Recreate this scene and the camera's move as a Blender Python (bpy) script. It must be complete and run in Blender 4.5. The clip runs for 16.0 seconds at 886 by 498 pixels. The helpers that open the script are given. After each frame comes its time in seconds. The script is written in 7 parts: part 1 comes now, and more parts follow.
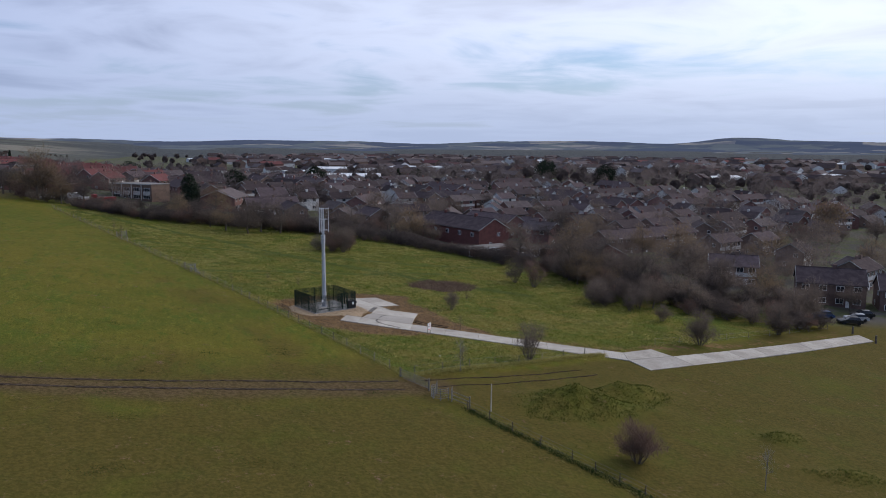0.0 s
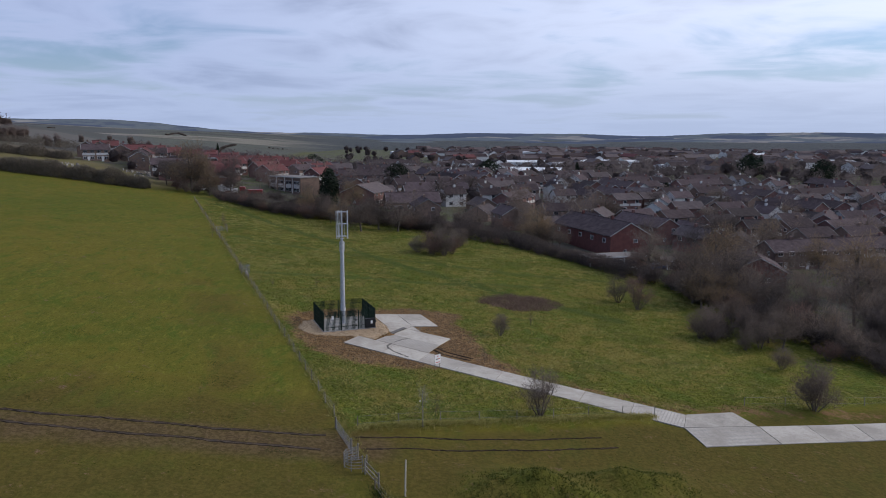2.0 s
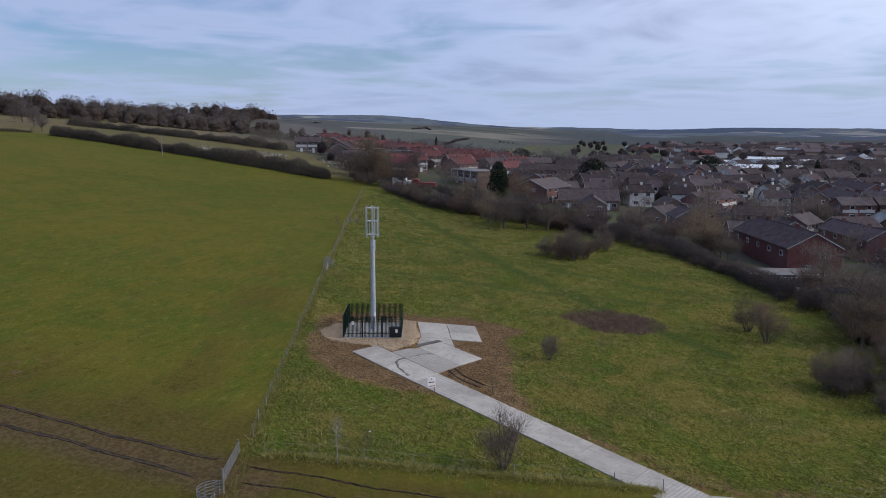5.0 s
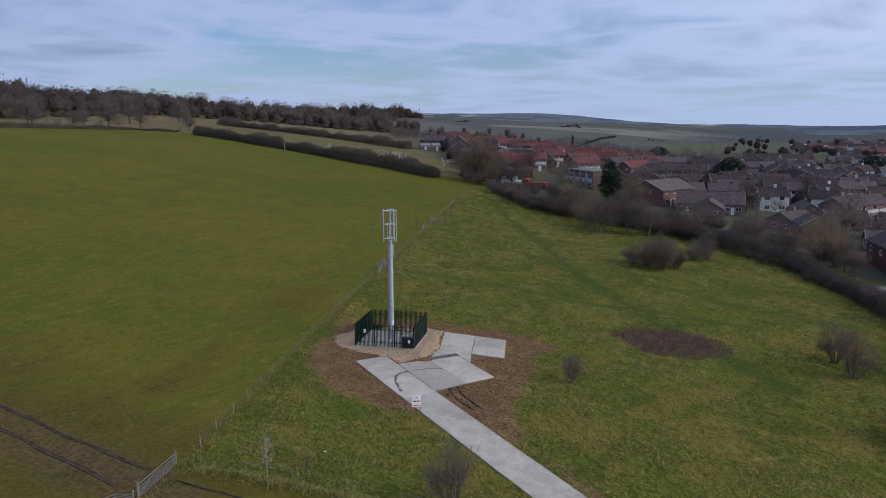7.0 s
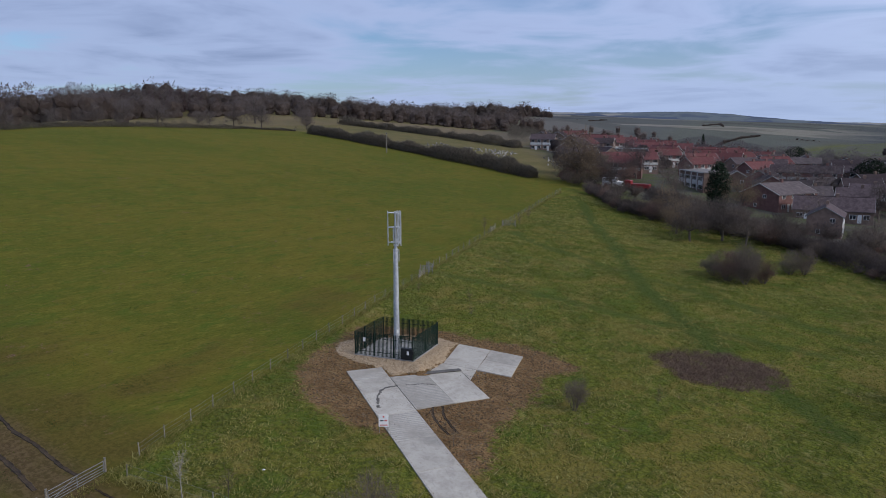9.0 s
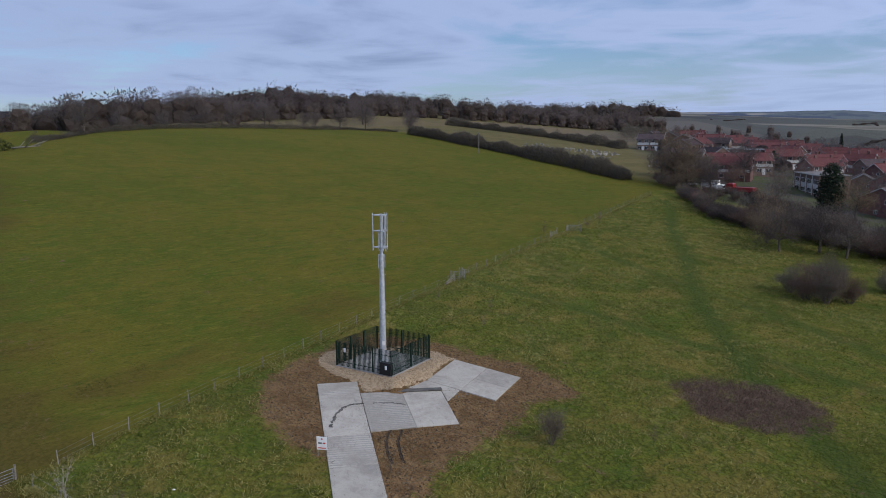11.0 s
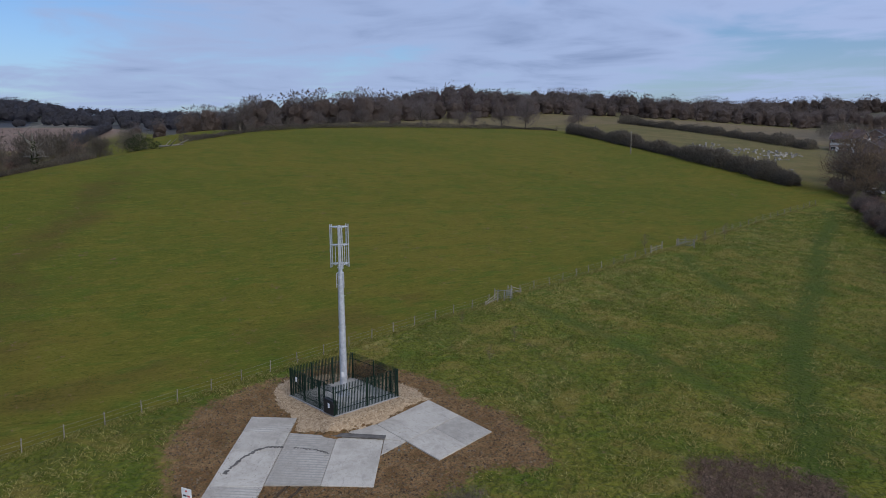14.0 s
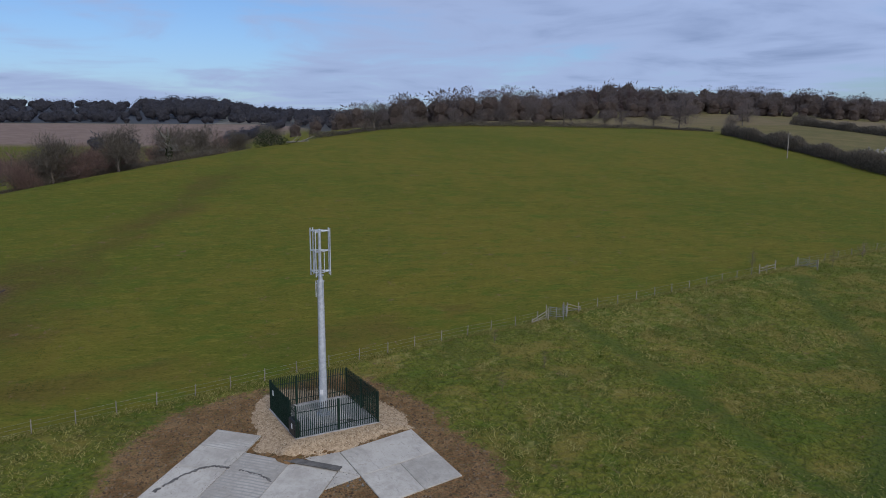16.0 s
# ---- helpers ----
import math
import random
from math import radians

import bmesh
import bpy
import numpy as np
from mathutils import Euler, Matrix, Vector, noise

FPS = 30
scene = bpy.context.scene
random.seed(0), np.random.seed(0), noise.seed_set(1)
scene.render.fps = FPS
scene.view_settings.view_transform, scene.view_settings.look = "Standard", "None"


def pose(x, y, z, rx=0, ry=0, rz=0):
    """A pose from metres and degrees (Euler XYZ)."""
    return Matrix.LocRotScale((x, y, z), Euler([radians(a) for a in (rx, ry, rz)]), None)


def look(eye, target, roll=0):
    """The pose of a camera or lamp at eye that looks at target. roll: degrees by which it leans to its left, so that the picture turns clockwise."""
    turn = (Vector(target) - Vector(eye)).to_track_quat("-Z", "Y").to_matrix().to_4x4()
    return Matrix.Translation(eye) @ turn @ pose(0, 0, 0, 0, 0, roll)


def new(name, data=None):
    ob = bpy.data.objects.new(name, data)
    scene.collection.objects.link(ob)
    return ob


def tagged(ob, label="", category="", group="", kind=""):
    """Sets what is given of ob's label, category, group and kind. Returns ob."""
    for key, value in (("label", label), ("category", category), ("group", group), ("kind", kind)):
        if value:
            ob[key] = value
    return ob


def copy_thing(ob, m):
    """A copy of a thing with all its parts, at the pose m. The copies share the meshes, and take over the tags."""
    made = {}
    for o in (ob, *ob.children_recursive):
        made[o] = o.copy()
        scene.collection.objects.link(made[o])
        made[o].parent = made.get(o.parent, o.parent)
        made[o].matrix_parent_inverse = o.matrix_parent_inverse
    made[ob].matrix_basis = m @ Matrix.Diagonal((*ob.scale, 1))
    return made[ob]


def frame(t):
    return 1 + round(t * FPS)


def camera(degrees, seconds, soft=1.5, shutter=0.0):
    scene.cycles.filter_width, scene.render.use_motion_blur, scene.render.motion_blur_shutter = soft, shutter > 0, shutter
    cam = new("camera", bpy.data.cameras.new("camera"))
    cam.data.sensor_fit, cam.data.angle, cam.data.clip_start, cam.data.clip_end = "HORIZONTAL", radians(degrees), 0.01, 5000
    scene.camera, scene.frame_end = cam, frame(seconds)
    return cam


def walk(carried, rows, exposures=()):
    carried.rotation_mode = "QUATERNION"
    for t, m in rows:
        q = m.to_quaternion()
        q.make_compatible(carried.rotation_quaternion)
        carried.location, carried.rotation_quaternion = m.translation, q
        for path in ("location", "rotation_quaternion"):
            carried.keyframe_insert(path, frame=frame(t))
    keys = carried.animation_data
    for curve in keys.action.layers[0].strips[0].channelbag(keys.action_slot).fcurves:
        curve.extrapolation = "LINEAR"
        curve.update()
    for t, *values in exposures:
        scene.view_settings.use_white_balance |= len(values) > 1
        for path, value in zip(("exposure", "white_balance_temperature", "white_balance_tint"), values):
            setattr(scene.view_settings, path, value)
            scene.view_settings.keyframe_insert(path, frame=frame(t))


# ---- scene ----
import itertools
cam = camera(61.5, 16.0, 0.9)
PATH = [
    (0, (-23.63, -111.127, 24.307), (-22.913, -109.28, 24.032), 0.4),
    (0.5, (-12.745, -106.136, 24.522), (-12.208, -104.231, 24.237), 0.5),
    (1, (-4.024, -102.821, 24.76), (-3.63, -100.882, 24.467), 0.4),
    (1.5, (1.391, -100.291, 24.579), (1.639, -98.329, 24.283), 0.4),
    (2, (6.201, -98.263, 24.485), (6.346, -96.29, 24.188), 0.2),
    (2.5, (10.528, -95.773, 24.21), (10.582, -93.796, 23.911), 0.1),
    (3, (15.006, -93.423, 24.042), (14.929, -91.447, 23.74), 0.2),
    (3.5, (19.149, -90.838, 23.835), (18.942, -88.872, 23.532), 0.2),
    (4, (23.396, -88.105, 23.649), (23.075, -86.155, 23.344), 0.3),
    (6.5, (41.7, -75.603, 24.216), (40.89, -73.803, 23.896), -0.0),
    (7, (44.277, -72.084, 23.917), (43.366, -70.332, 23.598), -0.0),
    (7.5, (47.081, -69.147, 24.029), (46.086, -67.441, 23.711), -0.1),
    (8, (49.159, -65.581, 23.842), (48.092, -63.919, 23.524), -0.1),
    (8.5, (51.231, -62.276, 23.671), (50.084, -60.669, 23.352), -0.1),
    (9, (53.167, -59.043, 23.623), (51.943, -57.494, 23.303), -0.1),
    (11.5, (59.954, -40.195, 22.905), (58.422, -38.948, 22.591), -0.4),
    (12, (60.553, -36.376, 23.008), (58.969, -35.196, 22.693), -0.4),
    (12.5, (61.247, -32.21, 23.075), (59.601, -31.119, 22.76), -0.4),
    (13, (61.594, -28.072, 23.177), (59.894, -27.067, 22.862), -0.4),
    (13.5, (61.237, -23.666, 22.948), (59.496, -22.733, 22.634), -0.4),
    (14, (60.772, -19.565, 22.75), (58.994, -18.704, 22.437), -0.5),
    (14.5, (60.361, -15.312, 22.674), (58.535, -14.556, 22.361), -0.4),
    (15, (59.938, -11.305, 22.519), (58.076, -10.646, 22.207), -0.3),
    (15.5, (59.389, -7.15, 22.374), (57.491, -6.601, 22.063), -0.2),
    (16, (58.363, -3.173, 22.419), (56.436, -2.741, 22.107), 0.1),
]
walk(cam, [(t, look(eye, target, roll)) for t, eye, target, roll in PATH],
     [(0.0, -0.01, 6560, 13), (6.0, -0.03, 6310, 12.5), (11.0, -0.07, 6210, 11.5), (16.0, -0.09, 6110, 11)])

# ---------------------------------------------------------------- light
SUN_AZ, SUN_EL = 14.0, 31.0
sun = new("sun", bpy.data.lights.new("sun", "SUN"))
sun.data.energy, sun.data.angle, sun.data.color = 1.82, radians(18), (1.0, 0.90, 0.76)
sx, sy, sz = (math.cos(radians(SUN_AZ)) * math.cos(radians(SUN_EL)), math.sin(radians(SUN_AZ)) * math.cos(radians(SUN_EL)), math.sin(radians(SUN_EL)))
sun.matrix_world = look((sx * 300, sy * 300, sz * 300), (0, 0, 0))


class Nodes:
    """Short hand for a node tree."""

    def __init__(self, tree):
        self.tree = tree
        tree.nodes.clear()

    def add(self, kind, inputs=(), **props):
        n = self.tree.nodes.new(kind)
        if "operation" in props:
            n.operation = props["operation"]
        if "use_clamp" in props:
            n.use_clamp = props["use_clamp"]
        if "interpolation_type" in props:
            n.interpolation_type = props["interpolation_type"]
        if "data_type" in props:
            n.data_type, n.blend_type = props["data_type"], props["blend_type"]
        if "sky_type" in props:
            n.sky_type, n.sun_disc, n.altitude = props["sky_type"], props["sun_disc"], props["altitude"]
            n.sun_elevation, n.sun_rotation = props["sun_elevation"], props["sun_rotation"]
        if "attribute_name" in props:
            n.attribute_name = props["attribute_name"]
        if "wave_type" in props:
            n.wave_type, n.bands_direction = props["wave_type"], props["bands_direction"]
        for k, v in dict(inputs).items():
            if isinstance(v, bpy.types.NodeSocket):
                self.tree.links.new(v, n.inputs[k])
            else:
                n.inputs[k].default_value = v
        return n

    def math(self, op, a, b=0.0, clamp=False):
        return self.add("ShaderNodeMath", {0: a, 1: b}, operation=op, use_clamp=clamp).outputs[0]

    def noise(self, vec, scale, detail=4.0, rough=0.55, distort=0.0):
        return self.add("ShaderNodeTexNoise", {"Vector": vec, "Scale": scale, "Detail": detail, "Roughness": rough, "Distortion": distort}).outputs["Fac"]

    def ramp(self, fac, lo, hi):
        return self.add("ShaderNodeMapRange", {"Value": fac, "From Min": lo, "From Max": hi}, interpolation_type="SMOOTHSTEP").outputs[0]

    def mix(self, fac, a, b, blend="MIX"):
        n = self.add("ShaderNodeMix", {}, data_type="RGBA", blend_type=blend)
        for i, v in ((0, fac), (6, a), (7, b)):
            if isinstance(v, bpy.types.NodeSocket):
                self.tree.links.new(v, n.inputs[i])
            else:
                n.inputs[i].default_value = v if i == 0 else (*v, 1)[:4]
        return n.outputs[2]

    def scaled(self, vec, s):
        return self.add("ShaderNodeMapping", {"Vector": vec, "Scale": s}).outputs[0]


world = bpy.data.worlds.new("sky")
scene.world = world
world.use_nodes = True
n = Nodes(world.node_tree)
sky = n.add("ShaderNodeTexSky", sky_type="NISHITA", sun_disc=False, sun_elevation=radians(SUN_EL), sun_rotation=radians(90 - SUN_AZ), altitude=100.0)
way = n.add("ShaderNodeTexCoord").outputs["Generated"]
xyz = n.add("ShaderNodeSeparateXYZ", {0: way})
lift = n.math("ADD", n.math("MAXIMUM", xyz.outputs[2], 0.0), 0.075)
flat = n.add("ShaderNodeCombineXYZ", {0: n.math("DIVIDE", xyz.outputs[0], lift), 1: n.math("DIVIDE", xyz.outputs[1], lift), 2: 0.37}).outputs[0]
toward = n.add("ShaderNodeVectorMath", {0: way, 1: (sx, sy, sz)}, operation="DOT_PRODUCT").outputs["Value"]
big = n.noise(flat, 0.30, 4.0, 0.50, 0.6)
small = n.noise(flat, 0.95, 5.0, 0.55, 0.5)
thick = n.math("ADD", n.math("ADD", n.math("MULTIPLY", big, 0.62), n.math("MULTIPLY", small, 0.38)), n.math("MULTIPLY", toward, 0.07))
cover = n.ramp(thick, 0.395, 0.52)
body = n.mix(n.ramp(thick, 0.50, 0.66), (0.458, 0.558, 0.815), (0.246, 0.318, 0.520))
glow = n.math("MULTIPLY", n.math("POWER", n.math("MAXIMUM", toward, 0.0), 1.3), 0.64)
body = n.mix(1.0, body, n.add("ShaderNodeCombineColor", {0: glow, 1: glow, 2: n.math("MULTIPLY", glow, 0.9)}).outputs[0], "ADD")
away = n.math("ADD", 1.0, n.math("MULTIPLY", n.math("MINIMUM", toward, 0.0), 0.22))
body = n.mix(1.0, body, n.add("ShaderNodeCombineColor", {0: away, 1: away, 2: away}).outputs[0], "MULTIPLY")
clear = n.mix(1.0, sky.outputs[0], (0.070, 0.087, 0.115), "MULTIPLY")
seen = n.mix(n.math("MULTIPLY", cover, 0.92), clear, body)
low = n.ramp(xyz.outputs[2], 0.15, 0.0)
veil = n.math("ADD", 0.3, n.math("MULTIPLY", n.ramp(xyz.outputs[0], -0.75, -0.1), 0.55))
seen = n.mix(n.math("MULTIPLY", low, veil), seen, (0.42, 0.525, 0.745))
bg = n.add("ShaderNodeBackground", {"Color": seen, "Strength": 1.0})
n.add("ShaderNodeOutputWorld", {"Surface": bg.outputs[0]})

# ---------------------------------------------------------------- materials


def surface(name, dark, light, scale=2.0, rough=0.85, metal=0.0, bump=0.3, fine=40.0, vary=0.25, coord="Object", spec=0.3):
    """A matt or metal surface: two tones at a coarse scale, grain at a fine one, and a small shift from object to object."""
    m = bpy.data.materials.new(name)
    m.use_nodes = True
    k = Nodes(m.node_tree)
    co = k.add("ShaderNodeTexCoord").outputs[coord]
    coarse, grain = k.noise(co, scale, 5.0, 0.6, 0.4), k.noise(co, fine, 3.0, 0.6)
    col = k.mix(k.ramp(k.math("ADD", k.math("MULTIPLY", coarse, 0.75), k.math("MULTIPLY", grain, 0.25)), 0.36, 0.64), dark, light)
    rnd = k.add("ShaderNodeObjectInfo").outputs["Random"]
    val = k.math("ADD", 1.0 - vary / 2, k.math("MULTIPLY", rnd, vary))
    col = k.mix(1.0, col, k.add("ShaderNodeCombineColor", {0: val, 1: val, 2: val}).outputs[0], "MULTIPLY")
    bm_ = k.add("ShaderNodeBump", {"Height": grain, "Strength": bump, "Distance": 0.02})
    r = k.math("ADD", rough - 0.08, k.math("MULTIPLY", coarse, 0.16), True)
    p = k.add("ShaderNodeBsdfPrincipled", {"Base Color": col, "Roughness": r, "Metallic": metal, "Normal": bm_.outputs[0], "Specular IOR Level": spec})
    k.add("ShaderNodeOutputMaterial", {"Surface": p.outputs[0]})
    return m


def blades(name, tones, rough=0.8, trans=0.0):
    """Leaves, blades or twigs joined in one mesh: each island takes its own tone."""
    m = bpy.data.materials.new(name)
    m.use_nodes = True
    k = Nodes(m.node_tree)
    rnd = k.add("ShaderNodeNewGeometry").outputs["Random Per Island"]
    cr = k.add("ShaderNodeValToRGB", {"Fac": rnd})
    while len(cr.color_ramp.elements) < len(tones):
        cr.color_ramp.elements.new(0.5)
    for i, c in enumerate(tones):
        cr.color_ramp.elements[i].position = i / max(1, len(tones) - 1)
        cr.color_ramp.elements[i].color = (*c, 1)
    own = k.add("ShaderNodeObjectInfo").outputs["Random"]
    val = k.math("ADD", 0.8, k.math("MULTIPLY", own, 0.4))
    co = k.add("ShaderNodeTexCoord").outputs["Object"]
    val = k.math("MULTIPLY", val, k.math("ADD", 0.75, k.math("MULTIPLY", k.noise(co, 0.6, 3.0), 0.5)))
    col = k.mix(1.0, cr.outputs[0], k.add("ShaderNodeCombineColor", {0: val, 1: val, 2: val}).outputs[0], "MULTIPLY")
    out = k.add("ShaderNodeBsdfPrincipled", {"Base Color": col, "Roughness": rough, "Specular IOR Level": 0.05}).outputs[0]
    if trans:
        thin = k.add("ShaderNodeBsdfTranslucent", {"Color": col}).outputs[0]
        out = k.add("ShaderNodeMixShader", {0: trans, 1: out, 2: thin}).outputs[0]
    k.add("ShaderNodeOutputMaterial", {"Surface": out})
    return m


def ground_material():
    m = bpy.data.materials.new("ground")
    m.use_nodes = True
    k = Nodes(m.node_tree)
    co = k.add("ShaderNodeTexCoord").outputs["Object"]

    def attr(name):
        return k.add("ShaderNodeAttribute", attribute_name=name).outputs["Fac"]

    n60, n9, n2, n05 = k.noise(co, 0.016, 4), k.noise(co, 0.11, 5, 0.6, 0.6), k.noise(co, 0.55, 5, 0.65, 0.8), k.noise(co, 2.6, 4, 0.65)
    nx = k.noise(k.scaled(co, (1.0, 0.4, 1.0)), 0.45, 5, 0.65, 0.5)
    # grazed field: olive, with greener flushes, brown wear and painted lens darkening
    field = k.mix(k.ramp(k.math("ADD", k.math("MULTIPLY", n60, 0.5), k.math("MULTIPLY", n9, 0.5)), 0.40, 0.60), (0.070, 0.082, 0.014), (0.100, 0.092, 0.018))
    field = k.mix(k.math("MULTIPLY", k.ramp(nx, 0.48, 0.68), 0.8), field, (0.058, 0.086, 0.014))
    streak = k.noise(k.scaled(co, (1.0, 0.30, 1.0)), 1.5, 5, 0.72, 0.6)
    field = k.mix(k.math("MULTIPLY", k.ramp(streak, 0.52, 0.68), 0.55), field, (0.150, 0.140, 0.030))
    field = k.mix(k.math("MULTIPLY", k.ramp(streak, 0.44, 0.32), 0.55), field, (0.034, 0.043, 0.010))
    field = k.mix(k.math("MULTIPLY", k.ramp(n05, 0.58, 0.74), 0.5), field, (0.046, 0.058, 0.010))
    nap = k.noise(k.scaled(co, (1.0, 0.45, 1.0)), 5.5, 4, 0.7, 0.4)
    field = k.mix(k.math("MULTIPLY", k.ramp(nap, 0.53, 0.66), 0.5), field, (0.128, 0.132, 0.032))
    field = k.mix(k.math("MULTIPLY", k.ramp(nap, 0.46, 0.34), 0.6), field, (0.036, 0.046, 0.008))
    field = k.mix(k.math("MULTIPLY", k.ramp(k.math("ADD", attr("wear_dim"), k.math("MULTIPLY", k.math("SUBTRACT", n9, 0.5), 1.6)), 0.15, 0.95), 0.72), field, k.mix(k.ramp(n05, 0.4, 0.6), (0.048, 0.040, 0.014), (0.076, 0.058, 0.021)))
    field = k.mix(1.0, field, (1.12, 1.055, 0.88), "MULTIPLY")
    # rough meadow: bright grass, straw tussocks, and hollows shaded in the colour
    mead = k.mix(k.ramp(n9, 0.38, 0.62), (0.086, 0.120, 0.015), (0.136, 0.140, 0.023))
    mead = k.mix(k.math("MULTIPLY", k.ramp(n2, 0.53, 0.70), 0.5), mead, (0.165, 0.152, 0.036))
    mead = k.mix(k.math("MULTIPLY", k.ramp(n05, 0.55, 0.68), 0.6), mead, (0.036, 0.058, 0.008))
    mead = k.mix(k.math("MULTIPLY", k.ramp(n9, 0.52, 0.40), 0.5), mead, (0.090, 0.078, 0.018))
    warp = k.add("ShaderNodeTexNoise", {"Vector": co, "Scale": 1.7, "Detail": 3.0}).outputs["Color"]
    clump = k.add("ShaderNodeTexVoronoi", {"Vector": k.add("ShaderNodeVectorMath", {0: co, 1: warp}, operation="ADD").outputs[0], "Scale": 2.3, "Randomness": 1.0})
    # tussock tops lightened and gaps darkened in colour, as lit and shaded grass
    mead = k.mix(k.math("MULTIPLY", k.ramp(clump.outputs["Distance"], 0.30, 0.05), 0.40), mead, (0.185, 0.178, 0.040))
    mead = k.mix(k.math("MULTIPLY", k.ramp(clump.outputs["Distance"], 0.42, 0.70), 0.55), mead, (0.034, 0.046, 0.008))
    blade = k.noise(co, 9.0, 4, 0.7, 0.5)
    mead = k.mix(k.math("MULTIPLY", k.ramp(blade, 0.54, 0.66), 0.45), mead, (0.190, 0.180, 0.044))
    mead = k.mix(k.math("MULTIPLY", k.ramp(blade, 0.46, 0.35), 0.55), mead, (0.026, 0.038, 0.007))
    plot = k.noise(co, 0.17, 5, 0.6, 0.8)
    mead = k.mix(k.math("MULTIPLY", k.ramp(plot, 0.51, 0.62), 0.65), mead, (0.175, 0.138, 0.038))
    mead = k.mix(k.math("MULTIPLY", k.ramp(plot, 0.46, 0.37), 0.5), mead, (0.052, 0.096, 0.012))
    dry = k.math("MULTIPLY", k.ramp(k.noise(co, 0.85, 4, 0.6, 0.8), 0.53, 0.66), k.ramp(k.noise(co, 0.075, 3), 0.46, 0.58))
    mead = k.mix(k.math("MULTIPLY", dry, 0.55), mead, (0.25, 0.225, 0.085))
    mead = k.mix(1.0, mead, (0.955, 0.925, 0.85), "MULTIPLY")
    col = k.mix(attr("meadow"), field, mead)
    col = k.mix(k.math("MULTIPLY", attr("path"), 0.85), col, k.mix(k.ramp(n05, 0.4, 0.6), (0.034, 0.056, 0.009), (0.050, 0.072, 0.012)))
    rough_edge = k.math("MULTIPLY", k.math("SUBTRACT", k.math("ADD", k.math("MULTIPLY", k.noise(co, 0.28, 5, 0.7, 0.8), 0.7), k.math("MULTIPLY", n05, 0.3)), 0.5), 2.2)
    earth = k.mix(k.ramp(n2, 0.35, 0.65), (0.130, 0.069, 0.033), (0.214, 0.126, 0.064))
    earth = k.mix(k.math("MULTIPLY", k.ramp(n05, 0.55, 0.7), 0.5), earth, (0.225, 0.155, 0.090))
    n01 = k.noise(co, 7.0, 4, 0.7, 0.4)
    earth = k.mix(k.math("MULTIPLY", k.ramp(n01, 0.52, 0.40), 0.6), earth, (0.048, 0.029, 0.018))
    turf = k.math("ADD", k.math("MULTIPLY", k.math("SUBTRACT", n01, 0.5), 1.3), k.math("MULTIPLY", k.math("SUBTRACT", k.noise(co, 0.9, 4, 0.65, 0.5), 0.5), 1.6))
    col = k.mix(k.math("MULTIPLY", k.ramp(k.math("ADD", k.math("ADD", attr("soil"), rough_edge), turf), 0.28, 0.82), 0.96), col, earth)
    brush = k.mix(k.ramp(n05, 0.35, 0.65), (0.080, 0.050, 0.038), (0.160, 0.106, 0.080))
    brush = k.mix(k.math("MULTIPLY", k.ramp(n01, 0.54, 0.42), 0.6), brush, (0.045, 0.030, 0.025))
    col = k.mix(k.ramp(k.math("ADD", k.math("ADD", attr("patch"), rough_edge), turf), 0.30, 0.80), col, brush)
    wheel = k.mix(k.ramp(n05, 0.4, 0.6), (0.066, 0.044, 0.023), (0.104, 0.072, 0.038))
    col = k.mix(k.math("MULTIPLY", k.ramp(k.math("ADD", attr("rut"), k.math("MULTIPLY", rough_edge, 0.35)), 0.2, 0.85), 0.95), col, wheel)
    yard = k.mix(k.ramp(n9, 0.42, 0.58), (0.085, 0.080, 0.074), (0.078, 0.088, 0.046))
    col = k.mix(attr("town"), col, yard)
    plough = k.mix(k.ramp(n9, 0.35, 0.65), (0.160, 0.114, 0.094), (0.205, 0.150, 0.122))
    col = k.mix(attr("crop"), col, plough)
    # far country: a patchwork of winter fields, greyed in colour for distance haze
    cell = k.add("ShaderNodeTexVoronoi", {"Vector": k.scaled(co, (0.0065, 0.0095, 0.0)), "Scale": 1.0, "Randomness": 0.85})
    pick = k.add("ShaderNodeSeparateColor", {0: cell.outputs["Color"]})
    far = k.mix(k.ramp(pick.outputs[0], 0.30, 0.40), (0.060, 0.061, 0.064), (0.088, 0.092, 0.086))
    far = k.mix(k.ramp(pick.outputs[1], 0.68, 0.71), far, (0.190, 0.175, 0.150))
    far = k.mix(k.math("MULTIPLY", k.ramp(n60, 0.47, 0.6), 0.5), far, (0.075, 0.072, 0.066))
    # past the town, distance haze is painted as a blue-grey ground tone
    far = k.mix(k.math("MULTIPLY", attr("vale_haze"), k.ramp(k.noise(k.scaled(co, (0.4, 1.0, 1.0)), 0.009, 5), 0.22, 0.40)), far, (0.054, 0.060, 0.073))
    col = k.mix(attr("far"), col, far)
    hgt = k.math("ADD", k.math("ADD", k.math("MULTIPLY", n2, 0.6), k.math("MULTIPLY", n05, 0.4)), k.math("MULTIPLY", k.math("MULTIPLY", clump.outputs["Distance"], attr("meadow")), -0.5))
    amount = k.math("MULTIPLY", hgt, k.math("ADD", 0.45, attr("meadow")))
    bm_ = k.add("ShaderNodeBump", {"Height": amount, "Strength": 0.9, "Distance": 0.35})
    p = k.add("ShaderNodeBsdfPrincipled", {"Base Color": col, "Roughness": 1.0, "Normal": bm_.outputs[0], "Specular IOR Level": 0.05,
                                                "Sheen Weight": k.math("MULTIPLY", attr("meadow"), 0.05), "Sheen Roughness": 0.45, "Sheen Tint": (0.90, 0.95, 0.45, 1.0)})
    k.add("ShaderNodeOutputMaterial", {"Surface": p.outputs[0]})
    return m


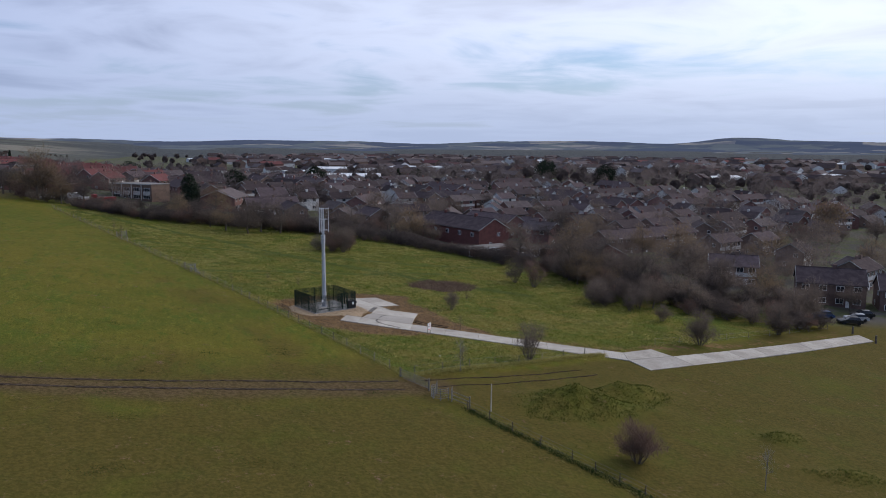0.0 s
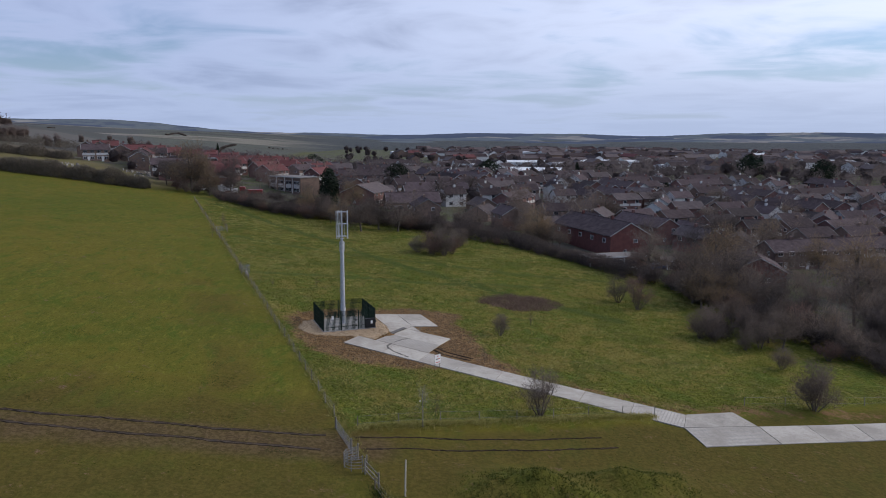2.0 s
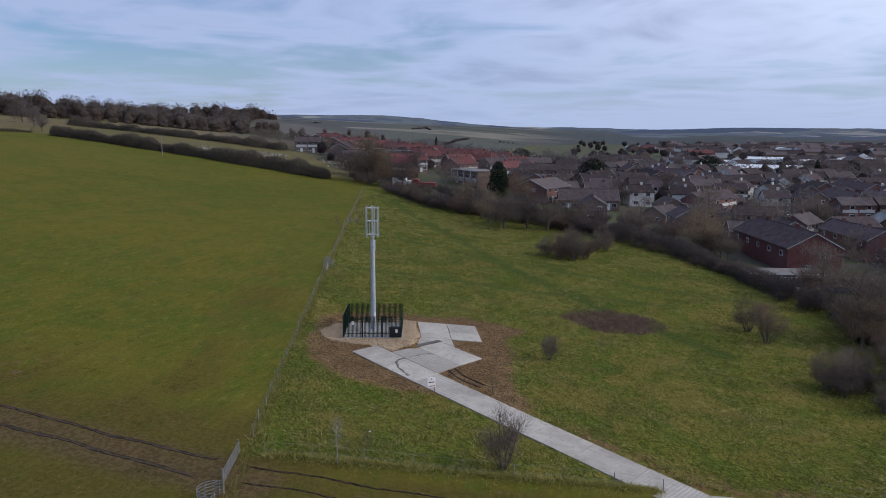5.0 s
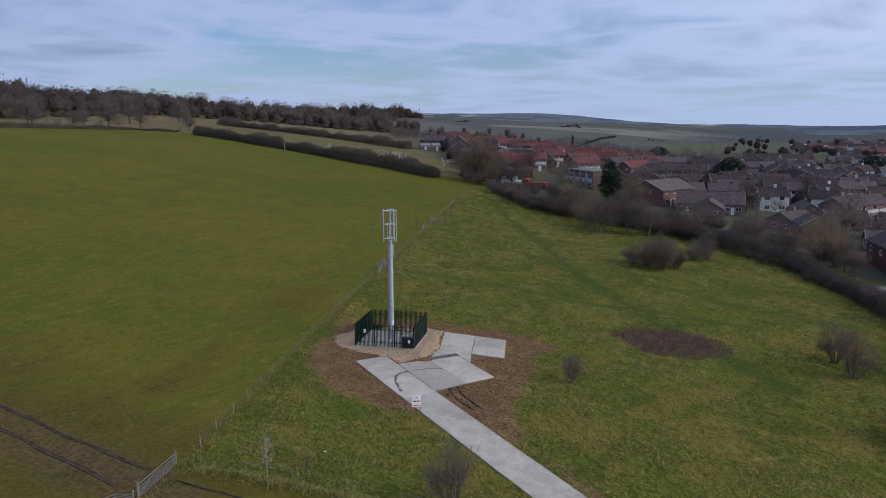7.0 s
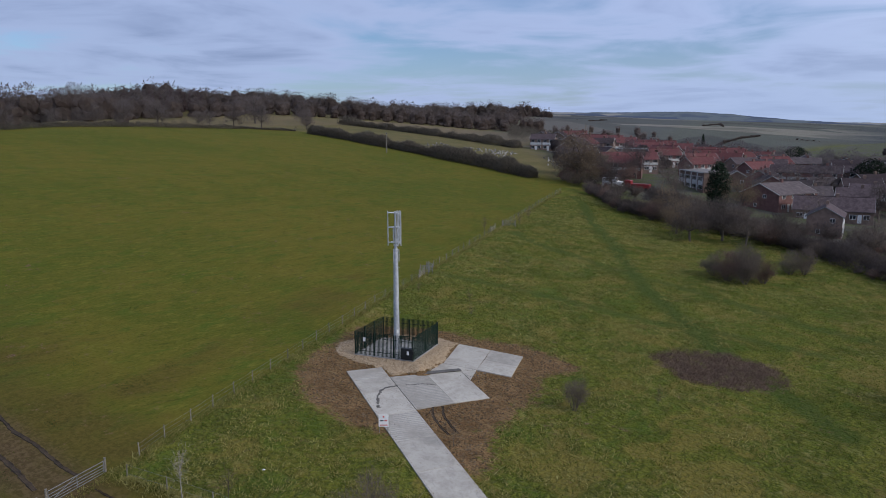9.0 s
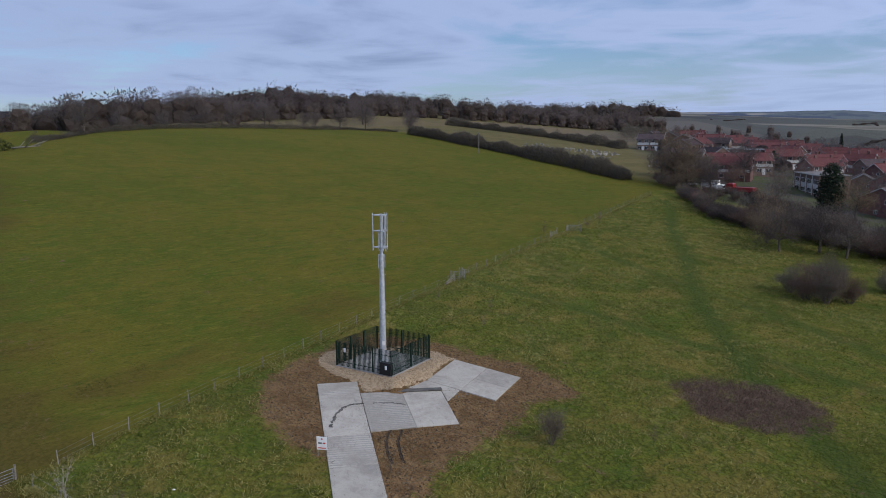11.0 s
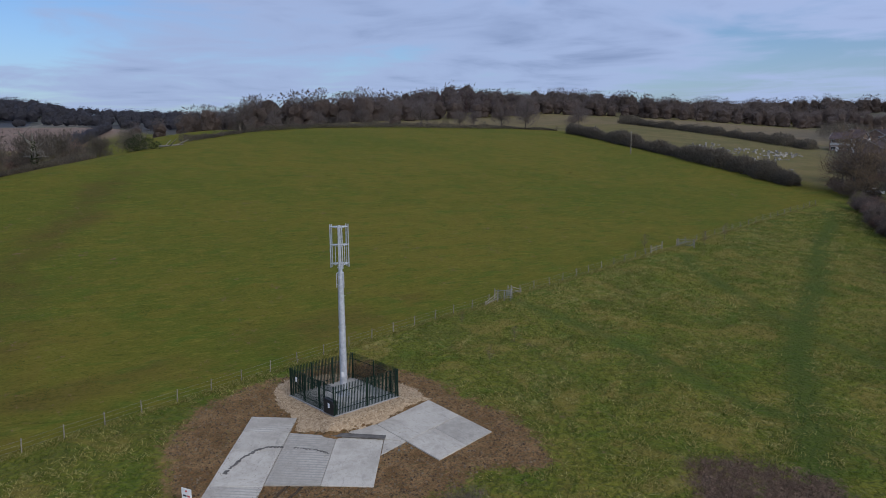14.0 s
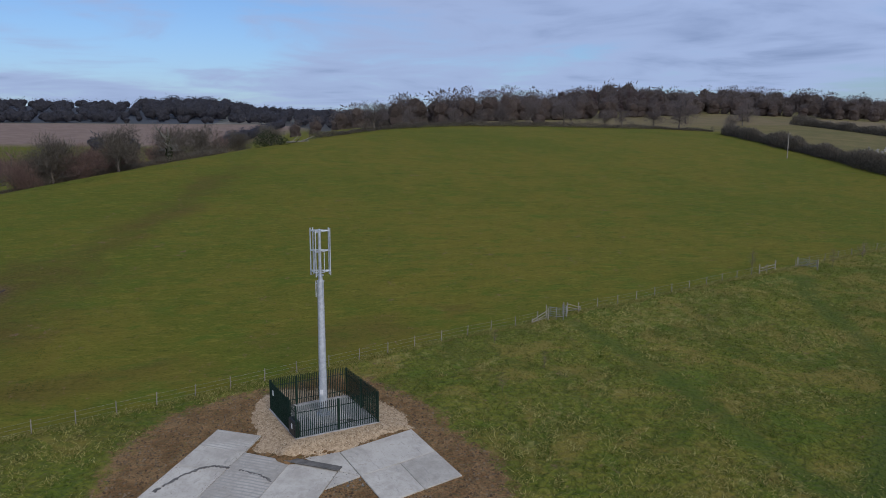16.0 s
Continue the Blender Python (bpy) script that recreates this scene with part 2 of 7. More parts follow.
def concrete_material(name, dark, light, grooved=0.0):
    m = bpy.data.materials.new(name)
    m.use_nodes = True
    k = Nodes(m.node_tree)
    co = k.add("ShaderNodeTexCoord").outputs["Object"]
    own = k.add("ShaderNodeObjectInfo").outputs["Random"]
    shift = k.add("ShaderNodeVectorMath", {0: co, 1: k.add("ShaderNodeCombineXYZ", {0: k.math("MULTIPLY", own, 40.0), 1: 0.0, 2: 0.0}).outputs[0]}, operation="ADD").outputs[0]
    a, b, g = k.noise(shift, 0.35, 5, 0.6, 0.5), k.noise(shift, 2.2, 6, 0.7, 0.6), k.noise(co, 18.0, 3)
    col = k.mix(k.ramp(k.math("ADD", k.math("MULTIPLY", a, 0.6), k.math("MULTIPLY", b, 0.4)), 0.36, 0.64), dark, light)
    col = k.mix(k.math("MULTIPLY", k.ramp(b, 0.57, 0.70), 0.55), col, (0.20, 0.165, 0.13))
    spots = k.noise(shift, 5.0, 5, 0.75, 0.8)
    col = k.mix(k.math("MULTIPLY", k.ramp(spots, 0.62, 0.70), 0.6), col, (0.11, 0.10, 0.09))
    scuff = k.noise(k.scaled(shift, (0.25, 1.0, 1.0)), 3.4, 5, 0.7, 0.5)
    col = k.mix(k.math("MULTIPLY", k.ramp(scuff, 0.56, 0.70), 0.5), col, (0.19, 0.18, 0.175))
    wv = k.add("ShaderNodeTexWave", {"Vector": co, "Scale": 0.95, "Distortion": 0.8, "Detail": 1.0}, wave_type="BANDS", bands_direction="X")
    col = k.mix(k.math("MULTIPLY", k.math("MULTIPLY", k.ramp(wv.outputs["Fac"], 0.55, 0.85), grooved), k.ramp(a, 0.35, 0.6)), col, (0.20, 0.20, 0.20))
    val = k.math("ADD", 0.9, k.math("MULTIPLY", own, 0.2))
    col = k.mix(1.0, col, k.add("ShaderNodeCombineColor", {0: val, 1: val, 2: val}).outputs[0], "MULTIPLY")
    bm_ = k.add("ShaderNodeBump", {"Height": k.math("ADD", g, k.math("MULTIPLY", wv.outputs["Fac"], grooved)), "Strength": 0.4, "Distance": 0.01})
    p = k.add("ShaderNodeBsdfPrincipled", {"Base Color": col, "Roughness": 0.85, "Normal": bm_.outputs[0], "Specular IOR Level": 0.15})
    k.add("ShaderNodeOutputMaterial", {"Surface": p.outputs[0]})
    return m


M_GROUND = ground_material()
M_CONC = concrete_material("concrete", (0.292, 0.269, 0.235), (0.429, 0.401, 0.355), 0.0)
M_CONC_G = concrete_material("grooved concrete", (0.283, 0.260, 0.228), (0.429, 0.401, 0.355), 0.5)
M_CONC_D = concrete_material("damp concrete", (0.22, 0.215, 0.205), (0.31, 0.30, 0.29), 0.2)
M_GRAVEL = surface("gravel", (0.23, 0.162, 0.098), (0.40, 0.30, 0.195), 3.2, 0.9, 0, 1.0, 9.0, 0.0)
M_PEBBLE = blades("pebbles", ((0.14, 0.10, 0.06), (0.28, 0.205, 0.13), (0.40, 0.305, 0.20), (0.52, 0.44, 0.33)))
M_STEEL = surface("galvanised steel", (0.40, 0.42, 0.46), (0.56, 0.58, 0.62), 3.0, 0.55, 0.55, 0.1, 20.0, 0.1)
M_GREEN = surface("green powder coat", (0.008, 0.021, 0.015), (0.013, 0.030, 0.021), 2.0, 0.6, 0.0, 0.1, 30.0, 0.4, spec=0.15)
M_BLACK = surface("black sheet steel", (0.010, 0.011, 0.012), (0.018, 0.019, 0.021), 2.0, 0.5, 0.0, 0.1, 30.0, 0.1)
M_WHITE = surface("white plastic sheet", (0.70, 0.70, 0.70), (0.80, 0.80, 0.80), 2.0, 0.5, 0.0, 0.05, 30.0, 0.05)
M_REDINK = surface("red print", (0.45, 0.05, 0.04), (0.55, 0.07, 0.05), 4.0, 0.5, 0.0, 0.05, 30.0, 0.05)
M_INK = surface("dark print", (0.03, 0.03, 0.04), (0.05, 0.05, 0.06), 4.0, 0.5, 0.0, 0.05, 30.0, 0.05)
M_GALV = surface("dull galvanised tube", (0.15, 0.155, 0.16), (0.25, 0.255, 0.26), 5.0, 0.65, 0.3, 0.2, 20.0, 0.1)
M_POST = surface("weathered wood", (0.15, 0.135, 0.11), (0.29, 0.265, 0.225), 6.0, 0.9, 0, 0.5, 30.0, 0.4)
M_WIRE = surface("fence wire", (0.20, 0.20, 0.20), (0.30, 0.30, 0.30), 6.0, 0.6, 0.5, 0.1, 30.0, 0.0)
M_PLATE = surface("dark rubber mat", (0.07, 0.065, 0.06), (0.13, 0.12, 0.11), 1.5, 0.8, 0.0, 0.4, 12.0, 0.0)
M_CLOD = blades("clods", ((0.060, 0.040, 0.026), (0.11, 0.075, 0.047), (0.20, 0.15, 0.10)))
M_MEADOW = blades("meadow grass", ((0.042, 0.066, 0.010), (0.088, 0.132, 0.018), (0.126, 0.164, 0.026), (0.180, 0.178, 0.042), (0.28, 0.245, 0.09)), trans=0.68)
M_STRAW = blades("straw grass", ((0.20, 0.182, 0.052), (0.30, 0.27, 0.092), (0.42, 0.38, 0.16)), trans=0.5)
M_PASTURE = blades("pasture grass", ((0.056, 0.070, 0.015), (0.082, 0.096, 0.021), (0.120, 0.120, 0.036)), trans=0.45)
M_RUSH = blades("rush", ((0.022, 0.040, 0.012), (0.036, 0.058, 0.016), (0.055, 0.076, 0.022)), trans=0.4)
M_BARK = surface("bark", (0.075, 0.062, 0.052), (0.145, 0.122, 0.10), 3.0, 0.9, 0, 0.6, 14.0, 0.3)
M_PALEBARK = surface("pale bark", (0.16, 0.148, 0.125), (0.29, 0.27, 0.23), 3.0, 0.9, 0, 0.5, 14.0, 0.2)
M_TWIG = blades("twigs", ((0.100, 0.080, 0.070), (0.155, 0.124, 0.106), (0.215, 0.175, 0.148)), trans=0.5)
M_TWIG_R = blades("reddish twigs", ((0.115, 0.078, 0.070), (0.175, 0.116, 0.098), (0.235, 0.162, 0.132)), trans=0.5)
M_TWIG_B = blades("brown twigs", ((0.140, 0.102, 0.068), (0.205, 0.150, 0.100), (0.270, 0.205, 0.135)), trans=0.5)
M_TWIG_B2 = blades("thorn twigs", ((0.088, 0.076, 0.060), (0.142, 0.122, 0.096), (0.205, 0.178, 0.142)), trans=0.5)
M_TWIG_D = blades("dark twigs", ((0.062, 0.052, 0.050), (0.096, 0.080, 0.075), (0.136, 0.112, 0.102)), trans=0.5)
# far town twigs: greyed and evened in tone to stand for haze
M_TWIG_F = blades("far twigs", ((0.123, 0.104, 0.106), (0.144, 0.124, 0.125), (0.171, 0.147, 0.144)), trans=0.8)
M_TWIG_W = blades("wood twigs", ((0.173, 0.140, 0.126), (0.195, 0.160, 0.142), (0.223, 0.184, 0.161)), trans=0.8)
M_TWIG_L = blades("larch twigs", ((0.153, 0.114, 0.109), (0.185, 0.137, 0.129), (0.218, 0.164, 0.148)), trans=0.8)
# ridge and valley woods: distance haze put into the twig colour as blue
M_TWIG_HAZE = blades("haze-blue far wood", ((0.098, 0.097, 0.110), (0.113, 0.110, 0.125), (0.130, 0.125, 0.138)), trans=0.8)
M_TWIG_PALE = blades("pale twigs", ((0.22, 0.20, 0.16), (0.32, 0.29, 0.24)))
M_BRUSH = blades("dead stalks", ((0.085, 0.058, 0.045), (0.14, 0.098, 0.075), (0.21, 0.155, 0.12)), trans=0.4)
M_EVER = blades("evergreen", ((0.011, 0.017, 0.012), (0.019, 0.028, 0.018), (0.028, 0.040, 0.022)))
M_IVY = blades("ivy", ((0.014, 0.022, 0.011), (0.030, 0.042, 0.017), (0.055, 0.066, 0.024)))
M_BRICK = surface("red brick", (0.137, 0.072, 0.065), (0.195, 0.106, 0.094), 1.0, 0.9, 0, 0.4, 12.0, 0.35)
M_BRICK_R = surface("dark red brick", (0.118, 0.046, 0.042), (0.160, 0.064, 0.057), 1.0, 0.9, 0, 0.4, 12.0, 0.15)
M_BRICK_D = surface("dark brown brick", (0.096, 0.062, 0.055), (0.150, 0.098, 0.086), 1.0, 0.9, 0, 0.4, 12.0, 0.2)
M_BRICK_B = surface("brown brick", (0.150, 0.103, 0.084), (0.222, 0.156, 0.125), 1.0, 0.9, 0, 0.4, 12.0, 0.35)
M_RENDER = surface("white render", (0.48, 0.48, 0.47), (0.62, 0.62, 0.60), 0.8, 0.85, 0, 0.2, 12.0, 0.25)
M_TILE = surface("dark roof tiles", (0.050, 0.038, 0.041), (0.084, 0.065, 0.068), 0.9, 0.95, 0, 0.5, 6.0, 0.9, spec=0.08)
M_TILE_G = surface("grey roof tiles", (0.058, 0.048, 0.050), (0.099, 0.082, 0.082), 0.9, 0.95, 0, 0.5, 6.0, 0.9, spec=0.08)
M_TILE_R = surface("red roof tiles", (0.098, 0.040, 0.041), (0.140, 0.059, 0.058), 0.9, 0.95, 0, 0.5, 6.0, 0.35, spec=0.08)
M_FLAT = surface("grey felt roof", (0.115, 0.105, 0.10), (0.18, 0.168, 0.16), 0.6, 0.9, 0, 0.3, 6.0, 0.3)
M_SHED = surface("pale roof sheet", (0.50, 0.52, 0.54), (0.66, 0.68, 0.70), 0.3, 0.6, 0, 0.1, 6.0, 0.2)
M_GLASS = surface("window glass", (0.016, 0.019, 0.024), (0.032, 0.036, 0.044), 1.0, 0.22, 0.0, 0.0, 10.0, 0.3, spec=0.4)
M_FRAME = surface("white window frame", (0.62, 0.62, 0.62), (0.74, 0.74, 0.74), 2.0, 0.5, 0.0, 0.0, 10.0, 0.1)
M_ASPH = surface("asphalt", (0.045, 0.045, 0.047), (0.075, 0.074, 0.074), 0.4, 0.9, 0, 0.4, 10.0, 0.0)
M_TYRE = surface("tyre rubber", (0.012, 0.012, 0.012), (0.02, 0.02, 0.02), 3.0, 0.85)
M_PAINTS = [surface("car paint " + w, c, tuple(v * 1.15 for v in c), 1.0, 0.3, 0.1, 0.0, 10.0, 0.1, spec=0.5) for w, c in
            (("white", (0.62, 0.62, 0.62)), ("silver", (0.36, 0.37, 0.39)), ("black", (0.015, 0.016, 0.018)), ("blue", (0.03, 0.06, 0.14)), ("red", (0.22, 0.022, 0.024)))]
M_STONE = surface("grave stone", (0.09, 0.087, 0.083), (0.36, 0.345, 0.32), 2.0, 0.8, 0, 0.3, 14.0, 1.0)
M_BARGE = surface("weathered white board", (0.24, 0.24, 0.24), (0.40, 0.40, 0.39), 2.0, 0.6, 0.0, 0.0, 10.0, 0.9)

# ---------------------------------------------------------------- mesh helpers


class Build:
    """Collects vertices and faces of one mesh."""

    def __init__(self):
        self.v, self.f = [], []

    def quad(self, *p):
        i = len(self.v)
        self.v += [tuple(q) for q in p]
        self.f.append(tuple(range(i, i + len(p))))

    def box(self, x0, y0, z0, x1, y1, z1, c=0.0):
        """A box; c takes that much off its upper edges."""
        i = len(self.v)
        self.v += [(x0, y0, z0), (x1, y0, z0), (x1, y1, z0), (x0, y1, z0), (x0, y0, z1 - c), (x1, y0, z1 - c), (x1, y1, z1 - c), (x0, y1, z1 - c)]
        self.f += [(i + 3, i + 2, i + 1, i)] + [(i + a, i + (a + 1) % 4, i + 4 + (a + 1) % 4, i + 4 + a) for a in range(4)]
        if c:
            self.v += [(x0 + c, y0 + c, z1), (x1 - c, y0 + c, z1), (x1 - c, y1 - c, z1), (x0 + c, y1 - c, z1)]
            self.f += [(i + 4 + a, i + 4 + (a + 1) % 4, i + 8 + (a + 1) % 4, i + 8 + a) for a in range(4)] + [(i + 8, i + 9, i + 10, i + 11)]
        else:
            self.f.append((i + 4, i + 5, i + 6, i + 7))
        return self

    def tube(self, a, b, ra, rb, sides=8, cap=True):
        a, b = Vector(a), Vector(b)
        d = (b - a).normalized()
        u = d.orthogonal().normalized()
        w = d.cross(u)
        i = len(self.v)
        for p, r in ((a, ra), (b, rb)):
            for k in range(sides):
                t = 2 * math.pi * k / sides
                self.v.append(tuple(p + (u * math.cos(t) + w * math.sin(t)) * r))
        self.f += [(i + k, i + (k + 1) % sides, i + sides + (k + 1) % sides, i + sides + k) for k in range(sides)]
        if cap:
            self.f += [tuple(i + k for k in reversed(range(sides))), tuple(i + sides + k for k in range(sides))]
        return self

    def sweep(self, pts, r, sides=6):
        """One unbroken tube along a line of points."""
        i, m = len(self.v), len(pts)
        pts = [Vector(p) for p in pts]
        for k, p in enumerate(pts):
            d = (pts[min(k + 1, m - 1)] - pts[max(k - 1, 0)]).normalized()
            u = d.cross(Vector((0, 0, 1))) if abs(d.z) < 0.95 else d.orthogonal()
            u.normalize()
            w = d.cross(u)
            for s in range(sides):
                t = 2 * math.pi * s / sides
                self.v.append(tuple(p + (u * math.cos(t) + w * math.sin(t)) * r))
        for k in range(m - 1):
            self.f += [(i + k * sides + s, i + k * sides + (s + 1) % sides, i + (k + 1) * sides + (s + 1) % sides, i + (k + 1) * sides + s) for s in range(sides)]
        return self

    def prism(self, poly, low, high, c=0.02):
        """A slab over a polygon (counter-clockwise); low and high give z at a corner; c bevels the top."""
        i, m = len(self.v), len(poly)
        cx, cy = sum(p[0] for p in poly) / m, sum(p[1] for p in poly) / m
        self.v += [(x, y, low(x, y)) for x, y in poly] + [(x, y, high(x, y) - c) for x, y in poly]
        for x, y in poly:
            d = math.hypot(x - cx, y - cy)
            self.v.append((x + (cx - x) * c / d, y + (cy - y) * c / d, high(x, y)))
        self.f.append(tuple(i + k for k in reversed(range(m))))
        for s in (0, m):
            self.f += [(i + s + k, i + s + (k + 1) % m, i + s + m + (k + 1) % m, i + s + m + k) for k in range(m)]
        self.f.append(tuple(i + 2 * m + k for k in range(m)))
        return self

    def mesh(self, name, material, smooth=False):
        me = bpy.data.meshes.new(name)
        me.from_pydata(self.v, [], self.f)
        me.materials.append(material)
        if smooth:
            me.shade_smooth()
        return me


def fast_mesh(name, verts, tris, material):
    """A mesh from arrays: n x 3 places and m x 3 (or m x 4) corners."""
    me = bpy.data.meshes.new(name)
    k = tris.shape[1]
    me.vertices.add(len(verts))
    me.vertices.foreach_set("co", np.ascontiguousarray(verts, dtype=np.float32).ravel())
    me.loops.add(tris.size)
    me.loops.foreach_set("vertex_index", np.ascontiguousarray(tris, dtype=np.int32).ravel())
    me.polygons.add(len(tris))
    me.polygons.foreach_set("loop_start", np.arange(0, tris.size, k, dtype=np.int32))
    me.update(calc_edges=True)
    me.materials.append(material)
    return me


def thing(name, m, label, category, group="", kind=""):
    ob = new(name)
    ob.empty_display_size = 0.2
    ob.matrix_basis = m
    return tagged(ob, label, category, group, kind)


def part(name, mesh, parent, label="", m=None):
    ob = new(name, mesh)
    ob.parent = parent
    if m is not None:
        ob.matrix_basis = m
    return tagged(ob, label) if label else ob


def solid(name, mesh, label, category, kind="", m=None, group=""):
    ob = new(name, mesh)
    if m is not None:
        ob.matrix_basis = m
    return tagged(ob, label, category, group, kind)


# ---------------------------------------------------------------- lie of the land


def rand_grid(ix, iy):
    s = np.sin(ix * 127.1 + iy * 311.7) * 43758.5453
    return s - np.floor(s)


def value_noise(x, y):
    ix, iy = np.floor(x), np.floor(y)
    fx, fy = x - ix, y - iy
    fx, fy = fx * fx * (3 - 2 * fx), fy * fy * (3 - 2 * fy)
    a, b, c, d = rand_grid(ix, iy), rand_grid(ix + 1, iy), rand_grid(ix, iy + 1), rand_grid(ix + 1, iy + 1)
    return (a + (b - a) * fx) + ((c + (d - c) * fx) - (a + (b - a) * fx)) * fy


def smooth(v, lo, hi):
    t = np.clip((v - lo) / (hi - lo), 0, 1)
    return t * t * (3 - 2 * t)


def bell(x, y, cx, cy, along, across, turn):
    c, s = math.cos(radians(turn)), math.sin(radians(turn))
    dx, dy = x - cx, y - cy
    return np.exp(-(((dx * c + dy * s) / along) ** 2) - ((dy * c - dx * s) / across) ** 2)


def base_height(x, y):
    """The slope of the down: it climbs to -x, falls to the town at +x, and drops into a side valley at -y."""
    x, y = np.asarray(x, dtype=float), np.asarray(y, dtype=float)
    yy = np.where(y > 330, 330 + 60 * np.tanh((y - 330) / 60), y)
    yy = np.where(yy < -120, -120 + 60 * np.tanh((yy + 120) / 60), yy)
    X = 200 * np.tanh(x / 200)
    z = -0.209 - 0.1017 * X + 0.018 * yy + 0.00033 * X * X + 0.000177 * X * yy - 0.000147 * yy * yy
    z = z + 0.0833 * 30 * np.logaddexp(0, (yy - 130) / 30) - 0.0253 * 60 * np.logaddexp(0, (np.minimum(x, 420) - 80) / 60)
    z = z + 1.3 * bell(x, y, -195, 70, 60, 80, 0)
    d = (x + 100) * -0.65 + (y + 55) * -0.76 + 10
    z = z - 13 * np.where(d > 0, 1 - np.exp(-((d / 34) ** 2)), 0) * smooth(x, -30, -80)
    # the side valley: a ploughed slope that climbs to a wooded ridge
    far = np.hypot(x - 58, y + 3)
    valley = 11 + 0.042 * np.clip(far - 300, 0, 420) + (10 + 13 * smooth(np.degrees(np.arctan2(y + 3, x - 58)) % 360, 172, 186)) * smooth(far, 720, 1120) + 5 * (value_noise(x / 160 + 3, y / 130) - 0.5) * smooth(far, 700, 1000)
    inw = smooth((-3 + (58 - x) * 0.085) - y, -15, 70) * smooth(x, -190, -300)
    inw = np.maximum(inw, smooth(far, 600, 850) * smooth(y, 420, 260) * smooth(x, -250, -400))
    z = z * (1 - inw) + valley * inw
    z = z - 7 * bell(x, y, -60, 420, 220, 110, 0)
    z = z + 26 * bell(x, y, -1000, 1300, 420, 620, 40) + 14 * bell(x, y, -480, 330, 160, 170, 0) + 9 * bell(x, y, -415, 150, 75, 75, 0) + 8 * bell(x, y, -304, 42, 42, 46, 20) + 9 * bell(x, y, -300, 520, 110, 90, 0)
    r = np.hypot(x, y)
    return z + 8 * smooth(r, 700, 1700)


def fence_x(y):
    """The line of the stock fence between field and meadow."""
    return -9.3 - 0.33 * y


def bank_y(x):
    """The low bank between the meadow and the lower field."""
    return -34.0 + 0.265 * (x - 1.7)


def height(x, y):
    x, y = np.asarray(x, dtype=float), np.asarray(y, dtype=float)
    z = base_height(x, y)
    near = smooth(np.hypot(x - 8, y + 3), 14, 24)
    z = z + near * 0.16 * (value_noise(x / 5.3, y / 5.3) - 0.5)
    # spoil heaps in the lower field, and the old bank
    lumpy = 0.35 + 0.9 * value_noise(x / 2.3, y / 2.0) + 0.3 * value_noise(x / 0.9, y / 0.9)
    z = z + lumpy * (2.1 * bell(x, y, 17.0, -44.0, 4.8, 2.8, -18) + 1.2 * bell(x, y, 26.0, -41.2, 4.8, 1.7, 8) + 0.8 * bell(x, y, 23.5, -45.5, 3.5, 1.2, -20) + 0.8 * bell(x, y, 36.5, -54.5, 2.6, 1.1, 20))
    z = z + lumpy * 0.9 * bell(x, y, 35.5, -63.5, 3.0, 1.2, -25)
    bank = np.exp(-(((y - bank_y(x)) / 0.65) ** 2)) * smooth(x, 2, 5) * smooth(x, 35, 32)
    # the compound stands on a levelled shelf
    c, s = math.cos(radians(-16.6)), math.sin(radians(-16.6))
    d = np.maximum(np.abs((x - 0.11) * c - (y + 0.03) * s), np.abs((x - 0.11) * s + (y + 0.03) * c)) - 3.4
    t = smooth(d, 0.7, 2.3)
    z = -0.46 * (1 - t) + z * t
    z = z + 0.38 * bank + 0.03 * np.exp(-(((x - fence_x(y)) / 0.7) ** 2)) * smooth(y, -70, -60)
    return z


def hz(x, y):
    return float(height(x, y))


def inside(poly, x, y):
    """Which of the places lie in a polygon."""
    hit = np.zeros(x.shape, dtype=bool)
    for (x0, y0), (x1, y1) in zip(poly, poly[1:] + poly[:1]):
        cross = ((y0 > y) != (y1 > y)) & (x < (x1 - x0) * (y - y0) / ((y1 - y0) or 1e-9) + x0)
        hit ^= cross
    return hit


def edge_distance(poly, x, y, closed=True):
    best = np.full(x.shape, 1e9)
    ends = zip(poly, poly[1:] + poly[:1]) if closed else zip(poly, poly[1:])
    for (x0, y0), (x1, y1) in ends:
        dx, dy = x1 - x0, y1 - y0
        t = np.clip(((x - x0) * dx + (y - y0) * dy) / (dx * dx + dy * dy), 0, 1)
        best = np.minimum(best, np.hypot(x - x0 - t * dx, y - y0 - t * dy))
    return best


def zone(poly, x, y, soft):
    d = edge_distance(poly, x, y)
    return smooth(np.where(inside(poly, x, y), d, -d), -soft, soft)


SOIL = [(-7.0, -1.5), (-5.2, -7.5), (-2.4, -12.2), (1.5, -14.8), (8, -16), (14, -14.2), (19.5, -16.2), (22, -14), (18.8, -8.5), (17.6, -3), (17.6, 1.5), (15.2, 5.5), (17.2, 10.8), (13, 11.8), (8.5, 12.0), (4.5, 9.8), (-1, 8.4), (-5.2, 5.6), (-7.4, 2.2)]
VERGE = [(14, -9.5), (37, -21.5), (45, -20), (60, -20.5), (88, -16.5), (88, -18.5), (45, -24), (37, -24), (20, -15)]
PATCH = [(20.6, 19.9), (21.9, 24.6), (27.1, 28.0), (32.8, 27.2), (35.5, 22.8), (32.3, 17.4), (26.2, 15.7)]
TOWN_EDGE = [(-62, 158), (-46, 146), (-20, 128), (5, 120), (34, 106), (52, 80), (62, 52), (68, 22), (78, 2), (92, -9), (150, -30), (400, -60)]
TOWN = TOWN_EDGE + [(900, -60), (900, 900), (-40, 900), (-75, 480), (-125, 300), (-130, 230), (-95, 195)]
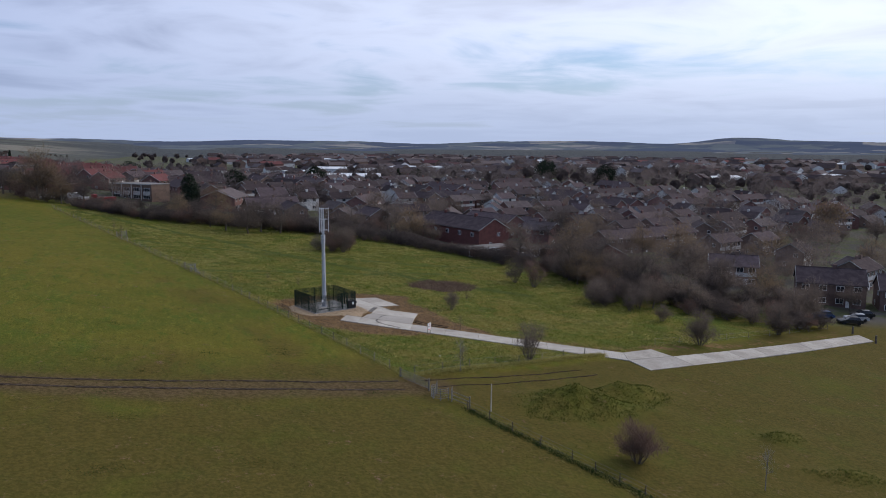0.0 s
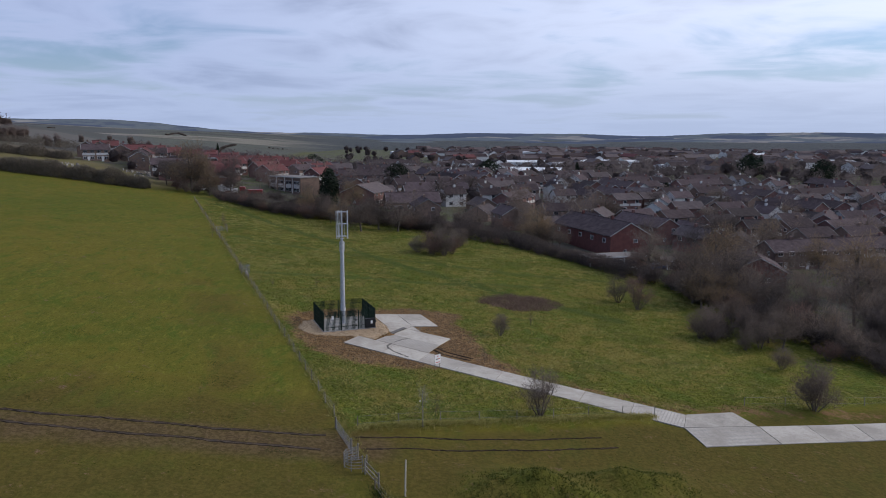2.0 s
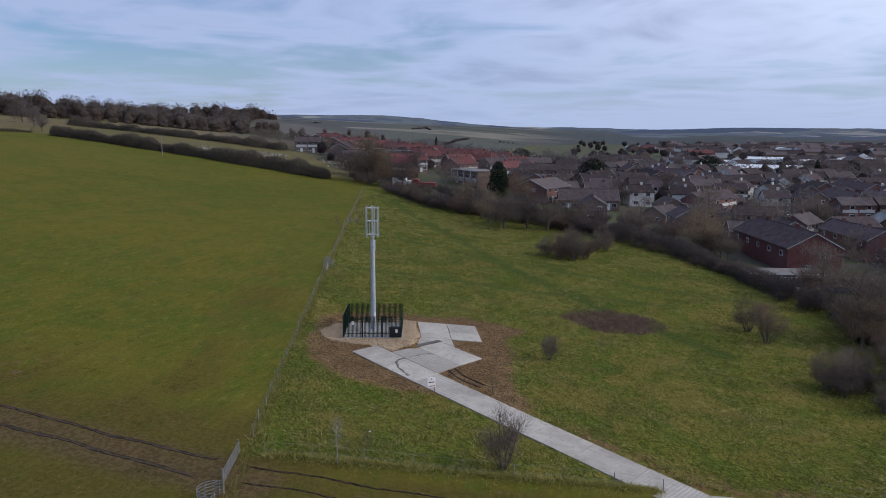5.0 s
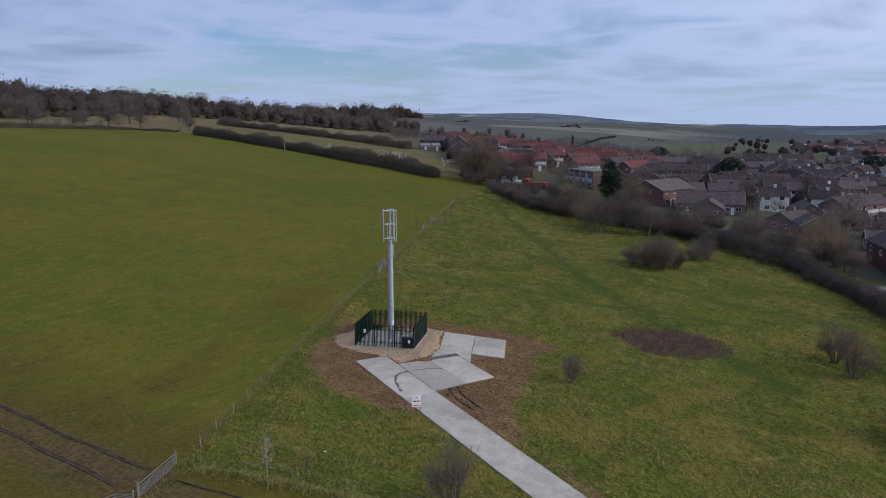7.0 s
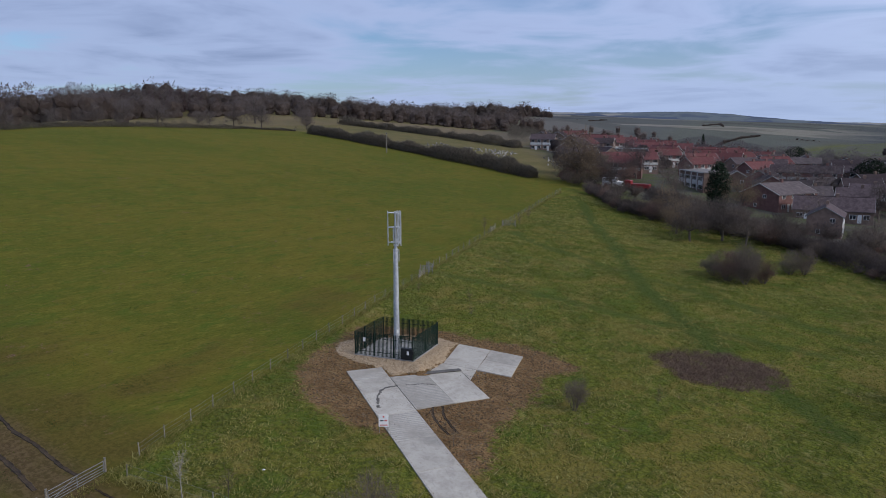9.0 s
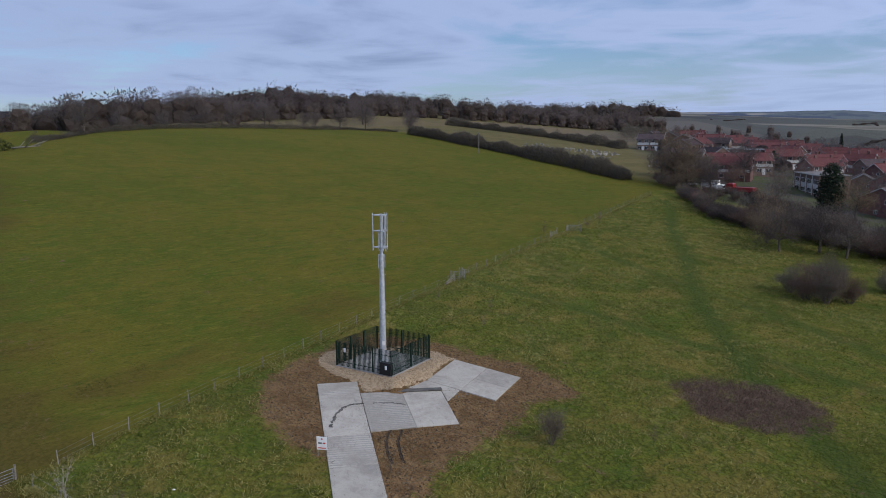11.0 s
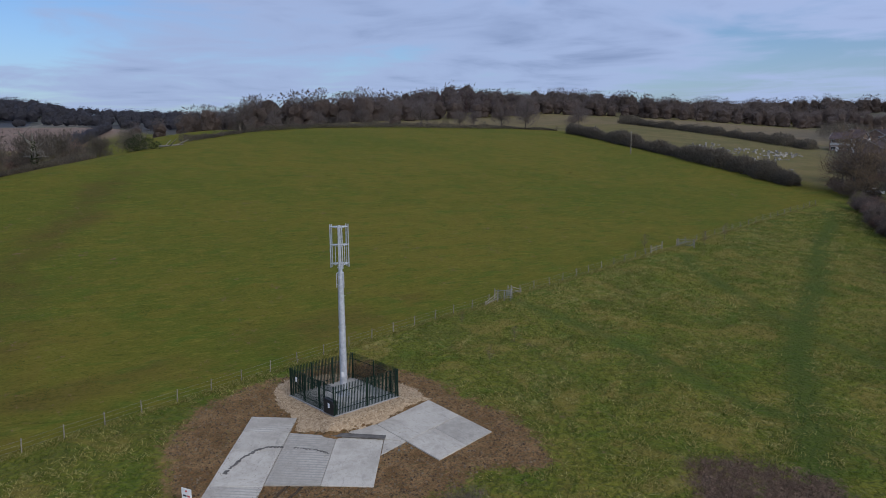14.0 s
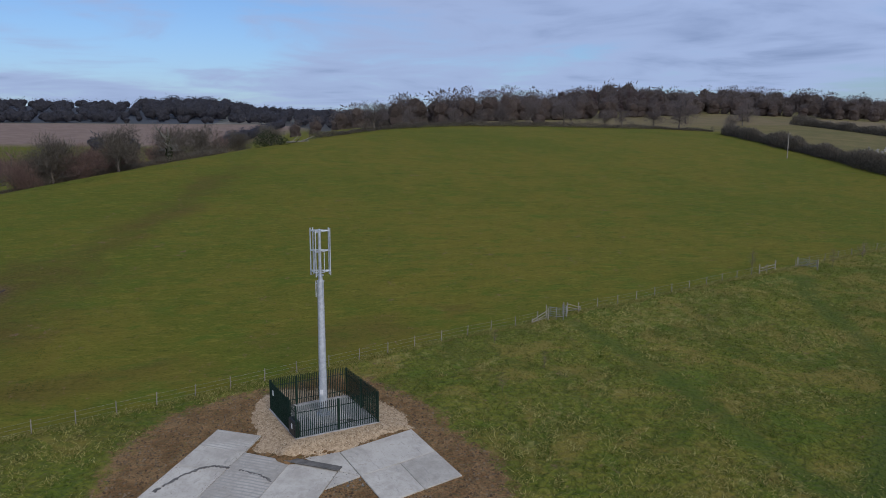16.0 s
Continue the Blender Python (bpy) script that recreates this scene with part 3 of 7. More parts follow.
FARM = [(-125, 280), (-140, 250), (-180, 262), (-262, 400), (-330, 580), (-700, 1000), (-200, 1100), (-50, 800), (-80, 480)]
HILLBACK = [(-64, 148), (-135, 159), (-205, 171), (-231, 154), (-233, 100), (-216, 48), (-260, 40), (-330, 60), (-420, 300), (-250, 420), (-150, 330), (-124, 228), (-92, 200), (-66, 176)]
CROP = [(-330, -25), (-330, -330), (-640, -330), (-660, 30), (-520, 10)]
PATH_A = [(-44, 121), (-36, 112), (-25, 94), (-9, 73), (-0.6, 60), (8, 48), (17, 38), (24, 30), (42, 14)]
PATH_B = [(-27, 66), (-20.5, 61), (-11, 58), (-2.6, 55.7), (8, 53.5), (17.7, 51.3), (32, 47), (50, 45)]
PATH_C = [(-17.4, 28.2), (-9, 30), (0.1, 31.4), (14.7, 32.5), (22.2, 34.4), (36, 36)]


MOUND = [(10.5, -47), (12, -41.5), (20, -40), (31, -38), (32, -43), (22, -48.5), (15, -49)]
HUMP = [(33.5, -53), (39.5, -54), (38.5, -56), (34, -56)]
HUMP_B = [(31.5, -61.5), (38, -63), (38.5, -66), (33.5, -65)]


def axis(lo, hi, step, far, grow):
    mid = list(np.arange(lo, hi + step / 2, step))
    out, s, a = [], step, mid[-1]
    while a < far:
        s *= grow
        a += s
        out.append(a)
    back, s, a = [], step, mid[0]
    while a > -far:
        s *= grow
        a -= s
        back.append(a)
    return np.array(back[::-1] + mid + out)


def build_ground():
    xs, ys = axis(-32, 66, 0.85, 4600, 1.05), axis(-66, 62, 0.85, 4600, 1.05)
    gx, gy = np.meshgrid(xs, ys)
    x, y = gx.ravel(), gy.ravel()
    z = height(x, y)
    masks = {}
    mead = smooth(x - fence_x(y), -0.4, 0.5) * smooth(y - bank_y(x), -0.6, 0.4)
    masks["meadow"] = mead * np.where(x > 36, smooth(y - (-22 + 0.14 * (x - 44)), -1, 0.5), 1) + 0.35 * zone(MOUND, x, y, 1.5) + 0.3 * zone(HUMP, x, y, 1.0) + 0.3 * zone(HUMP_B, x, y, 1.0)
    masks["soil"] = np.maximum(1.12 * zone(SOIL, x, y, 2.2), 0.5 * zone(VERGE, x, y, 1.2))
    masks["patch"] = 0.8 * zone(PATCH, x, y, 2.0)
    masks["path"] = np.maximum(smooth(edge_distance(PATH_A, x, y, False), 2.4, 0.8), 0.8 * smooth(edge_distance(PATH_B, x, y, False), 2.0, 0.5))
    masks["path"] = np.maximum(masks["path"], 0.75 * smooth(edge_distance(PATH_C, x, y, False), 1.6, 0.4))
    strip = edge_distance([(4, -37.4), (-25, -38.4), (-42, -35)], x, y, False)
    trod = smooth(edge_distance([(-34, -37), (-42, -33.5), (-55, -27.3), (-67, -23.9), (-88, -18.9), (-106, -14.2), (-118, -9.5)], x, y, False), 9.0, 0.3)
    # brown wear; the near and lower field are also painted darker for lens vignette
    masks["wear_dim"] = np.maximum.reduce([0.62 * trod, 0.8 * smooth(strip, 20, 3), 0.9 * smooth(y, -32, -48) * smooth(x, -70, -30) * (x < fence_x(y)), 0.85 * smooth(y - bank_y(x), 0, -3) * (x > fence_x(y)), 0.45 * smooth(np.abs(x - fence_x(y) + 7), 7, 2) * smooth(y, -60, -40) * smooth(y, 40, 0)])
    wide = smooth(edge_distance([(4, -37.4), (-25, -38.4), (-38, -37.0)], x, y, False), 5.5, 1.0)
    lower = smooth(edge_distance([(4, -37.0), (14, -34.5), (30, -30.5)], x, y, False), 1.0, 0.3)
    masks["rut"] = np.maximum.reduce([0.68 * wide, 0.14 * trod, 0.24 * lower])
    masks["town"] = zone(TOWN, x, y, 5)
    masks["crop"] = np.maximum.reduce([zone(CROP, x, y, 15), 0.34 * zone(HILLBACK, x, y, 4), 0.6 * zone([(-128, 236), (-235, 242), (-305, 268), (-222, 392), (-165, 330)], x, y, 4), 0.5 * zone([(-229, 60), (-262, 62), (-300, 150), (-316, 212), (-322, 262), (-238, 242), (-246, 205), (-234, 150)], x, y, 3)])
    r = np.hypot(x, y)
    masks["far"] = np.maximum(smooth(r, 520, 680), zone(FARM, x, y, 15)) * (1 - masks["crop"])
    # how much painted haze the ground takes, by bearing and distance
    masks["vale_haze"] = smooth(np.degrees(np.arctan2(y + 60, x - 10)), 101, 93) * smooth(r, 550, 800)
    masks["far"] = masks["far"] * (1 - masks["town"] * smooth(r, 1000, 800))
    masks["town"] = masks["town"] * (1 - masks["far"])
    nx, ny = len(xs), len(ys)
    i = (np.arange(ny - 1)[:, None] * nx + np.arange(nx - 1)[None, :]).ravel()
    quads = np.stack([i, i + 1, i + nx + 1, i + nx], -1)
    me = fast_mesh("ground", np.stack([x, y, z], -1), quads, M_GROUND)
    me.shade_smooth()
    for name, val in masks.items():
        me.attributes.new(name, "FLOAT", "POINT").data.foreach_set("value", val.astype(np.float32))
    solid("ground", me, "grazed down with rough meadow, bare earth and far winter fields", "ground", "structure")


build_ground()


def hazed_ridge_material():
    """Far country: woods, winter fields and a few pale stubble strips, all tinted blue for distance haze."""
    m = bpy.data.materials.new("hazed distant ridge")
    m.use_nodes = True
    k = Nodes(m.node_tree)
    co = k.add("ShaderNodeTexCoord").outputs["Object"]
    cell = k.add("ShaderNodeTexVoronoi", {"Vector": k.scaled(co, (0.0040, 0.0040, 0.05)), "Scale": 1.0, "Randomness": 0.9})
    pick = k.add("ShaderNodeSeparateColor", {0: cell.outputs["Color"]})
    # every field and wood tone is shifted to blue to stand for haze
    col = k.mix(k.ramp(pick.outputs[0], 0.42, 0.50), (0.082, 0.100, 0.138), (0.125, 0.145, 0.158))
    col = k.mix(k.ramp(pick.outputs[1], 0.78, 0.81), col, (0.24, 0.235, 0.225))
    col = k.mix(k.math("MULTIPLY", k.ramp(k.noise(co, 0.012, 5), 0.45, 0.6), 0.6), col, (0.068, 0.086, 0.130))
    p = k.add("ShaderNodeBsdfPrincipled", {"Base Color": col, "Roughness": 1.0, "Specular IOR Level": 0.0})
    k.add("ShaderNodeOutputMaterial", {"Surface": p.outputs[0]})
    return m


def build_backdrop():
    """Ridges three to four kilometres off; the blue of distance haze is in their colour."""
    m = hazed_ridge_material()
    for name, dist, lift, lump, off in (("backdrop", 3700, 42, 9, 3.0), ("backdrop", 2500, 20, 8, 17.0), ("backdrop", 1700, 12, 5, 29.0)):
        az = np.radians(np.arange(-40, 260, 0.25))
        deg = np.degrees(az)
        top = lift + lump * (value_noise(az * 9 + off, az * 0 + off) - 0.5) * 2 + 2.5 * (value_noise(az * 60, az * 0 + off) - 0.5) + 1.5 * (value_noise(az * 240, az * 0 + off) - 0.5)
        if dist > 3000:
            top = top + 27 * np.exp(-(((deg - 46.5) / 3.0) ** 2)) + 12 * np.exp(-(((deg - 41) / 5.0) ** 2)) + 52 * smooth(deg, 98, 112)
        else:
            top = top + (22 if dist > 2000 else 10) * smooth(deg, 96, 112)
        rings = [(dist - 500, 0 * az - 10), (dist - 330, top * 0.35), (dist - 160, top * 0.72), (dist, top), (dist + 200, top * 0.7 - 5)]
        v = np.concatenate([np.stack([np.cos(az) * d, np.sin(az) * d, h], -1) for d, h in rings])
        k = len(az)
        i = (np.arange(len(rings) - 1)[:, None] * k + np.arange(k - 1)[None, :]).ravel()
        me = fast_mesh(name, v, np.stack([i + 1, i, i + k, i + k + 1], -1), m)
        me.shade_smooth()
        solid(name, me, "far wooded chalk ridge with blue distance haze in its colour", "backdrop", "structure")


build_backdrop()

# ---------------------------------------------------------------- concrete track and pads


def slab_top(x, y):
    return float(base_height(x, y)) + 0.09


def slab_low(x, y):
    return float(base_height(x, y)) - 0.25


def slab(poly, parent, material):
    """One cast panel, a little out of line with its neighbours; its mesh stands at its own centre."""
    cx, cy = sum(p[0] for p in poly) / len(poly), sum(p[1] for p in poly) / len(poly)
    step = random.uniform(-0.012, 0.012)
    ax, ay = poly[1][0] - poly[0][0], poly[1][1] - poly[0][1]
    turn = math.atan2(ay, ax)
    c, s = math.cos(-turn), math.sin(-turn)
    own = [((x - cx) * c - (y - cy) * s, (x - cx) * s + (y - cy) * c) for x, y in poly]

    def back(f, u, v):
        return f(cx + u * c + v * s, cy - u * s + v * c)

    b = Build().prism(own, lambda u, v: back(slab_low, u, v), lambda u, v: back(slab_top, u, v) + step, 0.025)
    return part("slab", b.mesh("slab", material), parent, "", pose(cx, cy, 0, 0, 0, math.degrees(turn)))


def shrink(poly, g=0.02):
    m = len(poly)
    cx, cy = sum(p[0] for p in poly) / m, sum(p[1] for p in poly) / m
    return [(x + (cx - x) * g / math.hypot(x - cx, y - cy), y + (cy - y) * g / math.hypot(x - cx, y - cy)) for x, y in poly]


track = thing("concrete_track", pose(0, 0, 0), "pale concrete access track of cast panels across grass", "road", kind="structure")
L0, L1 = Vector((0.5, -8.25)), Vector((36.1, -27.9))
R0, R1 = Vector((2.25, -4.85)), Vector((37.7, -24.4))
cuts = [0, 0.062, 0.13, 0.25, 0.37, 0.49, 0.61, 0.73, 0.865, 1.0]
for k, (a, b) in enumerate(zip(cuts, cuts[1:])):
    q = [L0.lerp(L1, a), L0.lerp(L1, b), R0.lerp(R1, b), R0.lerp(R1, a)]
    slab(shrink([tuple(p) for p in q]), track, M_CONC_G if k in (0, 3, 8) else M_CONC)
slab(shrink([(36.1, -27.95), (36.5, -32.3), (45.0, -30.6), (44.7, -26.45)]), track, M_CONC_G)
slab(shrink([(37.7, -24.35), (36.1, -27.9), (44.65, -26.4), (43.6, -22.85)]), track, M_CONC)
L2, L3, R2, R3 = Vector((45.05, -30.6)), Vector((90, -22.2)), Vector((44.75, -26.45)), Vector((91, -18.4))
for k in range(8):
    a, b = k / 8, (k + 1) / 8
    slab(shrink([tuple(p) for p in (L2.lerp(L3, a), L2.lerp(L3, b), R2.lerp(R3, b), R2.lerp(R3, a))]), track, M_CONC)

pad = thing("parking_pad", pose(0, 0, 0), "two pale concrete panels beside the track, one grooved", "concrete pad", kind="structure")
slab(shrink([(4.45, -6.05), (10.95, -9.62), (12.6, -6.0), (6.45, -2.75)]), pad, M_CONC_G)
slab(shrink([(6.45, -2.75), (12.6, -6.0), (14.3, -2.65), (8.45, 0.42)]), pad, M_CONC)
crane = thing("crane_pad", pose(0, 0, 0), "smooth grey concrete pad of three panels on bare earth", "concrete pad", kind="structure")
slab(shrink([(5.9, 0.8), (9.4, 1.95), (7.2, 7.75), (3.6, 6.6)]), crane, M_CONC)
slab(shrink([(9.4, 1.95), (13.0, 3.1), (11.9, 6.0), (8.35, 4.9)]), crane, M_CONC)
slab(shrink([(8.35, 4.9), (11.9, 6.0), (10.8, 8.9), (7.2, 7.75)]), crane, M_CONC)
slab(shrink([(6.0, -2.0), (8.4, 0.46), (9.4, 1.92), (5.87, 0.77)]), crane, M_CONC)
slab(shrink([(8.45, 0.46), (10.5, -0.60), (9.42, 1.90)]), crane, M_CONC)


def plank(name, a, b, wide, tall, material, label, category):
    (x0, y0), (x1, y1) = a, b
    length, turn = math.hypot(x1 - x0, y1 - y0), math.degrees(math.atan2(y1 - y0, x1 - x0))
    za, zb = slab_top(x0, y0), slab_top(x1, y1)
    tip = math.degrees(math.atan2(zb - za, length))
    m = Build().box(0, -wide / 2, 0, length, wide / 2, tall, 0.01).mesh(name, material)
    return solid(name, m, label, category, m=pose(x0, y0, za + 0.03, 0, -tip, turn))


plank("trackway_mat", (6.15, -3.1), (8.3, 0.62), 0.68, 0.07, M_PLATE, "dark rubber trackway mat along the pad's edge", "mat")


def stain(points, wide, parent_label):
    """Wet mud that a wheel has left on the slab: a low ribbon with ragged edges and a few breaks."""
    b = Build()
    rng = random.Random(5)
    fine = []
    for (x0, y0), (x1, y1) in zip(points, points[1:]):
        fine += [(x0 + (x1 - x0) * k / 9, y0 + (y1 - y0) * k / 9) for k in range(9)]
    last = None
    for (x0, y0), (x1, y1) in zip(fine, fine[1:]):
        d = math.hypot(x1 - x0, y1 - y0)
        px, py = -(y1 - y0) / d, (x1 - x0) / d
        l, r = wide / 2 * rng.uniform(0.15, 1.25), wide / 2 * rng.uniform(0.15, 1.25)
        z = slab_top(x0, y0) + 0.021
        now = ((x0 + px * l, y0 + py * l, z), (x0 - px * r, y0 - py * r, z))
        if last and rng.random() > 0.03:
            b.quad(last[0], last[1], now[1], now[0])
            b.quad(*[(x, y, q - 0.03) for x, y, q in (last[0], now[0])], now[0], last[0])
            b.quad(*[(x, y, q - 0.03) for x, y, q in (now[1], last[1])], last[1], now[1])
        last = now
    return solid("mud_mark", b.mesh("mud_mark", M_INK_MUD), parent_label, "mud", "stuff")


M_INK_MUD = surface("wet mud", (0.06, 0.054, 0.048), (0.15, 0.138, 0.125), 3.0, 0.8, 0, 0.5, 20.0, 0.0)
arc = [(8.4, -11.9), (7.4, -11.0), (6.6, -10.1), (6.0, -9.0), (5.9, -8.1), (6.2, -7.4), (6.5, -6.95)]
stain(arc, 0.34, "dark curved tyre mark of mud on the concrete")
stain([(6.8, -6.35), (7.3, -5.6), (7.8, -4.9), (8.4, -4.4), (9.0, -4.1)], 0.24, "thin broken tyre mark of mud on the concrete")



def rut(points, wide):
    """A wheel rut: a narrow trough of wet mud with crumbled lips."""
    b = Build()
    rng = random.Random(int(points[0][0] * 10))
    fine = []
    for (x0, y0), (x1, y1) in zip(points, points[1:]):
        m = max(2, int(math.hypot(x1 - x0, y1 - y0) / 0.3))
        fine += [(x0 + (x1 - x0) * k / m, y0 + (y1 - y0) * k / m) for k in range(m)]
    last = None
    for (x0, y0), (x1, y1) in zip(fine, fine[1:]):
        d = math.hypot(x1 - x0, y1 - y0)
        px, py = -(y1 - y0) / d, (x1 - x0) / d
        o = 0.07 * math.sin(x0 * 0.9) + rng.uniform(-0.04, 0.04)
        w = wide * rng.uniform(0.55, 1.1)
        now = [(x0 + px * (o + w * k), y0 + py * (o + w * k), hz(x0, y0) + h) for k, h in ((-0.75, -0.05), (-0.5, rng.uniform(0.03, 0.09)), (-0.22, 0.02), (0.22, 0.02), (0.5, rng.uniform(0.03, 0.09)), (0.75, -0.05))]
        if last:
            for k in range(5):
                b.quad(last[k], now[k], now[k + 1], last[k + 1])
        last = now
    return solid("wheel_rut", b.mesh("wheel_rut", M_RUT), "dark muddy wheel rut across the grass", "rut", "structure")


M_RUT = surface("wet rut mud", (0.026, 0.018, 0.011), (0.062, 0.042, 0.025), 1.6, 0.85, 0, 0.6, 9.0, 0.0)
rut([(-39, -35.6), (-34, -35.9), (-23.2, -35.8), (-19.3, -35.8), (-14.1, -35.8), (-9.6, -35.9), (-6.2, -35.7), (-1.3, -35.7), (1.2, -35.5)], 0.34)
rut([(-39, -37.8), (-34, -38.0), (-21.6, -38.0), (-18.2, -38.3), (-14.0, -38.3), (-10.1, -38.1), (-6.5, -38.3), (-3.3, -38.2), (1.0, -38.5)], 0.40)
rut([(3.0, -35.6), (6.4, -34.9), (8.8, -34.5), (13.2, -34.1), (20, -32.9), (27, -31.4)], 0.15)
rut([(3.8, -37.8), (6.9, -37.1), (9.5, -36.7), (13.6, -36.3), (21, -35.1), (28, -33.4)], 0.16)

rut([(11.4, -7.6), (12.8, -9.4), (14.8, -10.7), (16.5, -11.5)], 0.22)
rut([(12.2, -7.2), (13.6, -8.8), (15.4, -10.0), (17.0, -10.8)], 0.2)
rut([(13.4, -12.4), (16.5, -13.7), (20.5, -15.9)], 0.2)

# ---------------------------------------------------------------- mast compound
CZ, CTURN, CX, CY = -0.34, 16.6, 0.11, -0.03
HALF_X, HALF_Y = 3.42, 3.36
compound = pose(CX, CY, CZ, 0, 0, CTURN)


def bed_outline():
    pts = [(-5.6, -3.2), (-4.6, -5.0), (-2.0, -5.8), (0.4, -5.6), (1.4, -5.3), (2.6, -5.0), (4.1, -5.6), (5.4, -3.9), (6.2, -2.6), (6.2, -0.4), (5.6, 2.0), (4.4, 4.2), (3.4, 6.8), (0.6, 6.4), (-3.2, 4.2), (-5.2, 2.0)]
    out = []
    for a, b in zip(pts, pts[1:] + pts[:1]):
        for k in range(5):
            t = k / 5
            x, y = a[0] + (b[0] - a[0]) * t, a[1] + (b[1] - a[1]) * t
            w = 1 + 0.02 * math.sin(2.3 * x + 1.7 * y) + 0.02 * math.sin(7 * x - 5 * y)
            out.append((x * w, y * w))
    return out


def gravel_z(x, y):
    """The apron is banked up to the level compound and runs out to the slope round it."""
    c, s = math.cos(radians(-CTURN)), math.sin(radians(-CTURN))
    u, v = (x - CX) * c - (y - CY) * s, (x - CX) * s + (y - CY) * c
    d = np.maximum(np.abs(u) - HALF_X, np.abs(v) - HALF_Y)
    return height(x, y) + 0.06 + 0.03 * smooth(d, 0.3, 0.0)


def build_gravel():
    out = bed_outline()
    b = Build()
    c = (0.3, -0.2)
    rings = [1.0, 0.97, 0.9, 0.82, 0.74, 0.66, 0.5, 0.25]
    for r in rings:
        for x, y in out:
            px, py = c[0] + (x - c[0]) * r, c[1] + (y - c[1]) * r
            b.v.append((px, py, hz(px, py) - 0.05 if r == 1.0 else gravel_z(px, py) + 0.02 * math.sin(5 * px) * math.cos(4 * py)))
    m = len(out)
    for s in range(len(rings) - 1):
        b.f += [(s * m + k, s * m + (k + 1) % m, (s + 1) * m + (k + 1) % m, (s + 1) * m + k) for k in range(m)]
    b.f.append(tuple((len(rings) - 1) * m + k for k in range(m)))
    me = b.mesh("gravel_bed", M_GRAVEL, True)
    solid("gravel_bed", me, "tan gravel apron round the mast compound", "gravel", "structure")
    rng = np.random.default_rng(4)
    n = 15000
    px, py = rng.uniform(-6.4, 7, n), rng.uniform(-7, 7.5, n)
    keep = inside(out, px, py)
    q = np.array([CX, CY])
    co, si = math.cos(radians(-CTURN)), math.sin(radians(-CTURN))
    lx, ly = (px - q[0]) * co - (py - q[1]) * si, (px - q[0]) * si + (py - q[1]) * co
    keep &= (np.abs(lx) > 3.6) | (np.abs(ly) > 3.55)
    px, py = px[keep], py[keep]
    scatter_stones("gravel", px, py, gravel_z(px, py), rng.uniform(0.025, 0.075, len(px)), M_PEBBLE, "loose tan and cream pebbles", "gravel")


def scatter_stones(name, px, py, pz, size, material, label, category):
    """Five-sided chips, all in one mesh."""
    rng = np.random.default_rng(len(px))
    corner = np.array([(1, 0, 0), (0.2, 0.95, 0), (-0.9, 0.4, 0), (-0.5, -0.9, 0), (0.1, 0.0, 0.9)])
    n = len(px)
    v = corner[None] * rng.uniform(0.6, 1.3, (n, 5, 3)) * size[:, None, None]
    t = rng.uniform(0, 6.28, n)
    c, s = np.cos(t)[:, None], np.sin(t)[:, None]
    v = np.stack([v[..., 0] * c - v[..., 1] * s + px[:, None], v[..., 0] * s + v[..., 1] * c + py[:, None], v[..., 2] + (pz - size * 0.15)[:, None]], -1)
    tri = np.array([(0, 1, 4), (1, 2, 4), (2, 3, 4), (3, 0, 4)])
    f = (np.arange(n)[:, None, None] * 5 + tri[None]).reshape(-1, 3)
    solid(name, fast_mesh(name, v.reshape(-1, 3), f, material), label, category, "stuff")


build_gravel()
rng = np.random.default_rng(14)
t = rng.uniform(0, 1, 1500) ** 1.3
side = rng.random(1500) < 0.5
ex = np.where(side, L0.x + (L1.x - L0.x) * t, R0.x + (R1.x - R0.x) * t)
ey = np.where(side, L0.y + (L1.y - L0.y) * t, R0.y + (R1.y - R0.y) * t)
lay = np.where(side, 1, -1) * (np.abs(rng.normal(0, 0.2, 1500)) - 0.05)
ex, ey = ex + 0.48 * lay, ey + 0.87 * lay
scatter_stones("edge_crumbs", ex, ey, base_height(ex, ey) + 0.092, rng.uniform(0.01, 0.035, 1500), M_CLOD, "crumbs of brown earth along the slab edges", "earth")
t, u = rng.uniform(0, 0.3, 500), rng.uniform(0.03, 0.97, 500)
ex, ey = (L0.x + (L1.x - L0.x) * t) * (1 - u) + (R0.x + (R1.x - R0.x) * t) * u, (L0.y + (L1.y - L0.y) * t) * (1 - u) + (R0.y + (R1.y - R0.y) * t) * u
scatter_stones("slab_crumbs", ex, ey, base_height(ex, ey) + 0.092, rng.uniform(0.008, 0.025, 500), M_CLOD, "small crumbs of mud dropped on the slabs", "earth")

# plinth kerb under the fence, floor of the compound, plinth of the mast
kerb = thing("fence_kerb", compound, "thin concrete kerb under the compound fence", "kerb", kind="structure")
for k, (a, b) in enumerate((((-HALF_X - 0.1, -HALF_Y - 0.1), (HALF_X + 0.1, -HALF_Y + 0.1)), ((HALF_X - 0.1, -HALF_Y + 0.1), (HALF_X + 0.1, HALF_Y - 0.1)),
                            ((-HALF_X - 0.1, HALF_Y - 0.1), (HALF_X + 0.1, HALF_Y + 0.1)), ((-HALF_X - 0.1, -HALF_Y + 0.1), (-HALF_X + 0.1, HALF_Y - 0.1)))):
    part("kerb", Build().box(a[0], a[1], -1.0, b[0], b[1], 0.03, 0.02).mesh("kerb", M_CONC_D), kerb)
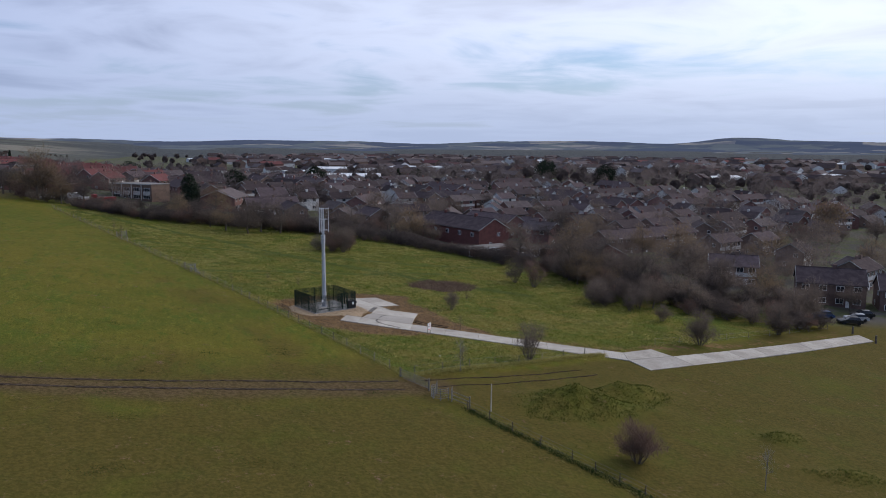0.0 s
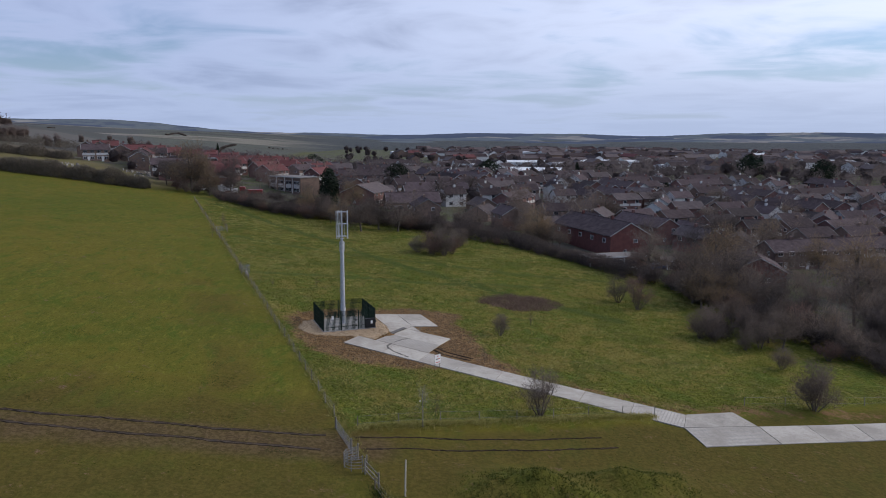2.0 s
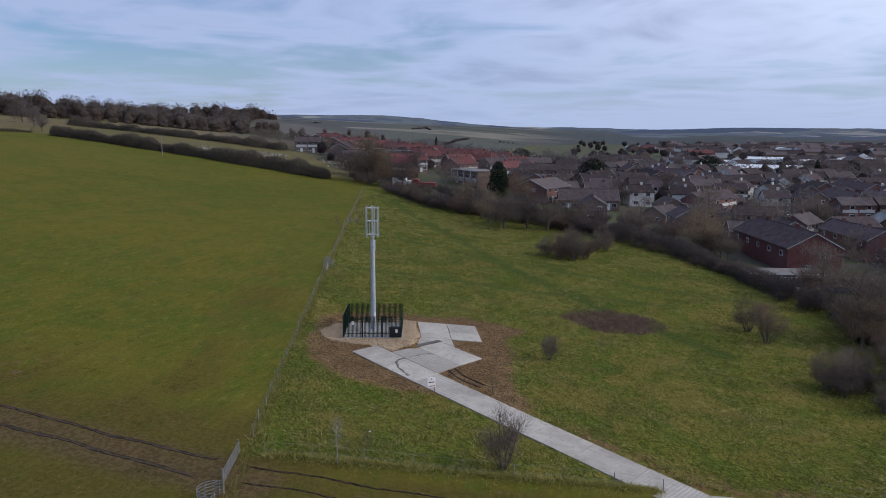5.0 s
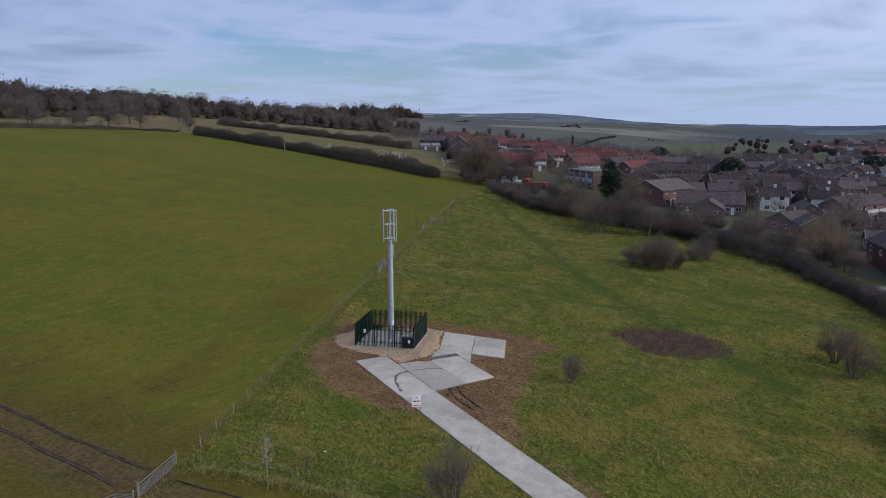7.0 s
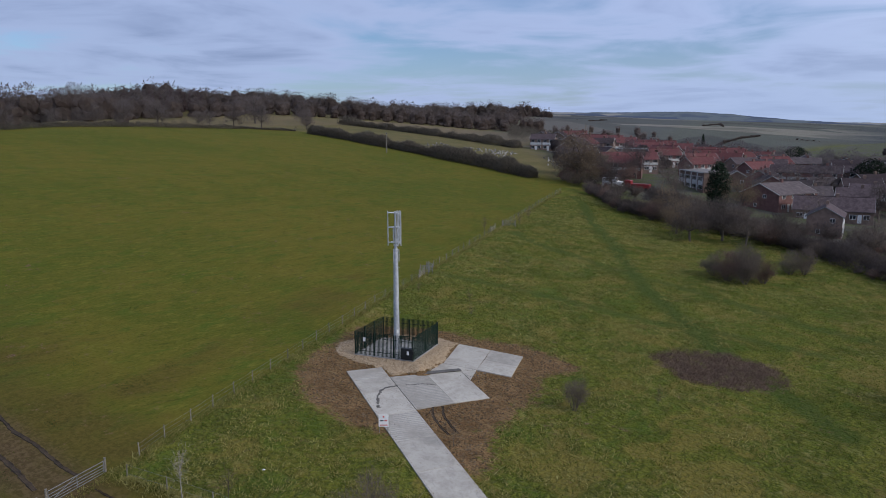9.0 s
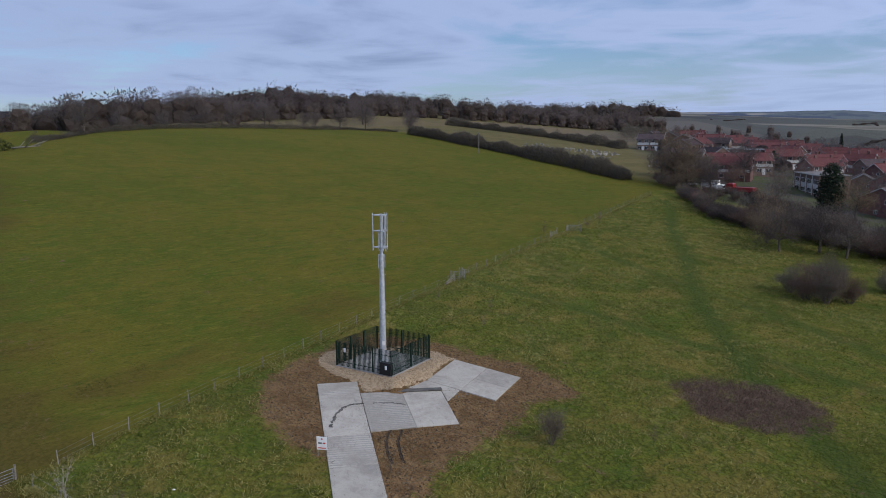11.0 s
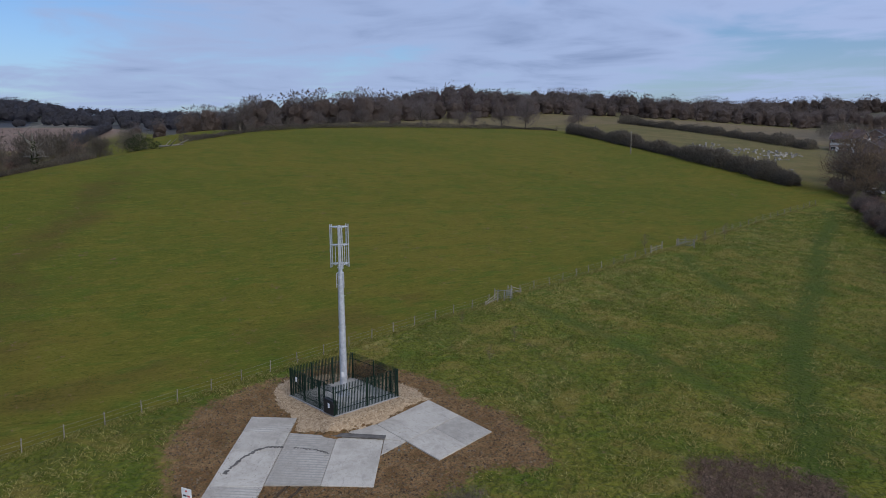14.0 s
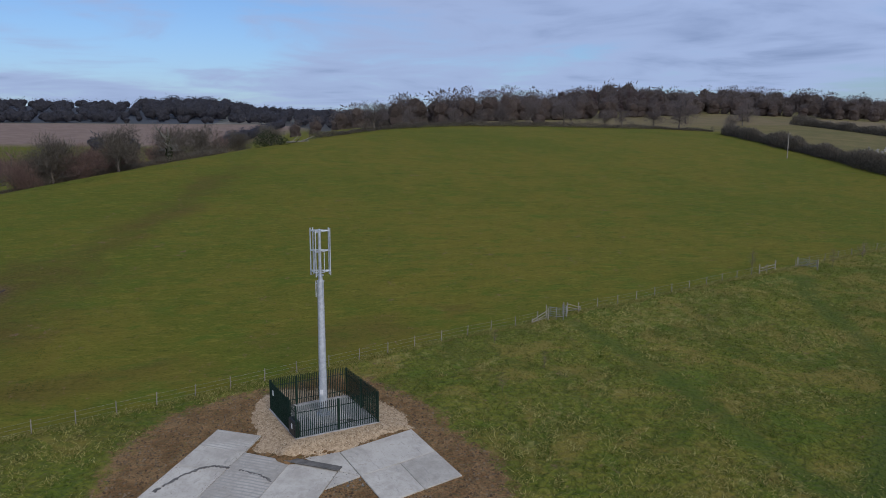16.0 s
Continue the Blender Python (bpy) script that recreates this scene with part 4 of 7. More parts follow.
solid("compound_floor", Build().box(-HALF_X + 0.1, -HALF_Y + 0.1, -1.0, HALF_X - 0.1, HALF_Y - 0.1, 0.0, 0.01).mesh("compound_floor", concrete_material("fine gravel floor", (0.24, 0.235, 0.22), (0.35, 0.34, 0.32))),
      "grey fine gravel floor inside the compound", "floor", "structure", compound)
solid("mast_plinth", Build().box(-1.7, -1.35, 0.0, 1.7, 1.75, 0.09, 0.03).mesh("mast_plinth", concrete_material("plinth concrete", (0.36, 0.34, 0.31), (0.48, 0.46, 0.42))), "square buff concrete plinth under the mast", "plinth", "structure", compound)


def build_fence():
    fence = thing("palisade_fence", compound, "dark green steel palisade fence round the mast", "fence", kind="structure")
    tall, pitch = 2.58, 0.155
    b = Build()
    for x, y, w in ((-0.034, 0.0, 0.0),):
        pts = [(-0.037, 0.011), (-0.016, -0.012), (0.016, -0.012), (0.037, 0.011)]
        for s in (0, 1):
            z = (0.06, tall)[s]
            b.v += [(p, q, z - (0.14 if s and abs(p) > 0.02 else 0.0)) for p, q in pts] + [(p, q + 0.012, z - (0.14 if s and abs(p) > 0.02 else 0.0)) for p, q in pts]
        for k in range(3):
            b.f += [(k, k + 1, 8 + k + 1, 8 + k), (4 + k + 1, 4 + k, 12 + k, 12 + k + 1), (8 + k, 8 + k + 1, 12 + k + 1, 12 + k)]
    pale = b.mesh("pale", M_GREEN)
    post = Build().box(-0.055, -0.055, -0.2, 0.055, 0.055, tall - 0.05, 0.01).mesh("post", M_GREEN)
    sides = (((-HALF_X, -HALF_Y), 0, 2 * HALF_X), ((HALF_X, -HALF_Y), 90, 2 * HALF_Y), ((HALF_X, HALF_Y), 180, 2 * HALF_X), ((-HALF_X, HALF_Y), 270, 2 * HALF_Y))
    for s, ((x0, y0), turn, length) in enumerate(sides):
        c, d = math.cos(radians(turn)), math.sin(radians(turn))

        def at(u, off):
            return x0 + c * u + d * off, y0 + d * u - c * off

        count = int(length / pitch)
        for k in range(1, count):
            u = length * k / count
            if s == 0 and u > length - 1.42:
                continue
            px, py = at(u, 0.03)
            part("pale", pale, fence, "", pose(px, py, 0, 0, 0, turn))
        for zr in (0.45, 1.95):
            part("rail", Build().box(0, -0.02, zr, length, 0.02, zr + 0.05).mesh("rail", M_GREEN), fence, "", pose(*at(0, -0.02), 0, 0, 0, turn))
        for u in ((0.0, length / 3, 2 * length / 3) if s in (0, 3) else (0.0, length / 2)):
            px, py = at(u, -0.05)
            part("post", post, fence, "", pose(px, py, 0, 0, 0, turn))
        if s == 0:
            # gate stile and upper pales over the black meter box
            for u in np.arange(length - 1.3, length - 0.05, pitch):
                px, py = at(float(u), 0.03)
                short = Build().box(-0.03, -0.008, 1.32, 0.03, 0.008, tall - 0.02, 0.004).mesh("pale", M_GREEN)
                part("pale", short, fence, "", pose(px, py, 0, 0, 0, turn))
            px, py = at(length - 1.42, 0.0)
            part("gate_post", Build().box(-0.04, -0.04, -0.1, 0.04, 0.04, tall).mesh("gate_post", M_GREEN), fence, "", pose(px, py, 0, 0, 0, turn))
            px, py = at(1.15, 0.06)
            sign = part("sign", Build().box(-0.14, -0.012, 1.55, 0.14, 0.0, 1.98, 0.004).mesh("sign", M_WHITE), fence, "white warning sign", pose(px, py, 0, 0, 0, turn))
    box = thing("meter_cabinet", compound @ pose(HALF_X - 0.70, -HALF_Y - 0.02, 0.0), "black sheet-steel meter cabinet set into the compound fence", "cabinet")
    part("body", Build().box(-0.66, -0.13, 0.08, 0.66, 0.30, 1.28, 0.02).mesh("body", M_BLACK), box)
    part("door", Build().box(-0.62, -0.155, 0.14, 0.62, -0.133, 1.22, 0.01).mesh("door", M_BLACK), box)
    part("label", Build().box(0.02, -0.168, 0.62, 0.28, -0.158, 1.02, 0.003).mesh("label", M_WHITE), box, "white notice with dark bars")
    part("hinge", Build().box(0.67, -0.16, 0.75, 0.80, -0.02, 1.08, 0.02).mesh("hinge", M_BLACK), box, "black lock housing")
    for x, y in ((1.6, 0.9), (2.1, 1.5)):
        lid = thing("duct_cover", compound @ pose(x, y, 0.0), "square dark duct cover in the compound floor", "cover")
        part("frame", Build().box(-0.3, -0.3, 0.0, 0.3, 0.3, 0.03, 0.01).mesh("frame", M_CONC_D), lid)
        part("lid", Build().box(-0.25, -0.25, 0.031, 0.25, 0.25, 0.05, 0.01).mesh("lid", M_PLATE), lid)


build_fence()


def build_mast():
    mast = thing("telecom_mast", pose(0, 0, CZ + 0.09, 0, 0, 20), "tall galvanised steel monopole mast with an empty three-sided head frame", "mast")
    top = 15.02
    b = Build()
    prof = [(0.0, 0.335), (2.0, 0.325), (4.5, 0.300), (7.5, 0.275), (10.95, 0.248)]
    for (z0, r0), (z1, r1) in zip(prof, prof[1:]):
        b.tube((0, 0, z0), (0, 0, z1), r0, r1, 20, False)
    part("pole", b.mesh("pole", M_STEEL, True), mast)
    part("flange", Build().tube((0, 0, 0.0), (0, 0, 0.06), 0.56, 0.56, 24).mesh("flange", M_STEEL), mast)
    for k in range(10):
        a = 2 * math.pi * k / 10
        part("bolt", Build().tube((0.46 * math.cos(a), 0.46 * math.sin(a), 0.06), (0.46 * math.cos(a), 0.46 * math.sin(a), 0.16), 0.03, 0.03, 6).mesh("bolt", M_STEEL), mast)
    part("joint", Build().tube((0, 0, 6.1), (0, 0, 6.2), 0.32, 0.32, 20).mesh("joint", M_STEEL), mast)
    part("collar", Build().tube((0, 0, 10.9), (0, 0, 11.02), 0.30, 0.30, 20).tube((0, 0, 11.02), (0, 0, 11.42), 0.18, 0.17, 14).tube((0, 0, 11.42), (0, 0, 11.5), 0.27, 0.27, 20).mesh("collar", M_STEEL), mast)
    part("spine", Build().tube((0, 0, 11.5), (0, 0, top + 0.1), 0.12, 0.115, 14).mesh("spine", M_STEEL), mast)
    for k in range(3):
        a = radians(120 * k + 86)
        for s in (-1, 1):
            t = a + s * radians(11)
            x, y = 0.82 * math.cos(t), 0.82 * math.sin(t)
            part("antenna_pipe", Build().tube((x, y, 11.45), (x, y, top + 0.15), 0.048, 0.048, 10).mesh("antenna_pipe", M_STEEL), mast)
        x, y = 0.45 * math.cos(a + 1.05), 0.45 * math.sin(a + 1.05)
        part("inner_pipe", Build().tube((x, y, 11.7), (x, y, 13.45), 0.035, 0.035, 8).mesh("inner_pipe", M_STEEL), mast)
        for z in (11.78, 13.42, 14.98):
            arm = Build()
            pts = []
            for s in (-1, 1):
                t = a + s * radians(11)
                pts.append((0.82 * math.cos(t), 0.82 * math.sin(t), z))
            arm.tube(pts[0], pts[1], 0.035, 0.035, 8)
            for p in pts:
                arm.tube((0, 0, z), p, 0.035, 0.03, 8)
            part("head_arm", arm.mesh("head_arm", M_STEEL), mast)
            t0, t1 = a + radians(11), a + radians(109)
            part("ring_bar", Build().tube((0.82 * math.cos(t0), 0.82 * math.sin(t0), z), (0.82 * math.cos(t1), 0.82 * math.sin(t1), z), 0.028, 0.028, 8).mesh("ring_bar", M_STEEL), mast)
        x, y = 0.36 * math.cos(a + 0.75), 0.36 * math.sin(a + 0.75)
        side = Build().tube((x, y, 9.7), (x, y, 11.0), 0.038, 0.04, 8)
        for z in (9.95, 10.8):
            side.tube((0, 0, z), (x, y, z), 0.03, 0.03, 6)
        part("side_bracket", side.mesh("side_bracket", M_STEEL), mast)
    for k in range(12):
        z = 4.0 + k * 0.5
        part("step_peg", Build().tube((0, 0, z), (0.42 * (-1) ** k, 0.12, z), 0.012, 0.012, 5).mesh("step_peg", M_STEEL), mast)
    part("label_plate", Build().box(0.30, -0.12, 1.75, 0.335, 0.12, 2.15, 0.01).mesh("label_plate", M_WHITE), mast, "white notice on the pole", pose(0, 0, 0, 0, 0, -48))


build_mast()

# ---------------------------------------------------------------- stock fence, gates, signs
post_mesh = Build().tube((0, 0, -0.4), (0.012, 0, 1.12), 0.05, 0.045, 7).mesh("post", M_POST, False)
stake_mesh = Build().tube((0, 0, -0.4), (0.02, 0.01, 1.0), 0.045, 0.04, 6).mesh("post", M_POST, False)

dark_stake = Build().tube((0, 0, -0.4), (0.02, 0.01, 0.95), 0.05, 0.045, 6).mesh("post", M_BARK, False)


def stock_fence(points, gap, label, wires=3, mesh=None, skip=()):
    """Posts at even steps along a line, with wires between them."""
    ob = thing("stock_fence", pose(0, 0, 0), label, "fence", kind="structure")
    rng = random.Random(len(points))
    where = []
    for (x0, y0), (x1, y1) in zip(points, points[1:]):
        d = math.hypot(x1 - x0, y1 - y0)
        m = max(1, round(d / gap))
        for k in range(m):
            x, y = x0 + (x1 - x0) * k / m, y0 + (y1 - y0) * k / m
            if not any(a < y < b for a, b in skip):
                where.append((x + rng.uniform(-0.06, 0.06), y + rng.uniform(-0.06, 0.06)))
    where.append(points[-1])
    for x, y in where:
        part("post", mesh or post_mesh, ob, "", pose(x, y, hz(x, y), rng.uniform(-3, 3), rng.uniform(-3, 3), rng.uniform(0, 360)))
    for w in range(wires):
        b = Build()
        zz = 0.30 + 0.68 * w / max(1, wires - 1)
        for (x0, y0), (x1, y1) in zip(where, where[1:]):
            if math.hypot(x1 - x0, y1 - y0) < gap * 1.8:
                b.tube((x0, y0, hz(x0, y0) + zz), (x1, y1, hz(x1, y1) + zz), 0.008, 0.008, 3, False)
        part("wire", b.mesh("wire", M_WIRE), ob)
    return ob


stock_fence([(fence_x(-31), -31), (fence_x(24.5), 24.5)], 3.1, "weathered post-and-wire stock fence along the field edge")
stock_fence([(fence_x(30), 30), (fence_x(62), 62)], 3.1, "weathered post-and-wire stock fence along the field edge")
stock_fence([(fence_x(68), 68), (fence_x(126), 126)], 3.4, "weathered post-and-wire stock fence along the field edge")
stock_fence([(5.0, -44.6), (7.1, -50.5), (9.7, -57), (12.4, -64), (18, -84)], 2.9, "post-and-wire stock fence below the kissing gate", 3, dark_stake)
stock_fence([(3.2, bank_y(3.2) + 0.3), (34, bank_y(34) + 0.3)], 4.2, "thin stakes and wire along the low grass bank", 2, stake_mesh)
stock_fence([(46, -20.6), (88, -14.5)], 5.5, "thin stakes and wire beside the concrete track", 2, stake_mesh)


def field_gate(m, length, label):
    """A five-bar galvanised gate between two posts."""
    g = thing("field_gate", m, label, "gate")
    for x in (0.0, length):
        part("gate_post", Build().tube((x, 0, -0.4), (x, 0, 1.35), 0.09, 0.085, 10).mesh("gate_post", M_POST), g)
    for z in (0.22, 0.42, 0.62, 0.84, 1.12):
        part("bar", Build().tube((0.15, 0, z), (length - 0.15, 0, z), 0.026, 0.026, 8).mesh("bar", M_GALV), g)
    for x in (0.15, length / 2, length - 0.15):
        part("stile", Build().tube((x, 0, 0.2), (x, 0, 1.14), 0.028, 0.028, 8).mesh("stile", M_GALV), g)
    part("brace", Build().tube((0.15, 0.03, 0.22), (length / 2, 0.03, 1.1), 0.02, 0.02, 6).mesh("brace", M_GALV), g)
    return g


def kissing_gate(m, label, size=1.0):
    """A hooped enclosure of bent rails with a small gate that swings in it."""
    g = thing("kissing_gate", m, label, "gate")
    for z in (0.25, 0.5, 0.75, 1.0, 1.2):
        pts = [(size * math.cos(a), size * math.sin(a), z) for a in np.linspace(radians(-105), radians(105), 13)]
        part("hoop", Build().sweep(pts, 0.024).mesh("hoop", M_GALV, True), g)
    for a in (-105, -50, 0, 50, 105):
        x, y = size * math.cos(radians(a)), size * math.sin(radians(a))
        part("upright", Build().tube((x, y, -0.3), (x, y, 1.28), 0.035, 0.035, 8).mesh("upright", M_GALV), g)
    leaf = part("swing_leaf", Build().tube((-0.5, -1.25, -0.3), (-0.5, -1.25, 1.4), 0.06, 0.06, 8).mesh("swing_leaf", M_POST), g)
    for z in (0.2, 0.45, 0.7, 0.95, 1.15):
        part("bar", Build().tube((-0.5, -1.25, z), (0.62, -0.35, z), 0.022, 0.022, 6).mesh("bar", M_GALV), leaf)
    part("stile", Build().tube((0.62, -0.35, 0.18), (0.62, -0.35, 1.17), 0.026, 0.026, 6).mesh("stile", M_GALV), leaf)
    part("clap_post", Build().tube((-0.5, 1.25, -0.3), (-0.5, 1.25, 1.4), 0.065, 0.06, 8).mesh("clap_post", M_POST), g)
    return g


def rail_run(a, b, label, bars=3, fall=0.0):
    """A short stretch of timber post and rail."""
    (x0, y0), (x1, y1) = a, b
    ob = thing("post_and_rail", pose(x0, y0, hz(x0, y0)), label, "fence")
    z1 = hz(x1, y1) - hz(x0, y0)
    for x, y, z, h in ((0, 0, 0, 1.3), (x1 - x0, y1 - y0, z1, 1.3 - fall)):
        part("post", Build().tube((x, y, z - 0.3), (x, y, z + h), 0.075, 0.07, 8).mesh("post", M_POST), ob)
    for k in range(bars):
        h = 0.35 + 0.38 * k
        part("rail", Build().tube((0, 0, h), (x1 - x0, y1 - y0, z1 + max(0.12, h - fall)), 0.045, 0.04, 6).mesh("rail", M_POST), ob)


gate_turn = math.degrees(math.atan2(1, -0.33))
field_gate(pose(2.95, -38.8, hz(2.95, -38.8), 0, 0, gate_turn), 5.2, "galvanised five-bar field gate, closed, beside the wheel ruts")
kissing_gate(pose(3.45, -41.0, hz(3.45, -41.0), 0, 0, gate_turn + 90), "galvanised hooped kissing gate beside the field gate", 1.0)
rail_run((4.2, -42.2), (5.3, -44.4), "weathered timber post and rail beside the kissing gate")
kissing_gate(pose(-18.2, 27.2, hz(-18.2, 27.2), 0, 0, gate_turn - 90), "galvanised hooped kissing gate in the stock fence", 0.95)
rail_run((-17.5, 25.8), (-16.8, 23.7), "timber rails sloping down beside the kissing gate", 3, 0.75)
rail_run((-18.9, 28.6), (-19.5, 30.4), "timber rails sloping down beside the kissing gate", 3, 0.75)
field_gate(pose(-31.8, 68.4, hz(-31.8, 68.4), 0, 0, 40), 2.6, "galvanised field gate standing open into the meadow")
rail_run((-29.4, 60.6), (-30.7, 64.0), "timber rails leading to the open gate", 2)

pole = thing("marker_post", pose(7.3, -45.2, hz(7.3, -45.2)), "tall pale marker post in the lower field", "post")
part("shaft", Build().tube((0, 0, -0.4), (0.04, 0, 2.9), 0.065, 0.06, 8).mesh("shaft", surface("pale peeled wood", (0.42, 0.38, 0.31), (0.56, 0.52, 0.44), 4.0, 0.8)), pole)
utility = thing("utility_pole", pose(-130, 140.2, hz(-130, 140.2)), "pale wooden utility pole in the grazed field", "pole")
part("shaft", Build().tube((0, 0, -0.5), (0, 0, 7.2), 0.16, 0.12, 10).mesh("shaft", M_POST), utility)
part("crossarm", Build().box(-0.7, -0.06, 6.75, 0.7, 0.06, 6.9, 0.01).mesh("crossarm", M_POST), utility)

sign = thing("notice_board", pose(11.75, -14.85, hz(11.75, -14.85), 0, 0, 38), "white site notice board with red and dark print on two legs", "sign")
part("board", Build().box(-0.42, -0.02, 0.55, 0.42, 0.02, 1.62, 0.008).mesh("board", M_WHITE), sign)
for x in (-0.36, 0.36):
    part("leg", Build().box(x - 0.03, 0.021, -0.4, x + 0.03, 0.07, 1.6, 0.005).mesh("leg", M_POST), sign)
part("print", Build().box(-0.34, -0.026, 0.66, 0.34, -0.0215, 0.74).mesh("print", M_REDINK), sign, "red bar of print")
part("print", Build().box(-0.30, -0.026, 1.04, 0.0, -0.0215, 1.16).mesh("print", M_INK), sign, "dark block of print")
part("print", Build().box(0.08, -0.026, 1.04, 0.30, -0.0215, 1.16).mesh("print", M_REDINK), sign, "red block of print")
part("print", Build().box(-0.07, -0.026, 1.38, 0.07, -0.0215, 1.5).mesh("print", M_REDINK), sign, "red mark at the top")
for px, py, turn in ((90.5, -17.6, 0), (89.5, -23.0, 0)):
    g = thing("gate_pillar", pose(px, py, hz(px, py)), "dark timber gate post at the end of the track", "post")
    part("shaft", Build().box(-0.12, -0.12, -0.4, 0.12, 0.12, 1.4, 0.03).mesh("shaft", M_BARK), g)

scrap = Build()
scrap.v = [(-0.2, -0.14, 0.0), (0.18, -0.16, 0.02), (0.22, 0.12, 0.0), (-0.16, 0.16, 0.03), (0.0, 0.0, 0.16), (0.05, -0.02, 0.1)]
scrap.f = [(0, 1, 5), (1, 2, 5), (2, 4, 5), (2, 3, 4), (3, 0, 4), (0, 5, 4)]
solid("plastic_scrap", scrap.mesh("plastic_scrap", M_WHITE), "crumpled white plastic scrap lying in the grass", "litter", m=pose(9.25, -25.6, hz(9.25, -25.6) + 0.03, 0, 0, 30) @ Matrix.Scale(0.55, 4))

# ---------------------------------------------------------------- trees and bushes


def crown_mesh(seed, lobes, count, length, blade, material, up=0.5):
    """Fine twigs as thin blades: they fill overlapping lobes and point outwards and up."""
    rng = np.random.default_rng(seed)
    lb = np.array(lobes, dtype=float)
    vol = lb[:, 3] ** 2 * lb[:, 4]
    pick = rng.choice(len(lb), count, p=vol / vol.sum())
    d = rng.normal(size=(count, 3))
    d /= np.linalg.norm(d, axis=1)[:, None]
    r = rng.uniform(0.02, 1, (count, 1)) ** 0.5
    p = lb[pick, :3] + d * r * np.stack([lb[pick, 3], lb[pick, 3], lb[pick, 4]], -1)
    p[:, 2] = np.maximum(p[:, 2], 0.1)
    g = d * 0.8 + np.array([0, 0, up]) + rng.normal(0, 0.45, (count, 3))
    g /= np.linalg.norm(g, axis=1)[:, None]
    s = np.cross(g, rng.normal(size=(count, 3)))
    s /= np.linalg.norm(s, axis=1)[:, None]
    ln = length * rng.uniform(0.45, 1.3, (count, 1))
    v = np.stack([p - g * ln * 0.4 - s * blade / 2, p - g * ln * 0.4 + s * blade / 2, p + g * ln * 0.6], 1).reshape(-1, 3)
    return fast_mesh("crown", v, np.arange(count * 3).reshape(-1, 3), material)


def tree_meshes(seed, tall, spread, wood, twigs, count, length, blade, stems=1, girth=0.2, bole=0.25, limbs=8, low=0.25, up=0.5, lobe=0.30):
    """A bare winter tree: tapered trunk or stems, crooked limbs that fork, and lobes of fine twigs at their ends."""
    rng = random.Random(seed)
    b, lobes = Build(), []
    R = spread / 2

    def run(p, q, ra, rb, bend, sides=5):
        pts = [p]
        for k in (1, 2):
            t = k / 3
            pts.append(p.lerp(q, t) + Vector((rng.uniform(-bend, bend), rng.uniform(-bend, bend), rng.uniform(0, bend))))
        pts.append(q)
        for k in range(3):
            b.tube(pts[k], pts[k + 1], ra + (rb - ra) * k / 3, ra + (rb - ra) * (k + 1) / 3, sides, False)
        return pts

    top = Vector((rng.uniform(-0.1, 0.1) * R, rng.uniform(-0.1, 0.1) * R, tall * 0.82))
    spine = run(Vector((0, 0, -0.3)), top, girth, girth * 0.25, spread * 0.03, 7) if stems == 1 else None
    for k in range(limbs if stems == 1 else stems):
        a = 6.283 * k / (limbs if stems == 1 else stems) + rng.uniform(-0.4, 0.4)
        lift = rng.uniform(low, 0.86)
        out = R * rng.uniform(0.55, 0.82) * math.sqrt(max(0.15, 1 - ((lift - 0.5) / 0.55) ** 2))
        end = Vector((out * math.cos(a), out * math.sin(a), tall * lift))
        if stems == 1:
            start = Vector((top.x * lift, top.y * lift, max(tall * bole, tall * (lift - 0.28))))
        else:
            start = Vector((0.15 * math.cos(a), 0.15 * math.sin(a), -0.2))
        g = girth * (0.45 if stems == 1 else 1.0)
        pts = run(start, end, g, g * 0.3, spread * 0.05)
        lobes.append((end.x, end.y, end.z, spread * lobe * rng.uniform(0.6, 1.0), tall * lobe * rng.uniform(0.5, 0.85)))
        for j in range(3):
            s2 = pts[1].lerp(pts[2], rng.random())
            e2 = s2 + Vector((rng.uniform(-1, 1), rng.uniform(-1, 1), rng.uniform(0.2, 1))) * spread * 0.2
            run(s2, e2, g * 0.45, g * 0.15, spread * 0.02, 4)
            lobes.append((e2.x, e2.y, e2.z, spread * lobe * 0.6, tall * lobe * 0.5))
    lobes.append((top.x, top.y, tall * 0.8, spread * lobe * 0.9, tall * 0.2))
    if stems > 1:
        lobes.append((0, 0, tall * 0.35, spread * 0.3, tall * 0.3))
    return b.mesh("trunk", wood, True), crown_mesh(seed, lobes, count, length, blade, twigs, up)


def leaf_mesh(name, seed, blobs, count, size, material):
    """Small leaves spread over and under the skin of overlapping lobes."""
    rng = np.random.default_rng(seed)
    bl = np.array(blobs)
    pick = rng.choice(len(bl), count, p=(bl[:, 3] ** 2) / (bl[:, 3] ** 2).sum())
    d = rng.normal(size=(count, 3))
    d /= np.linalg.norm(d, axis=1)[:, None]
    p = bl[pick, :3] + d * (bl[pick, 3:4] * rng.uniform(0.72, 1.06, (count, 1))) * np.array([1, 1, 1.0])
    u = rng.normal(size=(count, 3))
    u /= np.linalg.norm(u, axis=1)[:, None]
    w = np.cross(u, d)
    s = size * rng.uniform(0.5, 1.3, (count, 1))
    v = np.stack([p - u * s, p + u * s, p + w * s * 1.3 + d * s * 0.6], 1).reshape(-1, 3)
    return fast_mesh(name, v, np.arange(count * 3).reshape(-1, 3), material)


